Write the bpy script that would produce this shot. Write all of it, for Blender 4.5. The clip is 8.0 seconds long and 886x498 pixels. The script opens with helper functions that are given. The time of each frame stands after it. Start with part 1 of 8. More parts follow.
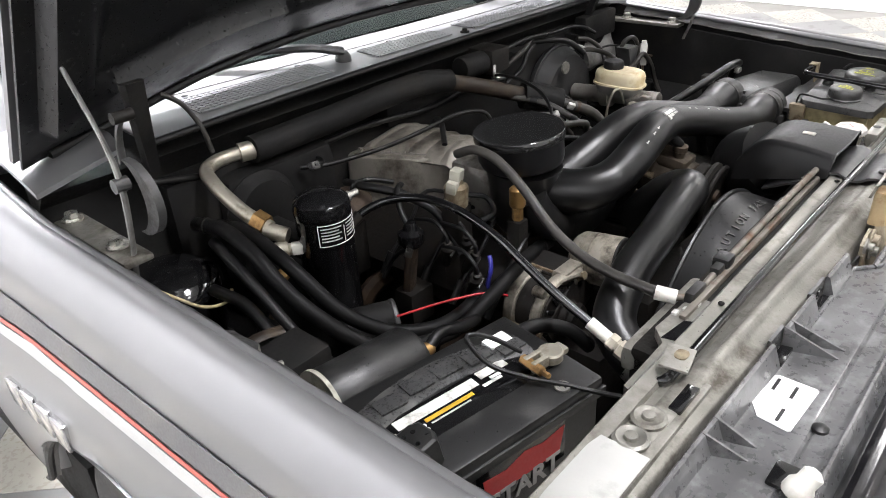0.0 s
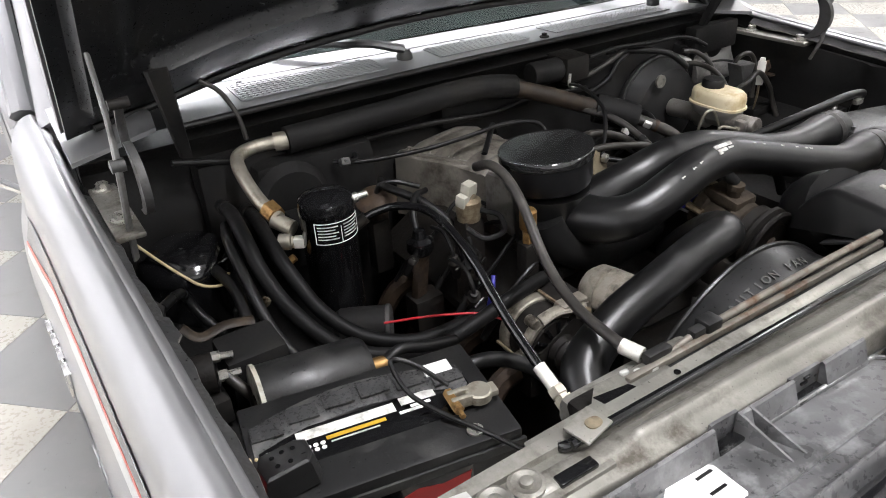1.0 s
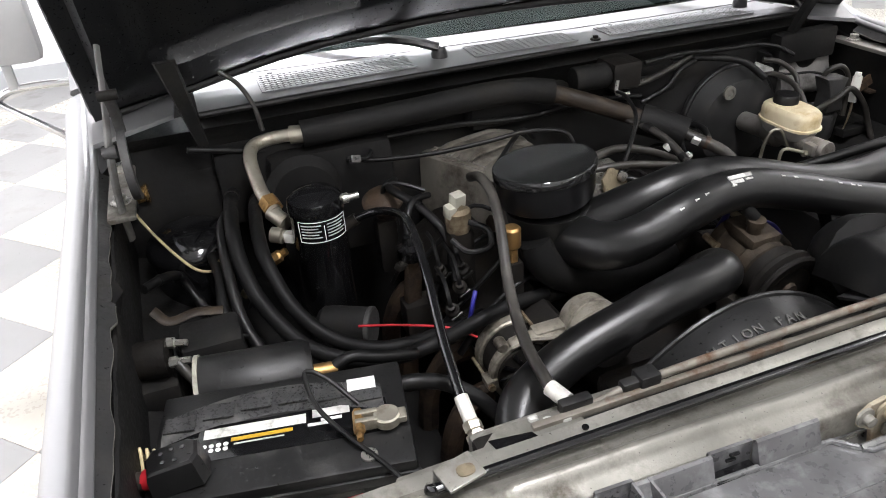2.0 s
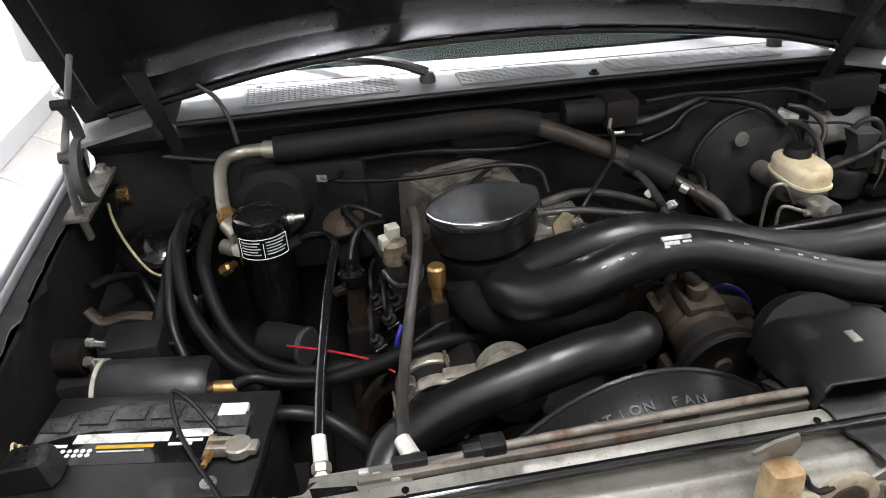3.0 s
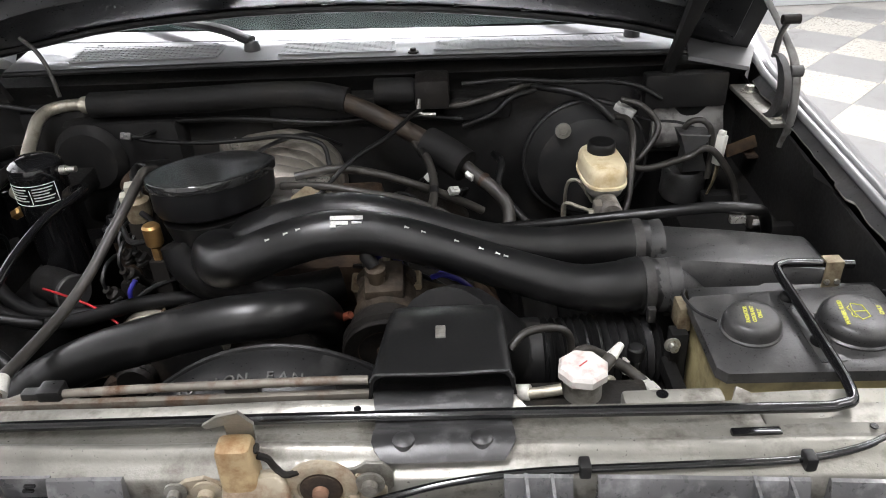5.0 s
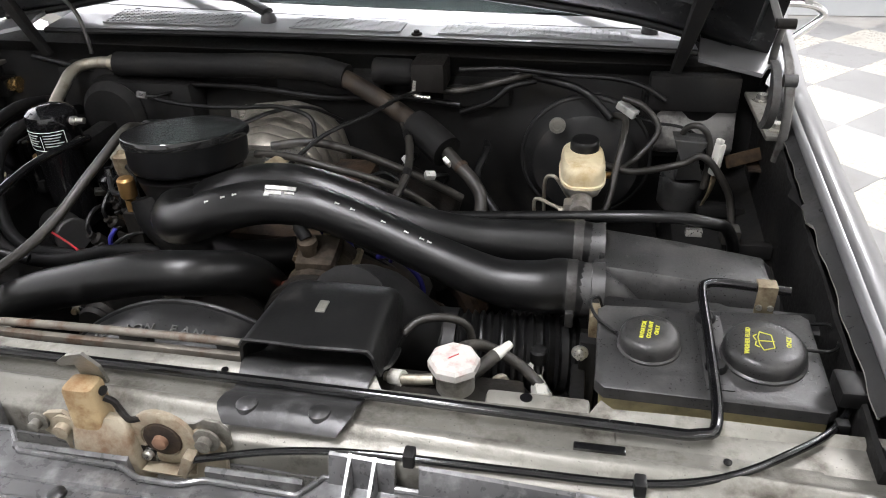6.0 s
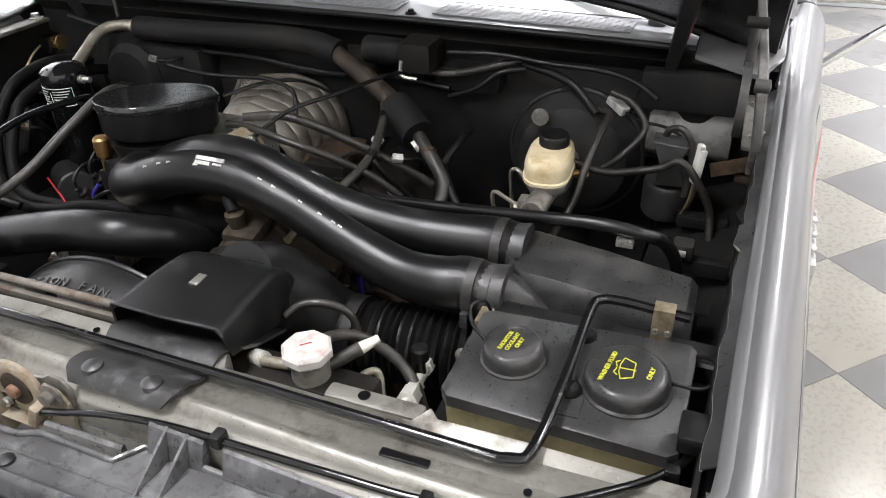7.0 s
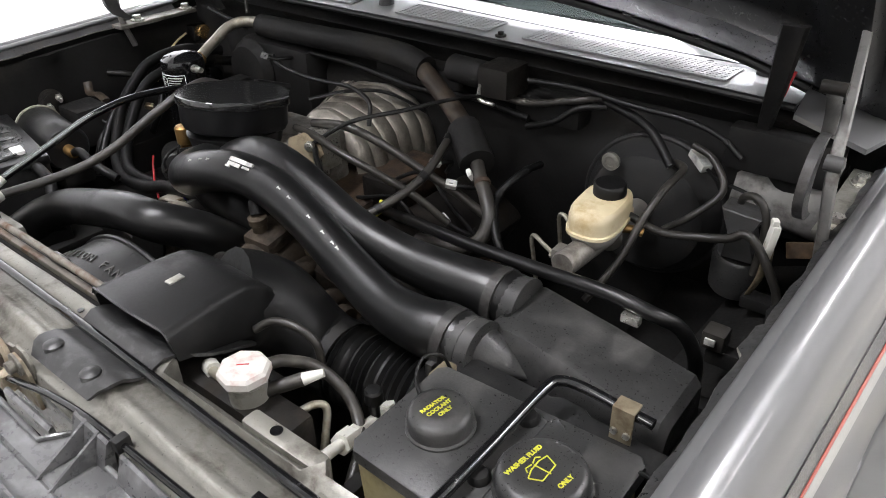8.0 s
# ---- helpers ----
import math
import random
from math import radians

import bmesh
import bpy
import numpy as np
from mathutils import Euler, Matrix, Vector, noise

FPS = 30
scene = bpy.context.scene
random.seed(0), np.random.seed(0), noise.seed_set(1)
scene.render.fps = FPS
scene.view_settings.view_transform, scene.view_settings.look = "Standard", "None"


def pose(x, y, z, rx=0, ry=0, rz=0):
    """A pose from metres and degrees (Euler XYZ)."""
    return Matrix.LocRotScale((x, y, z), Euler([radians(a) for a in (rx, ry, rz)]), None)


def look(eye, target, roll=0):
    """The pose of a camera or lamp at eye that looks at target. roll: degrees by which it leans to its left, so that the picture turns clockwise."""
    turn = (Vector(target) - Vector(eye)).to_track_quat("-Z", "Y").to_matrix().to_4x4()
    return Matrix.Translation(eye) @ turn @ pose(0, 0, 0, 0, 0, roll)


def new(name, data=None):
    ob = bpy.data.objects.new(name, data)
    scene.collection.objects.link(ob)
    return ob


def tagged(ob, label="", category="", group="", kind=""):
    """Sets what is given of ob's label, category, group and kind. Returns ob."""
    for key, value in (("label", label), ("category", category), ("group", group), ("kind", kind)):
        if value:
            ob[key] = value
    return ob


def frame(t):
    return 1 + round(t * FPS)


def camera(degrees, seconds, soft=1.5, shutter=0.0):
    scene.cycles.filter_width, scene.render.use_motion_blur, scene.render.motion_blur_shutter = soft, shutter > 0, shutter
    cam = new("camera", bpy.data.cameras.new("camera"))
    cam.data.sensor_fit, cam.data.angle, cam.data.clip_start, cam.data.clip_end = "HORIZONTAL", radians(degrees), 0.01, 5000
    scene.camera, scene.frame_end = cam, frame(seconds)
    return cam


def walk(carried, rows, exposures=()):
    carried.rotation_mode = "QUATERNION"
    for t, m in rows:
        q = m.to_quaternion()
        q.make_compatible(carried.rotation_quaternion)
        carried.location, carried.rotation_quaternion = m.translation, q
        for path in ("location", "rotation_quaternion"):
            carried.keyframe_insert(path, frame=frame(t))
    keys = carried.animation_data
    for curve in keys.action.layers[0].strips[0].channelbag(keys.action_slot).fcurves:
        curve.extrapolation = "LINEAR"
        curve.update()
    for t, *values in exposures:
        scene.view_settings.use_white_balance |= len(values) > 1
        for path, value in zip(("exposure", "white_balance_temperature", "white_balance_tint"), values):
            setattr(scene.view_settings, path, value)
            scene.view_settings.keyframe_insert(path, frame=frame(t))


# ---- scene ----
cam = camera(62.7, 8.0, 1.0)
PATH = [
    (0, (-1.128, -0.216, 1.531), (0.146, 0.971, 0.548), -3.7),
    (0.5, (-1.025, -0.309, 1.544), (0.079, 1.027, 0.546), -3.3),
    (1, (-0.883, -0.37, 1.547), (0.023, 1.108, 0.55), -3.5),
    (2.5, (-0.487, -0.469, 1.577), (-0.106, 1.208, 0.555), -4.5),
    (3, (-0.33, -0.487, 1.584), (-0.086, 1.226, 0.581), -3.8),
    (3.5, (-0.185, -0.525, 1.577), (-0.02, 1.187, 0.558), -3.1),
    (4, (-0.043, -0.531, 1.569), (0.031, 1.183, 0.543), -2.5),
    (4.5, (0.135, -0.524, 1.562), (0.14, 1.188, 0.527), -3.1),
    (5, (0.279, -0.551, 1.548), (0.238, 1.16, 0.512), -3.0),
    (6.5, (0.676, -0.489, 1.527), (0.163, 1.119, 0.454), -1.9),
    (7, (0.807, -0.422, 1.523), (0.166, 1.126, 0.431), -2.1),
    (7.5, (0.899, -0.34, 1.523), (0.097, 1.14, 0.443), -1.4),
    (8, (0.984, -0.236, 1.52), (-0.088, 1.079, 0.46), -1.6),
]
walk(cam, [(t, look(eye, target, roll)) for t, eye, target, roll in PATH], [(0, 0.15), (1, 0.13), (2.5, 0.07), (4, 0.05), (6.5, 0.05), (8, 0.04)])

# ---- light: a closed, white-walled showroom with ceiling fixtures ----
world = bpy.data.worlds.new("world")
scene.world = world
world.use_nodes = True
world.node_tree.nodes["Background"].inputs[0].default_value = (0.8, 0.85, 0.9, 1)
world.node_tree.nodes["Background"].inputs[1].default_value = 0.05
LAMP_POWER = {-2.5: 12.0, -0.45: 60.0, 1.82: 430.0, 3.7: 95.0}      # by row, from the nose to the tail
ROOM = (-2.3, 6.2, -4.2, 5.75, 3.3)      # x0, x1, y0, y1, height
FIXTURES = [(x, y) for x in (-0.15, 2.3, 5.0) for y in (-2.5, -0.45, 1.82, 3.7)]

# ---- mesh helpers ----
WHERE = {}


def V(*a):
    return Vector(a)


def smooth_path(pts, n=6):
    """Catmull-Rom points through pts."""
    p = [Vector(q) for q in pts]
    if len(p) < 3:
        return p
    p = [p[0] * 2 - p[1]] + p + [p[-1] * 2 - p[-2]]
    out = []
    for i in range(1, len(p) - 2):
        a, b, c, d = p[i - 1:i + 3]
        for k in range(n):
            t = k / n
            out.append(0.5 * (2 * b + (c - a) * t + (2 * a - 5 * b + 4 * c - d) * t * t + (3 * b - a - 3 * c + d) * t ** 3))
    out.append(p[-2])
    return out


def loft(bm, rings, cap=True):
    vs = [[bm.verts.new(p) for p in r] for r in rings]
    n = len(vs[0])
    for a, b in zip(vs, vs[1:]):
        for i in range(n):
            bm.faces.new((a[i], a[(i + 1) % n], b[(i + 1) % n], b[i]))
    if cap:
        bm.faces.new(vs[0][::-1])
        bm.faces.new(vs[-1])


def tube(bm, pts, r, seg=12, n=6, flat=1.0, ribs=None):
    """A round tube along pts; r is one radius or one per point. ribs: (pitch, depth) for a ribbed hose."""
    p = smooth_path(pts, n)
    m = len(p)
    rr = [r] * m if not isinstance(r, (list, tuple)) else [np.interp(i / (m - 1), np.linspace(0, 1, len(r)), r) for i in range(m)]
    rings, side, run = [], None, 0.0
    for i in range(m):
        d = (p[min(i + 1, m - 1)] - p[max(i - 1, 0)]).normalized()
        if side is None:
            side = d.orthogonal().normalized() if abs(d.z) > 0.95 else d.cross(V(0, 0, 1)).normalized()
        side = (side - d * side.dot(d)).normalized()
        up = side.cross(d)
        if i:
            run += (p[i] - p[i - 1]).length
        q = rr[i] + (ribs[1] * math.sin(run / ribs[0] * 2 * math.pi) if ribs else 0)
        rings.append([p[i] + side * math.cos(a) * q + up * math.sin(a) * q * flat for a in (2 * math.pi * k / seg for k in range(seg))])
    loft(bm, rings)


def lathe(bm, prof, m=None, seg=28):
    """A turned body: prof is (radius, height) rows, round local z."""
    m = m or Matrix()
    rings = [[m @ V(max(r, 1e-4) * math.cos(2 * math.pi * k / seg), max(r, 1e-4) * math.sin(2 * math.pi * k / seg), h) for k in range(seg)] for r, h in prof]
    loft(bm, rings)


def bx(bm, x0, x1, y0, y1, z0, z1, bev=0.003, m=None, seg=2):
    m = m or Matrix()
    t = Matrix.Translation(((x0 + x1) / 2, (y0 + y1) / 2, (z0 + z1) / 2)) @ Matrix.Diagonal((x1 - x0, y1 - y0, z1 - z0, 1))
    vs = bmesh.ops.create_cube(bm, size=1, matrix=t)["verts"]
    es = list({e for v in vs for e in v.link_edges})
    if bev:
        b = min(bev, 0.45 * min(x1 - x0, y1 - y0, z1 - z0))
        r = bmesh.ops.bevel(bm, geom=es, offset=b, segments=seg, affect="EDGES", profile=0.6)
        vs = list({v for f in r["faces"] for v in f.verts} | {v for v in vs if v.is_valid})
    bmesh.ops.transform(bm, matrix=m, verts=vs)


def prism(bm, outline, z0, z1, m=None, bev=0.0, taper=1.0):
    """An outline (x, y) drawn up from z0 to z1; the upper edge is eased by bev."""
    m = m or Matrix()
    c = sum((V(x, y, 0) for x, y in outline), V(0, 0, 0)) / len(outline)
    def ring(k, z):
        return [m @ V(c.x + (x - c.x) * k, c.y + (y - c.y) * k, z) for x, y in outline]
    size = max((V(x, y, 0) - c).length for x, y in outline)
    rows = [ring(1, z0)]
    if bev:
        k = taper
        rows += [ring(k, z1 - bev), ring(k * (1 - 0.3 * bev / size), z1 - 0.3 * bev), ring(k * (1 - bev / size), z1)]
    else:
        rows.append(ring(taper, z1))
    loft(bm, rows)


def oval(rx, ry, n=28, cx=0.0, cy=0.0, power=2.0):
    out = []
    for k in range(n):
        a = 2 * math.pi * k / n
        c, s = math.cos(a), math.sin(a)
        out.append((cx + rx * math.copysign(abs(c) ** (2 / power), c), cy + ry * math.copysign(abs(s) ** (2 / power), s)))
    return out


def sheet(bm, fn, nu, nv, thick):
    """A sheet fn(u, v), u and v from 0 to 1, with a thickness along its normal."""
    e = 1e-3
    top, low = [], []
    for i in range(nu + 1):
        a, b = [], []
        for j in range(nv + 1):
            u, v = i / nu, j / nv
            p = Vector(fn(u, v))
            du = Vector(fn(min(u + e, 1), v)) - Vector(fn(max(u - e, 0), v))
            dv = Vector(fn(u, min(v + e, 1))) - Vector(fn(u, max(v - e, 0)))
            n = du.cross(dv).normalized()
            a.append(bm.verts.new(p))
            b.append(bm.verts.new(p - n * thick))
        top.append(a)
        low.append(b)
    for i in range(nu):
        for j in range(nv):
            bm.faces.new((top[i][j], top[i + 1][j], top[i + 1][j + 1], top[i][j + 1]))
            bm.faces.new((low[i][j + 1], low[i + 1][j + 1], low[i + 1][j], low[i][j]))
    for i in range(nu):
        bm.faces.new((top[i][0], low[i][0], low[i + 1][0], top[i + 1][0]))
        bm.faces.new((top[i + 1][nv], low[i + 1][nv], low[i][nv], top[i][nv]))
    for j in range(nv):
        bm.faces.new((top[0][j + 1], low[0][j + 1], low[0][j], top[0][j]))
        bm.faces.new((top[nu][j], low[nu][j], low[nu][j + 1], top[nu][j + 1]))


def section(bm, prof, x0, x1, n=1, fn=None):
    """A closed profile (y, z) drawn along x; fn(x, y, z) may bend it."""
    fn = fn or (lambda x, y, z: (x, y, z))
    loft(bm, [[Vector(fn(x0 + (x1 - x0) * i / n, y, z)) for y, z in prof] for i in range(n + 1)])


def axis(p, q):
    """A pose at p whose z points to q."""
    d = (Vector(q) - Vector(p)).normalized()
    return Matrix.Translation(p) @ d.to_track_quat("Z", "Y").to_matrix().to_4x4()


def hang(ob, parent):
    ob.parent = parent
    ob.matrix_parent_inverse = Matrix.Translation(-WHERE[parent.name])
    return ob


def part(name, bm, material, parent=None, label="", smooth=True, angle=38):
    bmesh.ops.recalc_face_normals(bm, faces=bm.faces)
    me = bpy.data.meshes.new(name)
    bm.to_mesh(me)
    bm.free()
    co = np.empty(len(me.vertices) * 3)
    me.vertices.foreach_get("co", co)
    co = co.reshape(-1, 3)
    c = Vector((co.min(0) + co.max(0)) / 2)
    me.transform(Matrix.Translation(-c))
    me.materials.append(material)
    if smooth:
        me.polygons.foreach_set("use_smooth", [True] * len(me.polygons))
        me.set_sharp_from_angle(angle=radians(angle))
    ob = new(name, me)
    ob.location = c
    WHERE[ob.name] = c
    if label:
        tagged(ob, label)
    return hang(ob, parent) if parent else ob


def thing(name, at, label, category, group="", kind=""):
    ob = new(name)
    ob.location = at
    ob.empty_display_size = 0.05
    WHERE[ob.name] = Vector(at)
    return tagged(ob, label, category, group, kind)


def made(fn, *a, **k):
    bm = bmesh.new()
    fn(bm, *a, **k)
    return bm


def lettering(name, text, size, m, material, parent, depth=0.0006, bold=0.0):
    cu = bpy.data.curves.new(name, "FONT")
    cu.body, cu.size, cu.extrude, cu.align_x, cu.align_y, cu.offset = text, size, depth, "CENTER", "CENTER", bold
    ob = bpy.data.objects.new(name, cu)
    scene.collection.objects.link(ob)
    me = bpy.data.meshes.new_from_object(ob.evaluated_get(bpy.context.evaluated_depsgraph_get()))
    bpy.data.objects.remove(ob)
    bm = bmesh.new()
    bm.from_mesh(me)
    bpy.data.meshes.remove(me)
    bmesh.ops.transform(bm, matrix=m, verts=bm.verts)
    return part(name, bm, material, parent, smooth=False)


# ---- materials ----
def material(name, base, rough=0.5, metal=0.0, var=0.2, scale=9.0, dirt=None, bump=0.15, fine=220.0, coat=0.0, rvar=0.12, emit=0.0, spec=0.5, other=None):
    """A surface with broad and fine variation. dirt: (colour, amount, scale): patches of grime. other: a second colour to drift to."""
    mt = bpy.data.materials.new(name)
    mt.use_nodes = True
    nt = mt.node_tree
    nd, ln = nt.nodes, nt.links
    bsdf = nd["Principled BSDF"]
    tc, info = nd.new("ShaderNodeTexCoord"), nd.new("ShaderNodeObjectInfo")
    off = nd.new("ShaderNodeVectorMath")
    off.operation = "MULTIPLY_ADD"
    comb = nd.new("ShaderNodeCombineXYZ")
    for i in range(3):
        ln.new(info.outputs["Random"], comb.inputs[i])
    off.inputs[1].default_value = (7.3, 3.1, 5.7)
    ln.new(comb.outputs[0], off.inputs[0])
    ln.new(tc.outputs["Object"], off.inputs[2])

    def noise_at(s, detail=4.0, roughness=0.55):
        n = nd.new("ShaderNodeTexNoise")
        n.inputs["Scale"].default_value, n.inputs["Detail"].default_value, n.inputs["Roughness"].default_value = s, detail, roughness
        ln.new(off.outputs[0], n.inputs["Vector"])
        return n

    def ramp(src, a, b, ca=0.0, cb=1.0):
        r = nd.new("ShaderNodeMapRange")
        r.inputs[1].default_value, r.inputs[2].default_value, r.inputs[3].default_value, r.inputs[4].default_value = a, b, ca, cb
        ln.new(src, r.inputs[0])
        return r.outputs[0]

    def mixed(fac, a, b):
        x = nd.new("ShaderNodeMix")
        x.data_type = "RGBA"
        ln.new(fac, x.inputs[0])
        for i, c in ((6, a), (7, b)):
            if isinstance(c, tuple):
                x.inputs[i].default_value = (*c, 1)
            else:
                ln.new(c, x.inputs[i])
        return x.outputs[2]

    lo = tuple(c * (1 - var) for c in base)
    hi = other or tuple(min(c * (1 + var), 1) for c in base)
    broad, grain = noise_at(scale), noise_at(fine, 3.0, 0.6)
    col = mixed(ramp(broad.outputs[0], 0.3, 0.7), lo, hi)
    gr = ramp(grain.outputs[0], 0.25, 0.75, -rvar, rvar)
    if dirt:
        d = noise_at(dirt[2], 7.0, 0.65)
        fac = ramp(d.outputs[0], 0.62 - 0.3 * dirt[1], 0.8 - 0.25 * dirt[1])
        col = mixed(fac, col, dirt[0])
        ad = nd.new("ShaderNodeMath")
        ad.operation = "MULTIPLY_ADD"
        ad.inputs[1].default_value = 0.3
        ln.new(fac, ad.inputs[0])
        ln.new(gr, ad.inputs[2])
        gr = ad.outputs[0]
    ln.new(col, bsdf.inputs["Base Color"])
    rg = nd.new("ShaderNodeMath")
    rg.operation, rg.use_clamp = "ADD", True
    rg.inputs[1].default_value = rough
    ln.new(gr, rg.inputs[0])
    ln.new(rg.outputs[0], bsdf.inputs["Roughness"])
    bsdf.inputs["Metallic"].default_value = metal
    bsdf.inputs["Coat Weight"].default_value = coat
    bsdf.inputs["Coat Roughness"].default_value = 0.06
    bsdf.inputs["Specular IOR Level"].default_value = spec
    if bump:
        bp = nd.new("ShaderNodeBump")
        bp.inputs["Strength"].default_value, bp.inputs["Distance"].default_value = bump, 0.002
        ln.new(grain.outputs[0], bp.inputs["Height"])
        ln.new(bp.outputs[0], bsdf.inputs["Normal"])
    if emit:
        bsdf.inputs["Emission Color"].default_value = (1, 0.98, 0.94, 1)
        bsdf.inputs["Emission Strength"].default_value = emit
    return mt


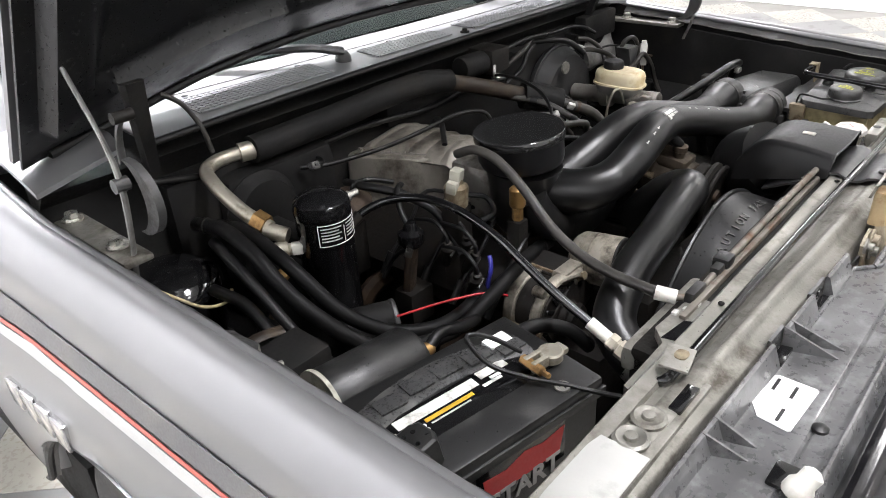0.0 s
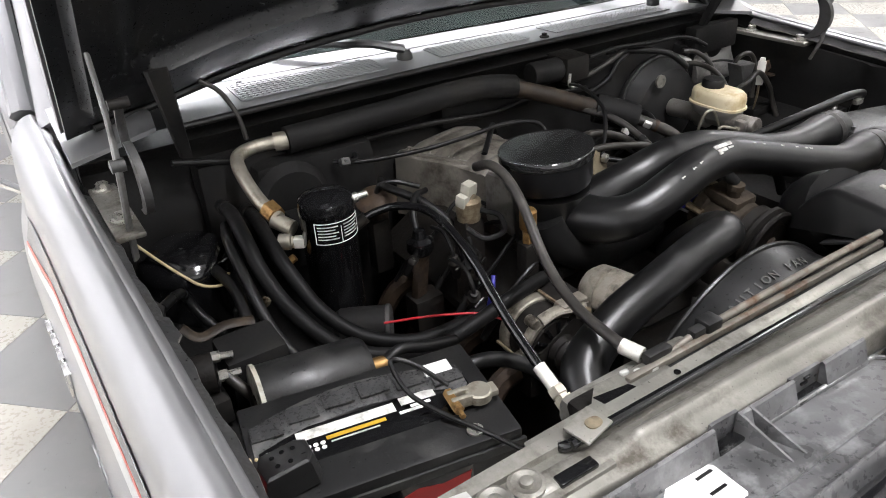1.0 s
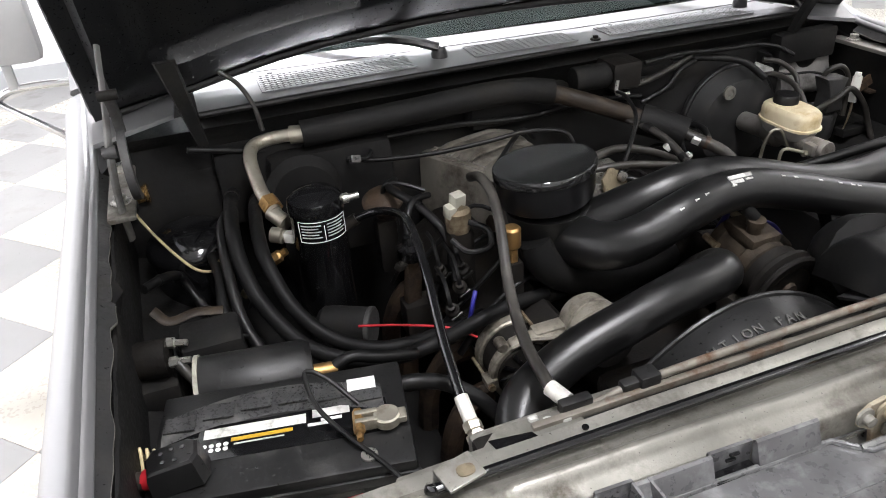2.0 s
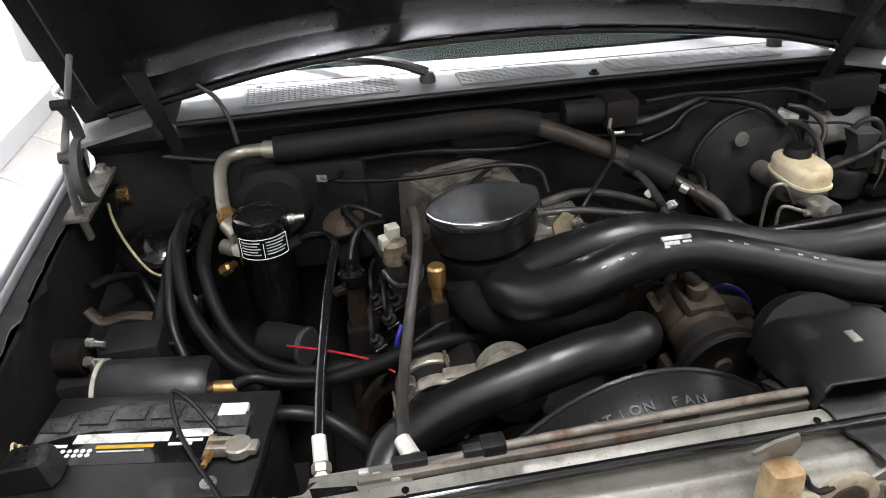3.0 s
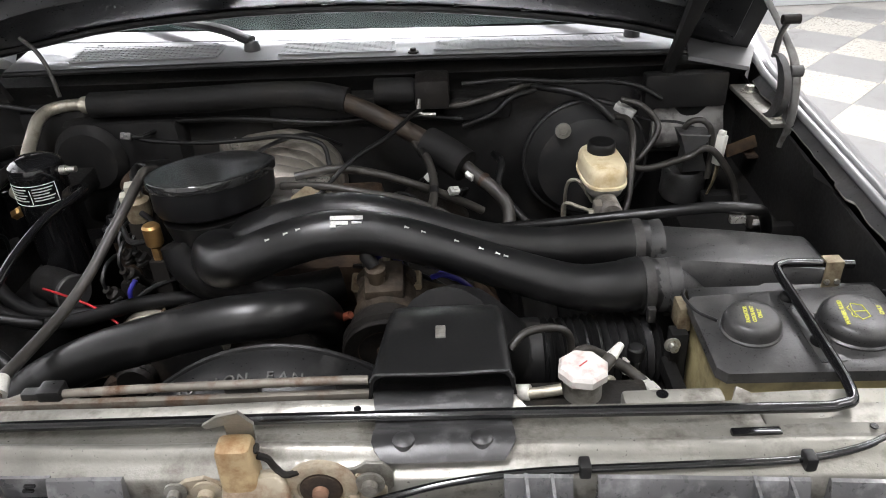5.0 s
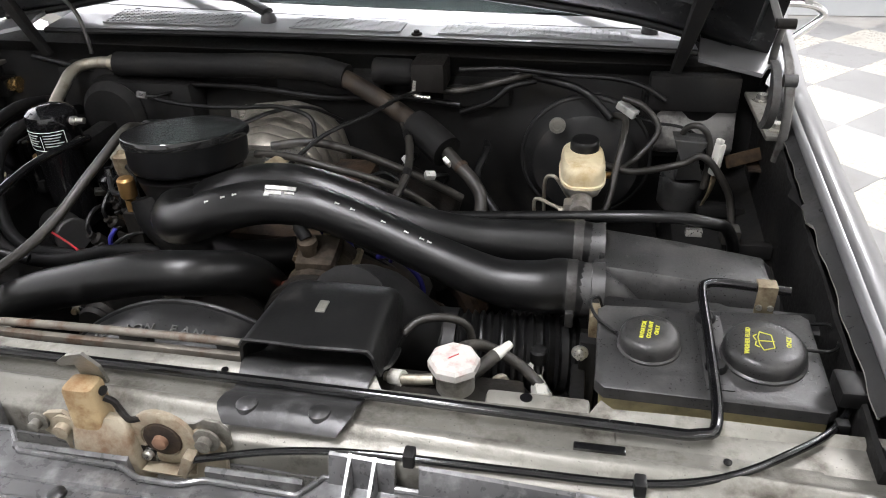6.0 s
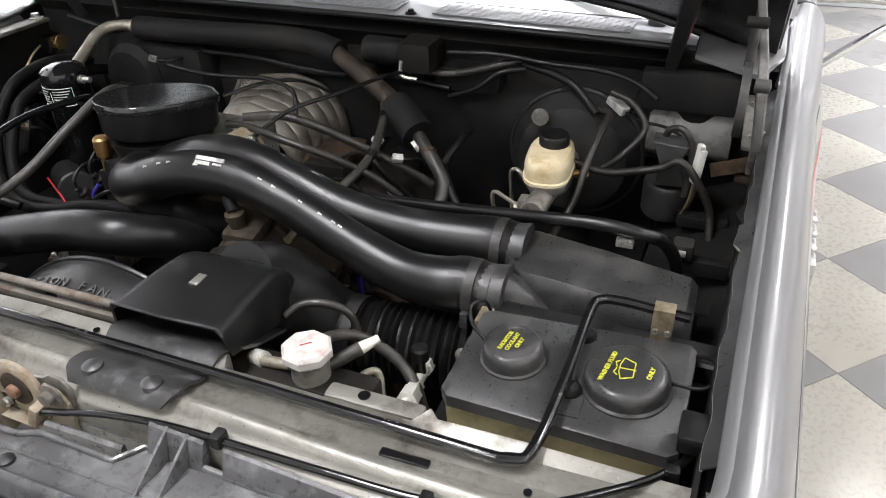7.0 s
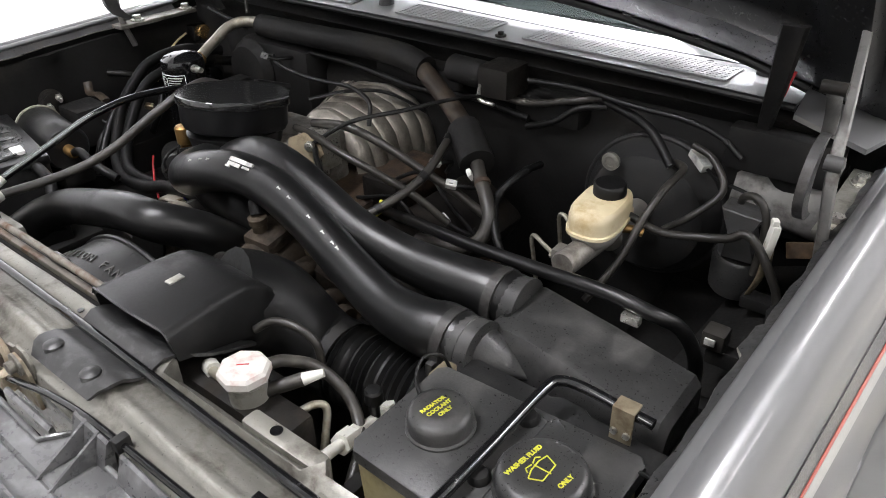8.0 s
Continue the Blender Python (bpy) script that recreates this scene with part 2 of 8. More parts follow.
M = {
    "silver": material("silver_paint", (0.19, 0.19, 0.193), 0.33, 0.5, 0.04, 3, None, 0.015, 900, 0.5, 0.04),
    "red": material("red_stripe", (0.45, 0.085, 0.06), 0.4, 0, 0.15, 20, None, 0.02, 300, 0.3),
    "lightstripe": material("pale_stripe", (0.42, 0.42, 0.41), 0.4, 0.3, 0.06, 9, None, 0.02, 300, 0.3),
    "railpaint": material("rusty_rail", (0.16, 0.145, 0.122), 0.5, 0.3, 0.3, 16, ((0.09, 0.045, 0.022), 0.45, 24), 0.2, 240),
    "cornerpaint": material("dusty_corner_paint", (0.21, 0.205, 0.195), 0.5, 0.1, 0.3, 12, ((0.06, 0.056, 0.05), 0.42, 20), 0.2, 200),
    "bay": material("bay_black", (0.011, 0.0108, 0.0105), 0.6, 0, 0.4, 7, ((0.022, 0.020, 0.017), 0.28, 9), 0.12, 160, spec=0.15),
    "hood": material("hood_inner_black", (0.008, 0.0083, 0.009), 0.30, 0, 0.25, 4, ((0.014, 0.014, 0.014), 0.25, 6), 0.0, 200, rvar=0.05, spec=0.4),
    "support": material("dusty_grey_steel", (0.20, 0.194, 0.170), 0.36, 0.5, 0.25, 8, ((0.075, 0.066, 0.052), 0.45, 16), 0.2, 240, other=(0.34, 0.33, 0.295)),
    "plastic": material("black_plastic", (0.010, 0.010, 0.010), 0.36, 0, 0.25, 8, ((0.032, 0.031, 0.029), 0.3, 11), 0.12, 300, spec=0.45),
    "header": material("scuffed_plastic", (0.085, 0.085, 0.086), 0.30, 0, 0.45, 11, ((0.21, 0.21, 0.213), 0.36, 30), 0.16, 90, 0.6, 0.08),
    "gloss": material("gloss_black", (0.006, 0.006, 0.0065), 0.10, 0, 0.15, 9, ((0.012, 0.012, 0.012), 0.2, 30), 0.04, 300, 0.3, 0.04),
    "lid": material("lid_black", (0.012, 0.012, 0.012), 0.075, 0, 0.15, 9, None, 0.0, 400, 0.0, 0.0, spec=0.8),
    "shell": material("grille_gloss", (0.008, 0.008, 0.009), 0.12, 0, 0.2, 9, ((0.03, 0.03, 0.03), 0.2, 20), 0.04, 300, 0.3, 0.05),
    "rubber": material("black_rubber", (0.006, 0.006, 0.006), 0.40, 0, 0.3, 10, ((0.017, 0.016, 0.015), 0.28, 14), 0.03, 260, spec=0.3, rvar=0.08),
    "duct": material("duct_rubber", (0.006, 0.006, 0.006), 0.32, 0, 0.3, 10, ((0.014, 0.0137, 0.0134), 0.25, 16), 0.0, 300, rvar=0.05, spec=0.40),
    "hosegrey": material("worn_hose", (0.024, 0.022, 0.019), 0.42, 0, 0.25, 14, ((0.06, 0.054, 0.045), 0.3, 22), 0.12, 300),
    "alu": material("cast_aluminium", (0.38, 0.36, 0.33), 0.42, 0.8, 0.2, 10, ((0.10, 0.085, 0.07), 0.5, 12), 0.4, 300),
    "plenum": material("dirty_casting", (0.27, 0.25, 0.215), 0.42, 0.6, 0.25, 9, ((0.06, 0.048, 0.036), 0.45, 9), 0.25, 260),
    "steel": material("bright_steel", (0.55, 0.54, 0.5), 0.32, 0.9, 0.15, 14, ((0.3, 0.27, 0.2), 0.3, 25), 0.15, 300),
    "pipe": material("aluminium_pipe", (0.40, 0.375, 0.31), 0.42, 0.75, 0.15, 14, ((0.15, 0.125, 0.085), 0.35, 20), 0.15, 300),
    "zinc": material("yellow_zinc", (0.25, 0.21, 0.14), 0.45, 0.5, 0.2, 18, ((0.09, 0.055, 0.03), 0.5, 26), 0.2, 300),
    "booster": material("dull_black_paint", (0.017, 0.017, 0.017), 0.5, 0, 0.25, 8, ((0.035, 0.032, 0.03), 0.35, 20), 0.1, 300, spec=0.3),
    "copper": material("worn_copper_rivet", (0.20, 0.115, 0.075), 0.5, 0.4, 0.2, 30, None, 0.1, 300),
    "lever": material("rusty_ochre_paint", (0.36, 0.27, 0.15), 0.5, 0.2, 0.25, 18, ((0.20, 0.10, 0.035), 0.5, 26), 0.3, 300),
    "ochre_rust": material("ochre_rust", (0.10, 0.055, 0.022), 0.6, 0.1, 0.35, 14, ((0.03, 0.02, 0.012), 0.5, 16), 0.3, 180),
    "clampsteel": material("dull_clamp_steel", (0.055, 0.054, 0.052), 0.42, 0.6, 0.25, 14, ((0.025, 0.022, 0.02), 0.4, 24), 0.12, 260),
    "oldcap": material("worn_white_cap", (0.52, 0.50, 0.47), 0.5, 0, 0.1, 40, ((0.42, 0.30, 0.27), 0.35, 60), 0.12, 300),
    "latchpaint": material("cream_latch", (0.31, 0.27, 0.20), 0.5, 0.2, 0.2, 14, ((0.17, 0.10, 0.055), 0.45, 22), 0.3, 300),
    "brass": material("brass", (0.38, 0.23, 0.09), 0.40, 0.85, 0.15, 18, ((0.12, 0.07, 0.03), 0.4, 26), 0.15, 300),
    "rust": material("rusty_iron", (0.06, 0.038, 0.023), 0.6, 0.35, 0.35, 14, ((0.016, 0.013, 0.012), 0.55, 16), 0.4, 180),
    "iron": material("grimy_iron", (0.012, 0.0108, 0.0096), 0.55, 0.2, 0.3, 10, ((0.026, 0.021, 0.016), 0.36, 16), 0.35, 160, spec=0.2),
    "white": material("white_plastic", (0.62, 0.61, 0.56), 0.45, 0, 0.06, 14, ((0.40, 0.37, 0.31), 0.3, 20), 0.1, 300),
    "fitting": material("white_fitting", (0.66, 0.65, 0.6), 0.35, 0.3, 0.1, 20, ((0.3, 0.27, 0.2), 0.25, 25), 0.15, 300),
    "paper": material("white_label", (0.78, 0.78, 0.76), 0.5, 0, 0.04, 10, ((0.5, 0.49, 0.46), 0.25, 16), 0.05, 300),
    "greylabel": material("grey_label", (0.5, 0.5, 0.47), 0.45, 0.1, 0.1, 16, ((0.2, 0.2, 0.19), 0.45, 40), 0.05, 300),
    "yellow": material("yellow_print", (0.42, 0.42, 0.03), 0.5, 0, 0.08, 20, None, 0.0),
    "amber": material("amber_print", (0.50, 0.30, 0.02), 0.5, 0, 0.08, 20, None, 0.0),
    "dirtypaper": material("stained_white_label", (0.66, 0.65, 0.62), 0.5, 0, 0.08, 30, ((0.28, 0.27, 0.25), 0.36, 55), 0.05, 300),
    "redprint": material("red_print", (0.42, 0.02, 0.02), 0.45, 0, 0.15, 14, None, 0.03),
    "greyprint": material("grey_print", (0.33, 0.32, 0.31), 0.5, 0, 0.1, 20, None, 0.0),
    "tank": material("aged_tank", (0.34, 0.29, 0.15), 0.4, 0, 0.2, 7, ((0.12, 0.1, 0.06), 0.4, 10), 0.1, 200),
    "fluid": material("aged_reservoir", (0.62, 0.5, 0.28), 0.38, 0, 0.12, 8, ((0.4, 0.28, 0.12), 0.3, 14), 0.08, 200, other=(0.75, 0.68, 0.5)),
    "reserv_low": material("grey_reservoir", (0.3, 0.29, 0.27), 0.4, 0, 0.12, 10, None, 0.08, 200),
    "bronzecan": material("gold_zinc_can", (0.50, 0.32, 0.13), 0.26, 0.9, 0.1, 14, ((0.3, 0.16, 0.06), 0.2, 20), 0.0, 60, rvar=0.03),
    "linkred": material("rust_red_link", (0.14, 0.035, 0.018), 0.55, 0.2, 0.3, 16, ((0.05, 0.02, 0.012), 0.4, 26), 0.2, 220),
    "wirered": material("red_wire", (0.34, 0.012, 0.018), 0.4, 0, 0.1, 20, None, 0.0),
    "wireblue": material("blue_wire", (0.03, 0.028, 0.24), 0.4, 0, 0.1, 20, None, 0.0),
    "wireyellow": material("tan_wire", (0.55, 0.45, 0.26), 0.45, 0, 0.1, 20, None, 0.0),
    "chrome": material("chrome", (0.75, 0.75, 0.75), 0.12, 1.0, 0.05, 9, None, 0.02, 300),
    "casting": material("tan_oxidised_casting", (0.045, 0.034, 0.023), 0.6, 0.3, 0.4, 14, ((0.014, 0.011, 0.009), 0.6, 18), 0.6, 120, spec=0.3),
    "flange": material("dull_flange_paint", (0.035, 0.035, 0.035), 0.36, 0.2, 0.3, 9, ((0.04, 0.038, 0.035), 0.4, 20), 0.12, 160),
    "levergrey": material("worn_grey_strap", (0.17, 0.168, 0.16), 0.45, 0.4, 0.2, 14, ((0.08, 0.07, 0.06), 0.35, 22), 0.12, 260),
    "scuffprint": material("worn_embossing", (0.075, 0.074, 0.07), 0.45, 0, 0.3, 60, ((0.16, 0.155, 0.14), 0.3, 120), 0.1, 300),
    "paleend": material("yellowed_plastic", (0.36, 0.35, 0.29), 0.5, 0, 0.1, 14, ((0.15, 0.14, 0.11), 0.4, 30), 0.1, 300),
    "brownhose": material("brown_worn_hose", (0.022, 0.0165, 0.012), 0.5, 0, 0.3, 14, ((0.055, 0.040, 0.026), 0.35, 20), 0.15, 260, spec=0.3),
    "wall_black": material("satin_black_plastic", (0.006, 0.006, 0.0065), 0.36, 0, 0.2, 9, None, 0.0, 300, 0.0, 0.04, spec=0.3),
    "flap": material("scuffed_flap_rubber", (0.026, 0.026, 0.026), 0.34, 0, 0.4, 12, ((0.10, 0.10, 0.10), 0.30, 38), 0.10, 160, rvar=0.06),
    "softhose": material("dull_black_hose", (0.0055, 0.0055, 0.0055), 0.5, 0, 0.3, 10, ((0.013, 0.012, 0.011), 0.28, 14), 0.05, 200, spec=0.13),
    "vent": material("grey_vent_plastic", (0.035, 0.035, 0.035), 0.3, 0, 0.3, 20, ((0.11, 0.108, 0.10), 0.35, 24), 0.1, 260),
    "tanklid": material("dusty_black_lid", (0.026, 0.026, 0.0255), 0.34, 0, 0.25, 8, ((0.065, 0.063, 0.06), 0.38, 14), 0.12, 300, spec=0.5),
    "altcast": material("dull_tan_aluminium", (0.32, 0.295, 0.245), 0.45, 0.6, 0.25, 16, ((0.06, 0.05, 0.038), 0.5, 20), 0.35, 260),
    # dark tone of the reflection painted along the fender sides
    "charcoal": material("charcoal_reflection", (0.105, 0.105, 0.108), 0.4, 0.4, 0.06, 9, None, 0.02, 300, 0.6),
    "strap": material("dull_steel_strap", (0.07, 0.07, 0.069), 0.5, 0.5, 0.2, 12, ((0.05, 0.045, 0.04), 0.35, 18), 0.15, 260),
    "oldlabel": material("worn_plate_label", (0.42, 0.42, 0.40), 0.4, 0.1, 0.08, 10, ((0.30, 0.30, 0.28), 0.35, 16), 0.05, 300),
    "wall": material("white_wall", (0.78, 0.78, 0.78), 0.7, 0, 0.02, 2, None, 0.15, 90),
    "base": material("grey_baseboard", (0.35, 0.36, 0.36), 0.45, 0, 0.05, 4, None, 0.05),
    "tile_light": material("cream_tile", (0.35, 0.332, 0.285), 0.28, 0, 0.05, 4, ((0.33, 0.305, 0.26), 0.2, 5), 0.0, 60, 0.1, 0.03),
    "tile_dark": material("grey_tile", (0.178, 0.177, 0.171), 0.30, 0, 0.06, 4, ((0.20, 0.194, 0.184), 0.25, 6), 0.0, 60, 0.1, 0.03),
    "grout": material("grout", (0.3, 0.29, 0.27), 0.8, 0, 0.1, 6, None, 0.2, 90),
    "lampshell": material("white_enamel", (0.8, 0.8, 0.8), 0.4, 0, 0.02, 5, None, 0.0),
    "lamp": material("lamp_diffuser", (0.9, 0.9, 0.9), 0.5, 0, 0.0, 5, None, 0.0, emit=14.0),
    "tyre": material("tyre_rubber", (0.02, 0.02, 0.02), 0.7, 0, 0.2, 9, ((0.06, 0.055, 0.05), 0.3, 12), 0.4, 120),
}


def glass(name, colour, rough=0.02):
    mt = bpy.data.materials.new(name)
    mt.use_nodes = True
    b = mt.node_tree.nodes["Principled BSDF"]
    b.inputs["Base Color"].default_value = (*colour, 1)
    b.inputs["Roughness"].default_value = rough
    b.inputs["Transmission Weight"].default_value = 1.0
    b.inputs["IOR"].default_value = 1.45
    return mt


M["glass"] = glass("windscreen_glass", (0.16, 0.21, 0.20))

# ---- the room ----
X0, X1, Y0, Y1, HIGH = ROOM
T = 0.12


def setting(name, bm, mat_, label, category):
    return tagged(part(name, bm, mat_, None, label, smooth=False), category=category, kind="structure")


floor = setting("floor", made(bx, X0 - T, X1 + T, Y0 - T, Y1 + T, -0.15, -0.004, 0), M["grout"], "checkerboard floor of cream and grey vinyl tiles", "floor")
setting("wall_west", made(bx, X0 - T, X0, Y0, Y1, 0, HIGH, 0), M["wall"], "plain white painted showroom wall", "wall")
setting("wall_east", made(bx, X1, X1 + T, Y0, Y1, 0, HIGH, 0), M["wall"], "plain white painted showroom wall", "wall")
setting("wall_north", made(bx, X0 - T, X1 + T, Y1, Y1 + T, 0, HIGH, 0), M["wall"], "plain white painted showroom wall", "wall")
setting("wall_south", made(bx, X0 - T, X1 + T, Y0 - T, Y0, 0, HIGH, 0), M["wall"], "plain white painted showroom wall", "wall")
setting("ceiling", made(bx, X0 - T, X1 + T, Y0 - T, Y1 + T, HIGH, HIGH + T, 0), M["wall"], "white flat showroom ceiling", "ceiling")
setting("baseboard_north", made(bx, X0 + 0.03, X1, Y1 - 0.02, Y1 - 0.002, 0.0, 0.14, 0.004), M["base"], "grey vinyl baseboard along the wall", "baseboard")
setting("baseboard_west", made(bx, X0 + 0.002, X0 + 0.02, Y0, Y1 - 0.03, 0.0, 0.14, 0.004), M["base"], "grey vinyl baseboard along the wall", "baseboard")


def ceiling_light(x, y):
    t = thing("ceiling_light", (x, y, HIGH - 0.001), "white twin-tube fluorescent ceiling light, switched on", "ceiling light", "ceiling lights")
    turned = pose(x, y, 0, 0, 0, 90 if y == 1.82 else 0)      # the row over the windscreen hangs across the truck
    part("housing", made(bx, -0.17, 0.17, -0.62, 0.62, HIGH - 0.06, HIGH - 0.001, 0.006, turned), M["lampshell"], t)
    for dx in (-0.08, 0.08):
        part("diffuser", made(bx, dx - 0.055, dx + 0.055, -0.6, 0.6, HIGH - 0.085, HIGH - 0.058, 0.008, turned), M["lamp"], t)
    la = bpy.data.lights.new("tube_light", "AREA")
    la.shape, la.size, la.size_y, la.energy, la.color = "RECTANGLE", 0.3, 1.2, LAMP_POWER[y] * (1.0 if x < 1 else (0.09 if y == 1.82 else 0.2)), (0.970, 0.960, 1.02)
    lo = new("tube_light", la)
    lo.location = (x, y, HIGH - 0.09)
    lo.rotation_euler = (0, 0, radians(90 if y == 1.82 else 0))


for fx, fy in FIXTURES:
    ceiling_light(fx, fy)

# ---- the pickup truck: body round the open engine bay ----
CX = 0.042
truck = thing("pickup_truck", (CX, 0.6, 0.0), "silver pickup truck with its hood open and red side stripes", "truck")


def inner_x(side, y):
    """Inner top edge of each fender; the bay widens towards the cab."""
    return -0.807 - 0.018 * y if side < 0 else 0.868 + 0.040 * y


FEND = [(0.003, -0.010), (0.0, -0.004), (0.008, 0.001), (0.024, 0.001), (0.040, -0.010), (0.054, -0.036), (0.062, -0.075), (0.068, -0.13), (0.086, -0.19),
        (0.098, -0.27), (0.102, -0.36), (0.096, -0.46), (0.080, -0.58)]
WHEEL_Y, WHEEL_Z = 0.64, 0.37


def crest(side, y):
    """Height of each fender's top, rising towards the cab."""
    return (1.067 + 0.031 * (y - 0.40) if side < 0 else 1.040 + 0.058 * (y - 0.16)) + max(0.0, y - 0.86) * 0.15


def low_edge(y):
    d = abs(y - WHEEL_Y)
    return WHEEL_Z + math.sqrt(0.42 ** 2 - d * d) if d < 0.415 else 0.43


def fender_point(side, y, k):
    """A point of the fender's skin; k runs along its profile."""
    i = min(int(k), len(FEND) - 2)
    f = k - i
    a, b_, c, d = [V(*FEND[min(max(j, 0), len(FEND) - 1)], 0) for j in range(i - 1, i + 3)]
    q = 0.5 * (2 * b_ + (c - a) * f + (2 * a - 5 * b_ + 4 * c - d) * f * f + (3 * b_ - a - 3 * c + d) * f ** 3)
    o, z = q.x, crest(side, y) + q.y - (0.021 if side < 0 else 0.008) * min(1.0, max(0.0, k - 2) / 4)
    if k > 4:
        z = max(z, low_edge(y))
    nose = max(0.0, 0.02 - y) * 0.35
    return V(inner_x(side, y) + side * (o - nose), y, z)


def fender(side):
    ys = [-0.06 + 1.2 * i / 48 for i in range(49)]
    n = len(FEND)
    bm = bmesh.new()
    rings = []
    for y in ys:
        out = [fender_point(side, y, k) for k in [j * 0.25 for j in range(4 * n - 3)]]
        rings.append(out + [p + V(-side * 0.012, 0, -0.004) for p in reversed(out)])
    loft(bm, rings)
    f = part("fender", bm, M["silver"], truck, "silver painted fender with a red pinstripe", angle=50)

    def band(name, z0, z1, mt, off):
        b = bmesh.new()
        def at(u, v):
            y = -0.03 + 1.1 * u
            want = (z0 + (z1 - z0) * v) + 0.01 * (y - 0.5)
            k = 5.0
            while k < n - 1.01 and fender_point(side, y, k).z > want:
                k += 0.02
            p = fender_point(side, y, k)
            return (p.x + side * off, p.y, want)
        sheet(b, at, 24, 2, 0.001)
        return part(name, b, mt, f)
    band("stripe", 0.910, 0.916, M["red"], 0.0022)
    band("pale_stripe", 0.890, 0.907, M["lightstripe"], 0.0016)
    # charcoal band in place of the dark reflection along the fender's crease
    band("dark_stripe", 0.921, 0.962, M["charcoal"], 0.0016)
    # chrome badge drawn as plain blocks
    for i in range(4):
        y = (0.755 if side < 0 else 0.735) + 0.052 * i
        k = 7.0
        while k < n - 1.1 and fender_point(side, y, k).z > 0.79:
            k += 0.05
        p = fender_point(side, y, k)
        b = bmesh.new()
        bx(b, p.x - 0.006 if side > 0 else p.x - 0.008, p.x + 0.008 if side > 0 else p.x + 0.006, y, y + 0.041, 0.765, 0.815, 0.003)
        bx(b, p.x - 0.003 + side * 0.004, p.x + 0.003 + side * 0.006, y + 0.01, y + 0.031, 0.778, 0.802, 0.002)
        part("badge", b, M["chrome"], f, "chrome badge block")
    b = bmesh.new()
    tube(b, [fender_point(side, WHEEL_Y - 0.41 * math.cos(math.pi * i / 20), n - 1) + V(side * 0.004, 0, 0) for i in range(21)], 0.008, 8, 2)
    part("arch_trim", b, M["plastic"], f)
    # inner apron with its flange and drain channel
    b = bmesh.new()
    rows = []
    for y in [0.94 * j / 30 for j in range(31)]:
        c, xi = crest(side, y), inner_x(side, y)
        lip = xi - side * 0.026
        jag = 0.004 * math.sin(y * 37) + 0.003 * math.sin(y * 91)
        bump = 0.010 if 0.49 < y < 0.53 else 0.0
        c -= 0.030
        rows.append([V(lip - side * (jag * 0.3 + bump), y, c - 0.012), V(lip + side * 0.004, y, c - 0.010), V(lip + side * 0.008, y, c - 0.022), V(xi - side * 0.004, y, c - 0.034), V(xi - side * 0.002, y, c + 0.024),
                     V(xi + side * 0.001, y, c - 0.04), V(xi - side * 0.004, y, c - 0.05), V(lip + side * 0.006, y, c - 0.04), V(lip + side * 0.008, y, 0.86), V(lip - side * 0.13, y, 0.80), V(lip - side * 0.17, y, 0.40), V(lip - side * 0.175, y, 0.40), V(lip - side * 0.14, y, 0.805), V(lip + side * 0.001, y, 0.87), V(lip - side * 0.001, y, c - 0.03)])
    loft(b, rows)
    part("inner_fender", b, M["bay"], truck, "grimy black inner fender apron")
    b = bmesh.new()

    def flange_at(u, v):
        y = 0.05 + 0.81 * u
        tab = 0.008 if 0.40 < y < 0.45 else 0.0
        wob = 0.0015 * math.sin(y * 41) + 0.001 * math.sin(y * 97)
        return V(inner_x(side, y) - side * ((0.023 + wob + tab) * (1 - v) + 0.001 * v), y, crest(side, y) - 0.026 + 0.016 * v + 0.001 * math.sin(y * 53))

    sheet(b, lambda u, v: flange_at(u if side > 0 else 1 - u, v), 90, 4, 0.002)
    part("flange", b, M["flange"], truck, "dull grey gutter flange of the apron")
    b = bmesh.new()
    tube(b, [flange_at(i / 60, 0.0) for i in range(61)], 0.0017, 6, 1)
    part("flange_edge", b, M["support"], truck, "bare bright edge of the gutter")
    # rubber stop block near the nose
    bb, xi = bmesh.new(), inner_x(side, 0.1)
    bx(bb, xi - 0.030 - side * 0.018, xi + 0.002 - side * 0.018 + 0.014, 0.085, 0.125, 0.985, 1.006, 0.004)
    part("hood_stop", bb, M["rubber"], truck)


for s in (-1, 1):
    fender(s)


def wheel(x, y, side):
    t = part("tyre", made(lathe, [(0.21, -0.10), (0.30, -0.115), (0.352, -0.105), (0.368, -0.07), (0.37, 0.07), (0.352, 0.105), (0.30, 0.115), (0.21, 0.10)], axis((x, y, 0.371), (x + 1, y, 0.371)), 40), M["tyre"], truck, "black rubber tyre")
    part("rim", made(lathe, [(0.205, -0.09), (0.205, 0.09), (0.18, 0.085), (0.1, 0.03), (0.05, 0.05), (0.0, 0.052)], axis((x, y, 0.371), (x + side, y, 0.371)), 32), M["steel"], t)


for s in (-1, 1):
    for wy in (WHEEL_Y, 3.6):
        wheel(CX + s * 0.80, wy, s)


# firewall, cowl and windscreen
def lip_z(x):
    return 1.127 - 0.010 * (x - CX) - 0.012 * (x - CX) ** 2


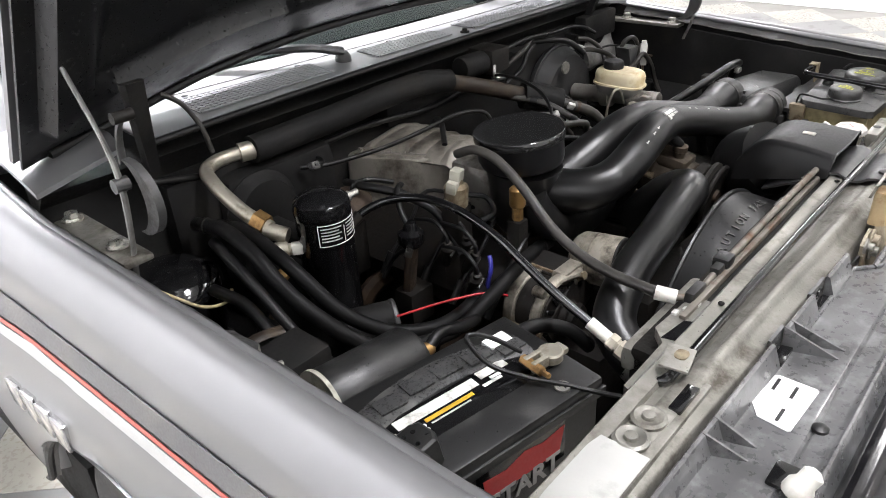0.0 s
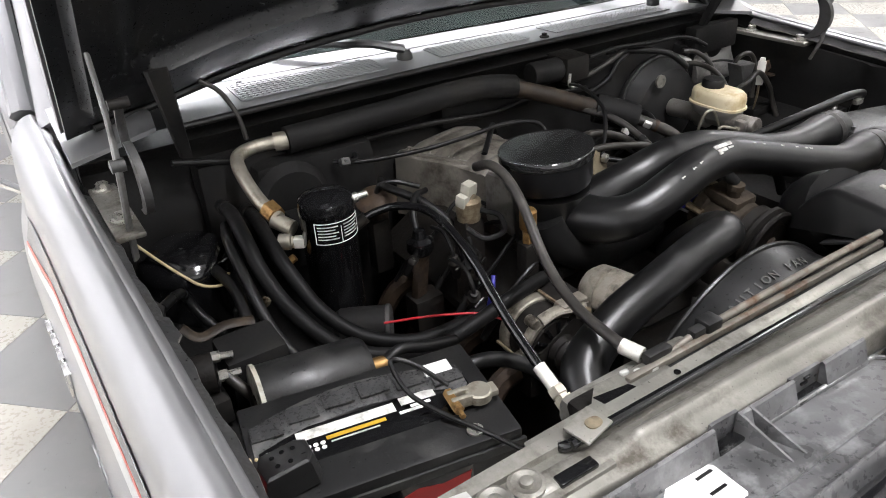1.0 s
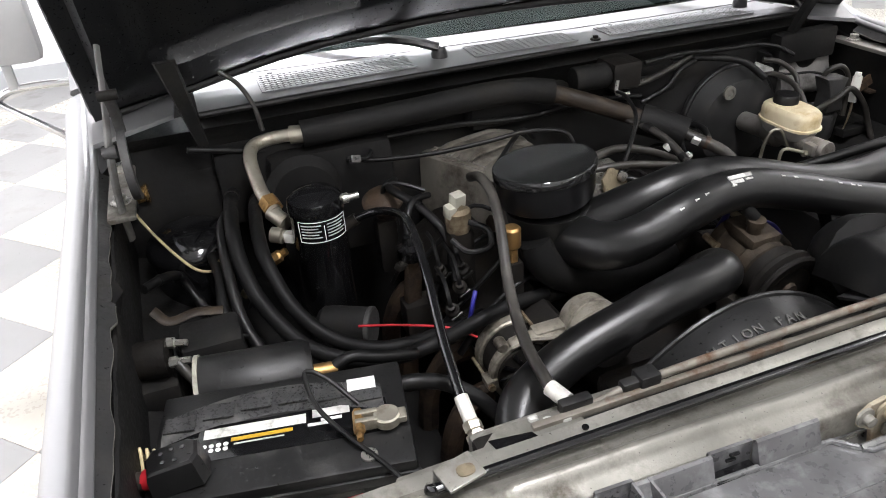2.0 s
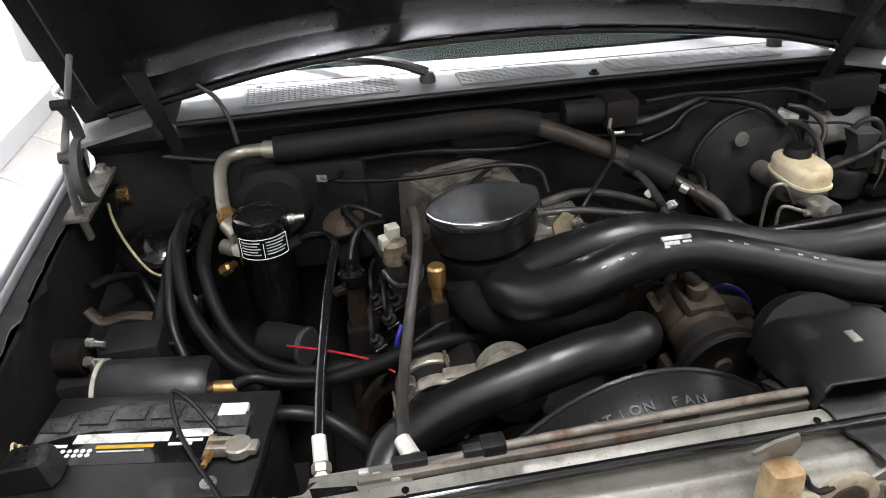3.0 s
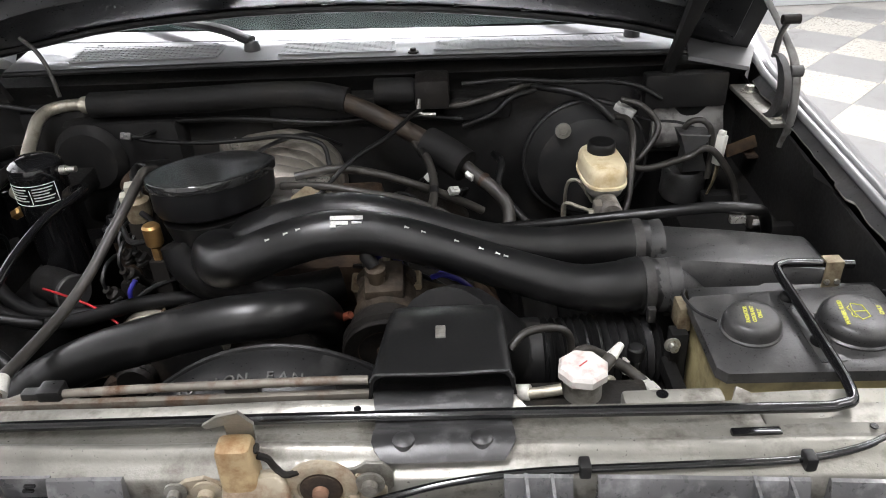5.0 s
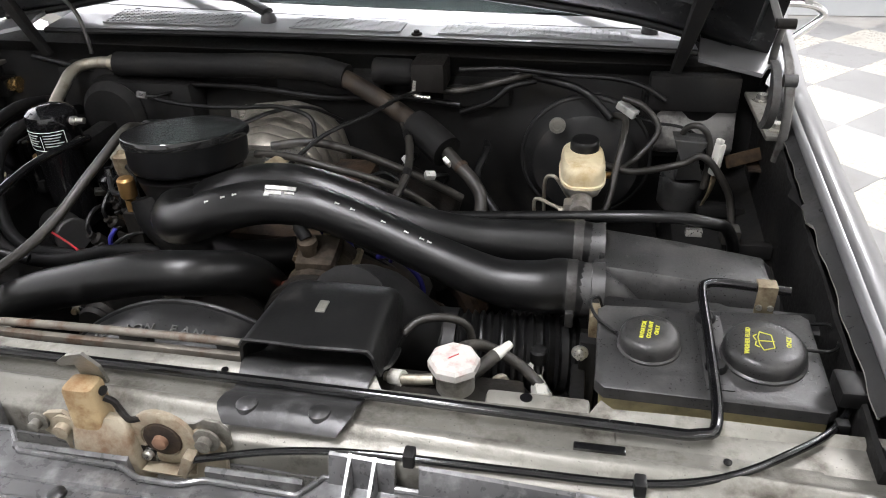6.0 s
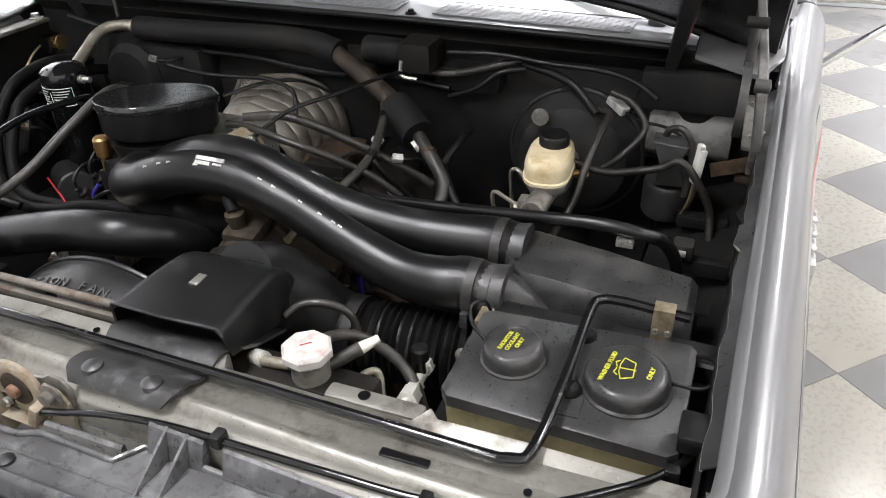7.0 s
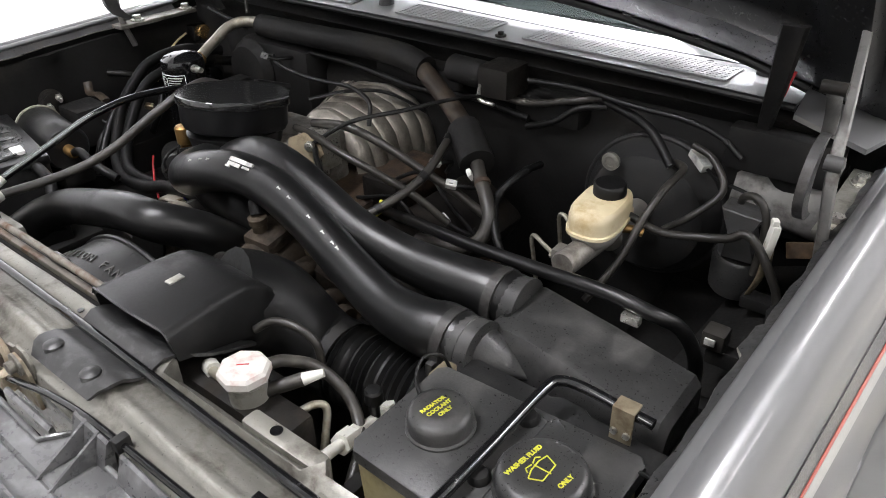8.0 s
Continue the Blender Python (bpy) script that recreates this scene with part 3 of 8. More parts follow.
b = bmesh.new()
section(b, [(0.935, 0.35), (0.925, 0.55), (0.930, 0.80), (0.905, 0.86), (0.905, 0.97), (0.928, 1.0), (0.928, 1.06), (0.900, 1.09), (0.960, 1.10), (0.99, 0.35)], -0.80, 0.89, 24,
        lambda x, y, z: (x, y + 0.012 * math.sin(x * 9) * (z < 1.05), z - 0.010 * (x - CX)))
firewall = part("firewall", b, M["bay"], truck, "grimy black firewall behind the engine")
for x0, x1, z0, z1 in ((-0.62, -0.30, 0.90, 1.05), (-0.10, 0.14, 0.99, 1.05), (0.26, 0.40, 0.99, 1.04), (0.66, 0.84, 0.90, 1.03)):
    part("panel", made(bx, x0, x1, 0.878, 0.94, z0, z1, 0.012), M["bay"], firewall)


def cowl_at(x, v):
    """v from 0 at the front lip to 1 at the glass."""
    a = (x - CX)
    y = 0.893 + v * (0.215 + 0.14 * a * a)
    z = lip_z(x) + 0.004 + (0.0026 - 0.0175 * a) * min(v / 0.57, 1.0) + max(0.0, v - 0.575) * 0.085
    return (x, y, z)


b = bmesh.new()
sheet(b, lambda u, v: cowl_at(-0.625 + 1.375 * u, v * 0.57), 40, 12, 0.004)
cowl = part("cowl_panel", b, M["silver"], truck, "silver cowl panel with air vents below the windscreen", angle=50)
b = bmesh.new()
sheet(b, lambda u, v: cowl_at(-0.64 + 1.41 * u, 0.585 + v * 0.14), 40, 4, 0.004)
part("screen_rail", b, M["silver"], truck, "bright silver rail below the windscreen", angle=50)
b = bmesh.new()
sheet(b, lambda u, v: V(*cowl_at(-0.64 + 1.41 * u, 0.55 + v * 0.06)) - V(0, 0, 0.006), 30, 2, 0.003)
part("seam", b, M["bay"], cowl)
b = bmesh.new()
tube(b, [V(*cowl_at(-0.625 + 1.375 * i / 20, 0.0)) + V(0, -0.003, -0.006) for i in range(21)], 0.006, 8, 1)
part("cowl_seal", b, M["rubber"], cowl)


def vent(x0, x1, v0, v1):
    nx, nv = int((x1 - x0) / 0.0115), 8
    b = bmesh.new()
    sheet(b, lambda u, v: V(*cowl_at(x0 + (x1 - x0) * u, v0 + (v1 - v0) * v)) + V(0, 0, 0.0012), 12, 4, 0.001)
    back = part("vent", b, M["levergrey"], cowl, "perforated cowl air vent")
    b = bmesh.new()
    for i in range(nx + 1):
        x = x0 + (x1 - x0) * i / nx
        p, q = V(*cowl_at(x, v0)), V(*cowl_at(x, v1))
        m = axis(p + V(0, 0, 0.002), q + V(0, 0, 0.002))
        ln = (q - p).length
        vs = bmesh.ops.create_cube(b, size=1, matrix=m @ Matrix.Translation((0, 0, ln / 2)) @ Matrix.Diagonal((0.0074, 0.0024, ln, 1)))["verts"]
    for j in range(nv + 1):
        v = v0 + (v1 - v0) * j / nv
        pts = [V(*cowl_at(x0 + (x1 - x0) * i / 8, v)) + V(0, 0, 0.0025) for i in range(9)]
        for p, q in zip(pts, pts[1:]):
            bmesh.ops.create_cube(b, size=1, matrix=axis(p, q) @ Matrix.Translation((0, 0, (q - p).length / 2)) @ Matrix.Diagonal((0.0056, 0.0024, (q - p).length, 1)))
    g = part("grille", b, M["silver"], back, smooth=False)
    g["kind"] = "stuff"


for x0, x1 in ((-0.500, -0.198), (-0.066, 0.165), (0.250, 0.628)):
    vent(x0, x1, 0.12, 0.44)
for hx in (-0.473, -0.220, 0.041, 0.300, 0.570):
    p = V(*cowl_at(hx, 0.50))
    part("clip_hole", made(lathe, [(0.0, 0.0), (0.006, 0.0), (0.006, 0.0012), (0.0, 0.0012)], Matrix.Translation(p), 14), M["bay"], cowl)
p = V(*cowl_at(0.205, 0.08))
part("cowl_screw", made(lathe, [(0.011, -0.001), (0.011, 0.003), (0.006, 0.004), (0.006, 0.009), (0.0, 0.010)], Matrix.Translation(p), 12), M["iron"], cowl)
# bright end pieces of the cowl beside the hinges
for pts in (((-0.810, 0.885, 1.110), (-0.668, 0.885, 1.138), (-0.662, 0.93, 1.150), (-0.668, 1.06, 1.165), (-0.812, 1.06, 1.158), (-0.812, 0.93, 1.128)),
            ((0.752, 0.880, 1.106), (0.862, 0.846, 1.090), (0.896, 0.92, 1.106), (0.896, 1.06, 1.14), (0.768, 1.06, 1.16), (0.755, 0.92, 1.135))):
    b = bmesh.new()
    loft(b, [[V(*q) for q in pts], [V(*q) - V(0, 0, 0.008) for q in pts]])
    part("cowl_end", b, M["silver"], truck, "bright silver end piece of the cowl", angle=20)


def wiper(px, py, pz, ex, ey, ez):
    w = part("wiper", made(lathe, [(0.017, -0.02), (0.017, 0.006), (0.013, 0.016), (0.0, 0.02)], pose(px, py, pz, -8, 0, 0), 20), M["plastic"], truck, "black windscreen wiper arm")
    b = bmesh.new()
    d = V(ex - px, ey - py, ez - pz)
    tube(b, [V(px, py, pz + 0.018), V(px, py, pz + 0.024) + d * 0.3, V(ex, ey, ez)], [0.016, 0.015, 0.008], 8, 4, 0.6)
    part("arm", b, M["plastic"], w)


wiper(-0.132, 0.962, 1.137, -0.42, 1.10, 1.185)
wiper(0.668, 1.015, 1.122, 0.40, 1.12, 1.165)

# cab
b = bmesh.new()
sheet(b, lambda u, v: (-0.72 + 1.52 * u + (u - 0.5) * -0.16 * v, 1.053 + 0.06 * (u * 2 - 1) ** 2 + 0.62 * v, 1.150 - 0.020 * (u * 2 - 1) - 0.008 * (u * 2 - 1) ** 2 + 0.52 * v), 12, 8, 0.005)
wind = part("windscreen", b, M["glass"], truck, "raked laminated glass windscreen")
wind.visible_shadow = False
for s in (-1, 1):
    e = CX + s * 0.80
    b = bmesh.new()
    tube(b, [(e + s * 0.02, 1.10, 1.10), (e - s * 0.005, 1.24, 1.26), (e - s * 0.085, 1.78, 1.70)], [0.055, 0.05, 0.045], 12, 4)
    part("pillar", b, M["silver"], truck, "silver windscreen pillar")
    b = bmesh.new()
    o = CX + s * 0.915
    prism(b, [(1.155, 0.42), (2.35, 0.42), (2.35, 1.10), (1.20, 1.10)], 0, 0.05, Matrix(((0, 0, s, o - s * 0.05), (1, 0, 0, 0), (0, 1, 0, 0), (0, 0, 0, 1))), 0.02)
    door = part("door", b, M["silver"], truck, "silver cab door")
    b = bmesh.new()
    tube(b, [(o - s * 0.03, 1.22, 1.11), (o - s * 0.11, 1.75, 1.68), (o - s * 0.11, 2.30, 1.70), (o - s * 0.03, 2.33, 1.11)], 0.025, 8, 1)
    part("window_frame", b, M["silver"], door)
    b = bmesh.new()
    sheet(b, lambda u, v: (o - s * (0.035 + 0.08 * v), 1.24 + 0.5 * v + (1.06 - 0.5 * v) * u, 1.11 + 0.57 * v), 4, 4, 0.004)
    part("side_glass", b, M["glass"], door)
    b = bmesh.new()
    tube(b, [(o, 1.74, 0.755), (o + s * 0.13, 1.75, 0.87), (o + s * 0.235, 1.76, 0.955), (o + s * 0.245, 1.76, 0.985), (o + s * 0.18, 1.76, 1.005), (o, 1.755, 1.0)], 0.011, 10, 5)
    arm = part("mirror_arm", b, M["chrome"], door, "bright tubular mirror bracket")
    b = bmesh.new()
    bx(b, o + s * 0.20 - 0.10, o + s * 0.20 + 0.10, 1.72, 1.80, 1.07, 1.33, 0.03)
    bx(b, o + s * 0.20 - 0.012, o + s * 0.20 + 0.012, 1.75, 1.77, 1.0, 1.08, 0.003)
    part("mirror_head", b, M["lightstripe"], arm, "pale rectangular door mirror housing")
    b = bmesh.new()
    bx(b, o - s * 0.004 - 0.02, o - s * 0.004 + 0.02, 1.70, 1.80, 0.74, 0.77, 0.006)
    part("mirror_foot", b, M["chrome"], arm)
b = bmesh.new()
bx(b, CX - 0.72, CX + 0.72, 1.72, 2.38, 1.68, 1.73, 0.03)
part("roof", b, M["silver"], truck, "silver cab roof")
part("cab_back", made(bx, CX - 0.86, CX + 0.86, 2.36, 2.42, 0.45, 1.69, 0.02), M["plastic"], truck, "dark cab back wall")
part("dashboard", made(bx, CX - 0.84, CX + 0.84, 1.16, 1.40, 0.75, 1.12, 0.04), M["plastic"], truck, "dark dashboard behind the glass")
b = bmesh.new()
bx(b, CX - 0.93, CX + 0.93, 2.44, 4.9, 0.55, 1.10, 0.05)
part("cargo_bed", b, M["silver"], truck, "silver cargo bed behind the cab")
for s in (-1, 1):
    part("chassis_rail", made(bx, CX + s * 0.42 - 0.04, CX + s * 0.42 + 0.04, 0.0, 4.8, 0.42, 0.56, 0.008), M["bay"], truck, "black chassis rail")
for y in (WHEEL_Y, 3.6):
    part("axle", made(bx, CX - 0.82, CX + 0.82, y - 0.04, y + 0.04, 0.33, 0.41, 0.01), M["bay"], truck, "black axle beam")
for s in (-1, 1):
    part("inner_sill", made(bx, CX + s * 0.86 - 0.03, CX + s * 0.86 + 0.03, 1.06, 2.4, 0.24, 0.47, 0.01), M["bay"], truck, "black inner sill below the door")
    part("wheel_house", made(bx, CX + s * 0.62 - 0.06, CX + s * 0.62 + 0.06, 0.18, 1.12, 0.42, 0.74, 0.02), M["bay"], truck, "black wheel house")
part("splash_shield", made(bx, CX - 0.70, CX + 0.70, 0.02, 0.95, 0.395, 0.415, 0.004), M["bay"], truck, "black splash shield under the engine")

# ---- hood, propped open on its hinges ----
HE, HN = V(0, -0.575, 0.818), V(0, 0.818, 0.575)


def hood_at(u, v, off=0.0):
    """u across (-1 to 1), v metres up from the rear edge, off metres outwards."""
    x = CX - 0.002 + 0.846 * u
    crown = 0.105 * (1 - u * u) - 0.035 * max(0, abs(u) - 0.9) * 10 * 0.1
    corner = float(np.interp(u, (-1, -0.78, -0.65, -0.5, -0.2, 0.2, 0.7, 0.85, 1), (-0.045, -0.046, -0.026, -0.016, -0.007, 0.0, -0.004, -0.016, -0.035)))
    return V(x, 0.917, 1.146 - 0.028 * u) + HE * (v + corner) + HN * (crown + off)


b = bmesh.new()
sheet(b, lambda u, v: hood_at(u * 2 - 1, v * 1.28, 0.012), 28, 14, 0.008)
hood = part("hood", b, M["silver"], truck, "open silver hood with a black underside", angle=60)
b = bmesh.new()


def inner(u, v):
    uu, vv = u * 2 - 1, v * 1.27
    edge = min(1 - abs(uu), vv * 1.2, (1.27 - vv) * 1.2)
    d = 0.0 if edge < 0.05 else (0.028 if edge < 0.14 else 0.006)
    if 0.03 < edge < 0.15 and edge == vv * 1.2:
        d = 0.008 + 0.028 * (edge - 0.03) / 0.12      # the rear band leans back towards the cowl
    elif edge >= 0.14:
        for c in (-0.42, 0.42):
            if abs(uu - c - 0.22 * (vv - 0.5) * (1 if c > 0 else -1)) < 0.055:
                d = 0.03
        if 0.52 < vv < 0.60 or 0.93 < vv < 1.0:
            d = 0.022
    return hood_at(uu * 0.995, vv, -0.001 - d)


sheet(b, lambda u, v: inner(u, 1 - v), 110, 84, 0.004)
under = part("inner_panel", b, M["hood"], hood, "black ribbed hood underside", angle=70)
for k in range(9):
    u = -0.64 + 0.16 * k
    b = bmesh.new()
    c = hood_at(u, 0.028, -0.0115)
    m = Matrix(((1, 0, 0, c.x), (0, HN.y, HE.y, c.y), (0, HN.z, HE.z, c.z), (0, 0, 0, 1)))
    bx(b, -0.020, 0.020, -0.0015, 0.0015, -0.0045, 0.0045, 0.0015, m)
    part("slot", b, M["gloss"], under)
b = bmesh.new()
tube(b, [hood_at(-0.94 + 1.88 * i / 16, 0.006, -0.008) for i in range(17)], 0.008, 8, 1)
part("rear_seal", b, M["rubber"], hood)


def hinge(side):
    xi = -0.776 if side < 0 else 0.869
    h = part("hinge_plate", made(bx, xi - 0.022, xi + 0.022, 0.675, 0.895, 1.030, 1.040, 0.004, pose(0, 0, 0.018 if side < 0 else 0)), M["support"], truck, "dusty steel hood hinge plate")
    dz = 0.018 if side < 0 else 0.0
    for y in (0.704, 0.845) if side > 0 else (0.735, 0.875):
        b = bmesh.new()
        lathe(b, [(0.017, 0.0), (0.017, 0.003), (0.010, 0.004), (0.010, 0.013), (0.0, 0.014)], Matrix.Translation((xi, y, 1.040 + dz)), 6)
        lathe(b, [(0.016, 0.0), (0.016, 0.0025), (0.0, 0.0026)], Matrix.Translation((xi, y, 1.040 + dz)), 18)
        part("bolt", b, M["steel"], h)
    # wound flat spring and lever
    xs = xi - side * 0.034
    cy, cz = (0.659, 1.125) if side > 0 else (0.690, 1.143)
    b = bmesh.new()
    arc = [(cy + 0.022 - 0.055 * math.cos(radians(a)), cz - 0.012 + 0.055 * math.sin(radians(a)), 0.008 + 0.007 * math.cos(radians(a))) for a in range(-78, 79, 12)]
    loft(b, [[V(xs + dx, y + dy * w, z) for dx, dy in ((-0.006, -1), (0.006, -1), (0.006, 1), (-0.006, 1))] for y, z, w in arc])
    part("spring", b, M["strap"], h, "curved flat counterbalance spring", angle=25)
    b = bmesh.new()
    pts = [(xs, cy + 0.028, cz + 0.035), (xs, cy + 0.022, cz + 0.065), (xs, cy + 0.008, cz + 0.090), (xs, cy - 0.008, cz + 0.105)]
    tube(b, pts, 0.010, 8, 2, 0.45)
    part("spring_arm", b, M["strap"], h)
    part("pin", made(lathe, [(0.008, -0.014), (0.008, 0.014), (0.0, 0.015)], axis((xs, cy - 0.008, cz + 0.105), (xs + 1, cy - 0.008, cz + 0.105)), 16), M["iron"], h)
    b = bmesh.new()
    xa = xi - side * 0.012
    py, pz = (0.644, 1.145) if side > 0 else (0.692, 1.159)
    end = hood_at(side * 0.93, 0.21, -0.012)
    tube(b, [(xi - side * 0.002, py + 0.02, 1.0), (xi - side * 0.004, py - 0.002, pz - 0.08), (xa, py, pz), (xa - side * 0.008, py * 0.7 + end.y * 0.3, pz * 0.62 + end.z * 0.38), end], [0.0075, 0.0075, 0.008, 0.0062, 0.0062], 8, 4, 0.5)
    part("lever", b, M["levergrey"], h, "dull steel hinge strap")
    part("rivet", made(lathe, [(0.010, -0.010), (0.010, 0.010), (0.0, 0.012)], axis((xa, py, pz), (xa + side, py, pz)), 14), M["strap"], h)
    # dark stay from the hood corner down to the cowl
    a, c = V(CX + side * 0.700, 0.815, 1.25), V(CX + side * 0.672, 0.884, 1.075)
    b = bmesh.new()
    loft(b, [[a.lerp(c, k) + V(dx * w, dy, 0) for dx, dy in ((-1, 0.006), (-1, -0.004), (-0.8, -0.010), (0.8, -0.010), (1, -0.004), (1, 0.006))] for k, w in ((0.0, 0.018), (0.5, 0.014), (0.8, 0.012), (1.0, 0.010))])
    part("stay", b, M["bay"], h)


for s in (-1, 1):
    hinge(s)

# ---- radiator support ----
b = bmesh.new()
PROF = [(-0.047, 0.850), (-0.047, 0.960), (-0.044, 0.9635), (-0.030, 0.9665), (-0.025, 0.972), (-0.020, 0.978), (-0.013, 0.980), (-0.006, 0.976), (0.0, 0.973), (0.012, 0.973), (0.018, 0.969), (0.040, 0.969), (0.046, 0.978), (0.066, 0.980), (0.070, 0.974), (0.070, 0.93), (0.062, 0.93), (0.060, 0.960), (-0.040, 0.955), (-0.042, 0.850)]


def beam_y(x, y):
    """The beam's front runs slightly askew, nearest the grille on the driver's side."""
    return y + (0.018 - 0.033 * x) * min(1.0, max(0.0, (0.05 - y) / 0.06))


section(b, PROF, -0.79, 0.885, 134, lambda x, y, z: (x, beam_y(x, min(y, 0.044 - (0.07 - y) * 0.05) if 0.345 < x < 0.585 else (min(y, 0.054 - (0.07 - y) * 0.05) if x > 0.585 else y)), (min(z, 0.9735) if x < -0.42 and y < 0.01 else z) + 0.0012 * math.sin(x * 21)))
support = part("radiator_support", b, M["support"], truck, "dusty grey steel radiator support beam", angle=62)
for x0, x1, y1 in ((-0.80, -0.46, 0.066), (0.60, 0.885, 0.052)):
    part("end_plate", made(bx, x0, x1, 0.0, y1, 0.955, 0.972, 0.004), M["support"], support)
part("side_post", made(bx, -0.82, -0.76, -0.03, 0.06, 0.45, 0.955, 0.006), M["bay"], support)
part("side_post", made(bx, 0.855, 0.91, -0.03, 0.06, 0.45, 0.955, 0.006), M["bay"], support)
for x, y, w, d in ((-0.505, 0.014, 0.050, 0.0075), (0.016, 0.004, 0.050, 0.005), (0.584, 0.001, 0.052, 0.005)):
    part("slot", made(bx, x - w / 2, x + w / 2, y - d, y + d, 0.970, 0.9772, 0.002), M["gloss"], support)
for x, y in ((0.706, 0.001), (-0.31, 0.055), (0.16, 0.05)):
    part("hole", made(lathe, [(0.0, 0.0), (0.0042, 0.0), (0.0042, 0.0015), (0.0, 0.0015)], Matrix.Translation((x, y, 0.976 if y < 0.02 else 0.9795)), 14), M["gloss"], support)
for x, y in ((-0.557, 0.030), (-0.596, 0.030)):
    b = bmesh.new()
    lathe(b, [(0.020, 0.0), (0.020, 0.004), (0.016, 0.006), (0.008, 0.004), (0.007, 0.008), (0.0, 0.009)], Matrix.Translation((x, y, 0.9735)), 22)
    part("button", b, M["support"], support)
plab = part("plate_label", made(bx, -0.735, -0.612, 0.000, 0.060, 0.9775, 0.9785, 0.0003), M["oldlabel"], support, "worn silvery white sticker")
part("label_mark", made(bx, -0.731, -0.719, 0.004, 0.014, 0.9784, 0.9789, 0), M["plastic"], plab)
# rear rail of the support with its brackets
part("rear_rail", made(bx, -0.36, 0.175, 0.080, 0.090, 0.962, 0.976, 0.003), M["railpaint"], support)
part("rear_rail", made(bx, -0.33, 0.17, 0.068, 0.080, 0.960, 0.968, 0.002), M["bay"], support)

# plate at the battery end with its opening and a rusty tab over the rod
plate = part("corner_plate", made(prism, [(-0.545, 0.030), (-0.300, 0.030), (-0.300, 0.098), (-0.395, 0.104), (-0.420, 0.082), (-0.520, 0.080)], 0.955, 0.9705), M["support"], support, angle=20)
part("opening", made(prism, [(-0.412, 0.088), (-0.362, 0.081), (-0.352, 0.053), (-0.406, 0.062)], 0.965, 0.9715), M["gloss"], plate, "dark square opening")
part("tab", made(bx, -0.022, 0.022, -0.017, 0.017, -0.002, 0.002, 0.0015, pose(-0.462, 0.044, 0.9905, 3, -2, 12)), M["support"], support)
part("rust_patch", made(prism, oval(0.010, 0.008, 14, -0.456, 0.042, 2.6), 0.9905, 0.9935), M["zinc"], support)
for x, y, w in ((-0.352, 0.098, 0.006), (-0.338, 0.090, 0.005), (-0.318, 0.083, 0.006)):
    part("foam_crumb", made(bx, x - w, x + w, y - 0.004, y + 0.004, 0.967, 0.9745, 0.003), M["greylabel"], support, "torn grey foam crumb")

# prop rod lying along the support
b = bmesh.new()
tube(b, [(-0.496, 0.052, 0.972), (-0.488, 0.042, 0.980), (-0.44, 0.039, 0.983), (0.0, 0.037, 0.983), (0.30, 0.032, 0.984), (0.62, 0.024, 0.985), (0.680, 0.025, 0.986), (0.700, 0.045, 0.988), (0.706, 0.16, 0.991), (0.708, 0.262, 0.995), (0.716, 0.283, 0.996), (0.740, 0.289, 0.995), (0.79, 0.288, 0.992), (0.818, 0.287, 0.991)], 0.0062, 12, 5)
part("prop_rod", b, M["gloss"], truck, "black hood prop rod lying stowed")

# radiator below the support
b = bmesh.new()
bx(b, -0.42, 0.50, 0.075, 0.125, 0.50, 0.945, 0.008)
part("radiator", b, M["iron"], truck, "dark radiator core behind its support")
b = bmesh.new()
loft(b, [[V(0.345, y, z), V(0.40, y, z + 0.002), V(0.50, y, z), V(0.578, y, z + 0.003), V(0.578, y, z - 0.012), V(0.345, y, z - 0.012)] for y, z in ((0.040, 0.966), (0.052, 0.964), (0.064, 0.950), (0.072, 0.915), (0.080, 0.905))])
part("tank_top", b, M["support"], truck, "dusty pale grey top of the radiator tank", angle=30)
part("radiator_tank", made(bx, 0.47, 0.575, 0.048, 0.075, 0.88, 0.955, 0.008), M["support"], truck, "dusty grey radiator end tank", angle=30)
part("radiator_tank", made(bx, -0.42, -0.20, 0.070, 0.14, 0.90, 0.940, 0.012), M["support"], truck, "dusty grey radiator end tank", angle=30)

# ---- grille opening panel in front of the support ----
def lip_y(x):
    """The panel's upper lip runs askew beside the support."""
    return -0.034 - 0.028 * x


def header_at(x, v):
    y = -0.032 - 0.26 * v + (lip_y(x) + 0.024) * max(0.0, 1 - v / 0.2)
    z = float(np.interp(v, (0.0, 0.05, 0.26, 0.272, 0.28, 0.288, 0.36, 0.375, 0.385, 0.405, 0.42, 0.44, 0.60, 1.0), (0.944, 0.943, 0.945, 0.9446, 0.9405, 0.9446, 0.946, 0.948, 0.954, 0.954, 0.944, 0.930, 0.905, 0.880))) - 0.02 * (x - CX) ** 2
    dip = float(np.interp(x, (-0.06, -0.03, 0.095, 0.118, 0.165, 0.188, 0.290, 0.310), (0.0, 0.72, 0.72, 1.0, 1.0, 0.72, 0.72, 0.0)))
    return (x, y - 0.040 * dip * max(0.0, 1 - v / 0.26), z)


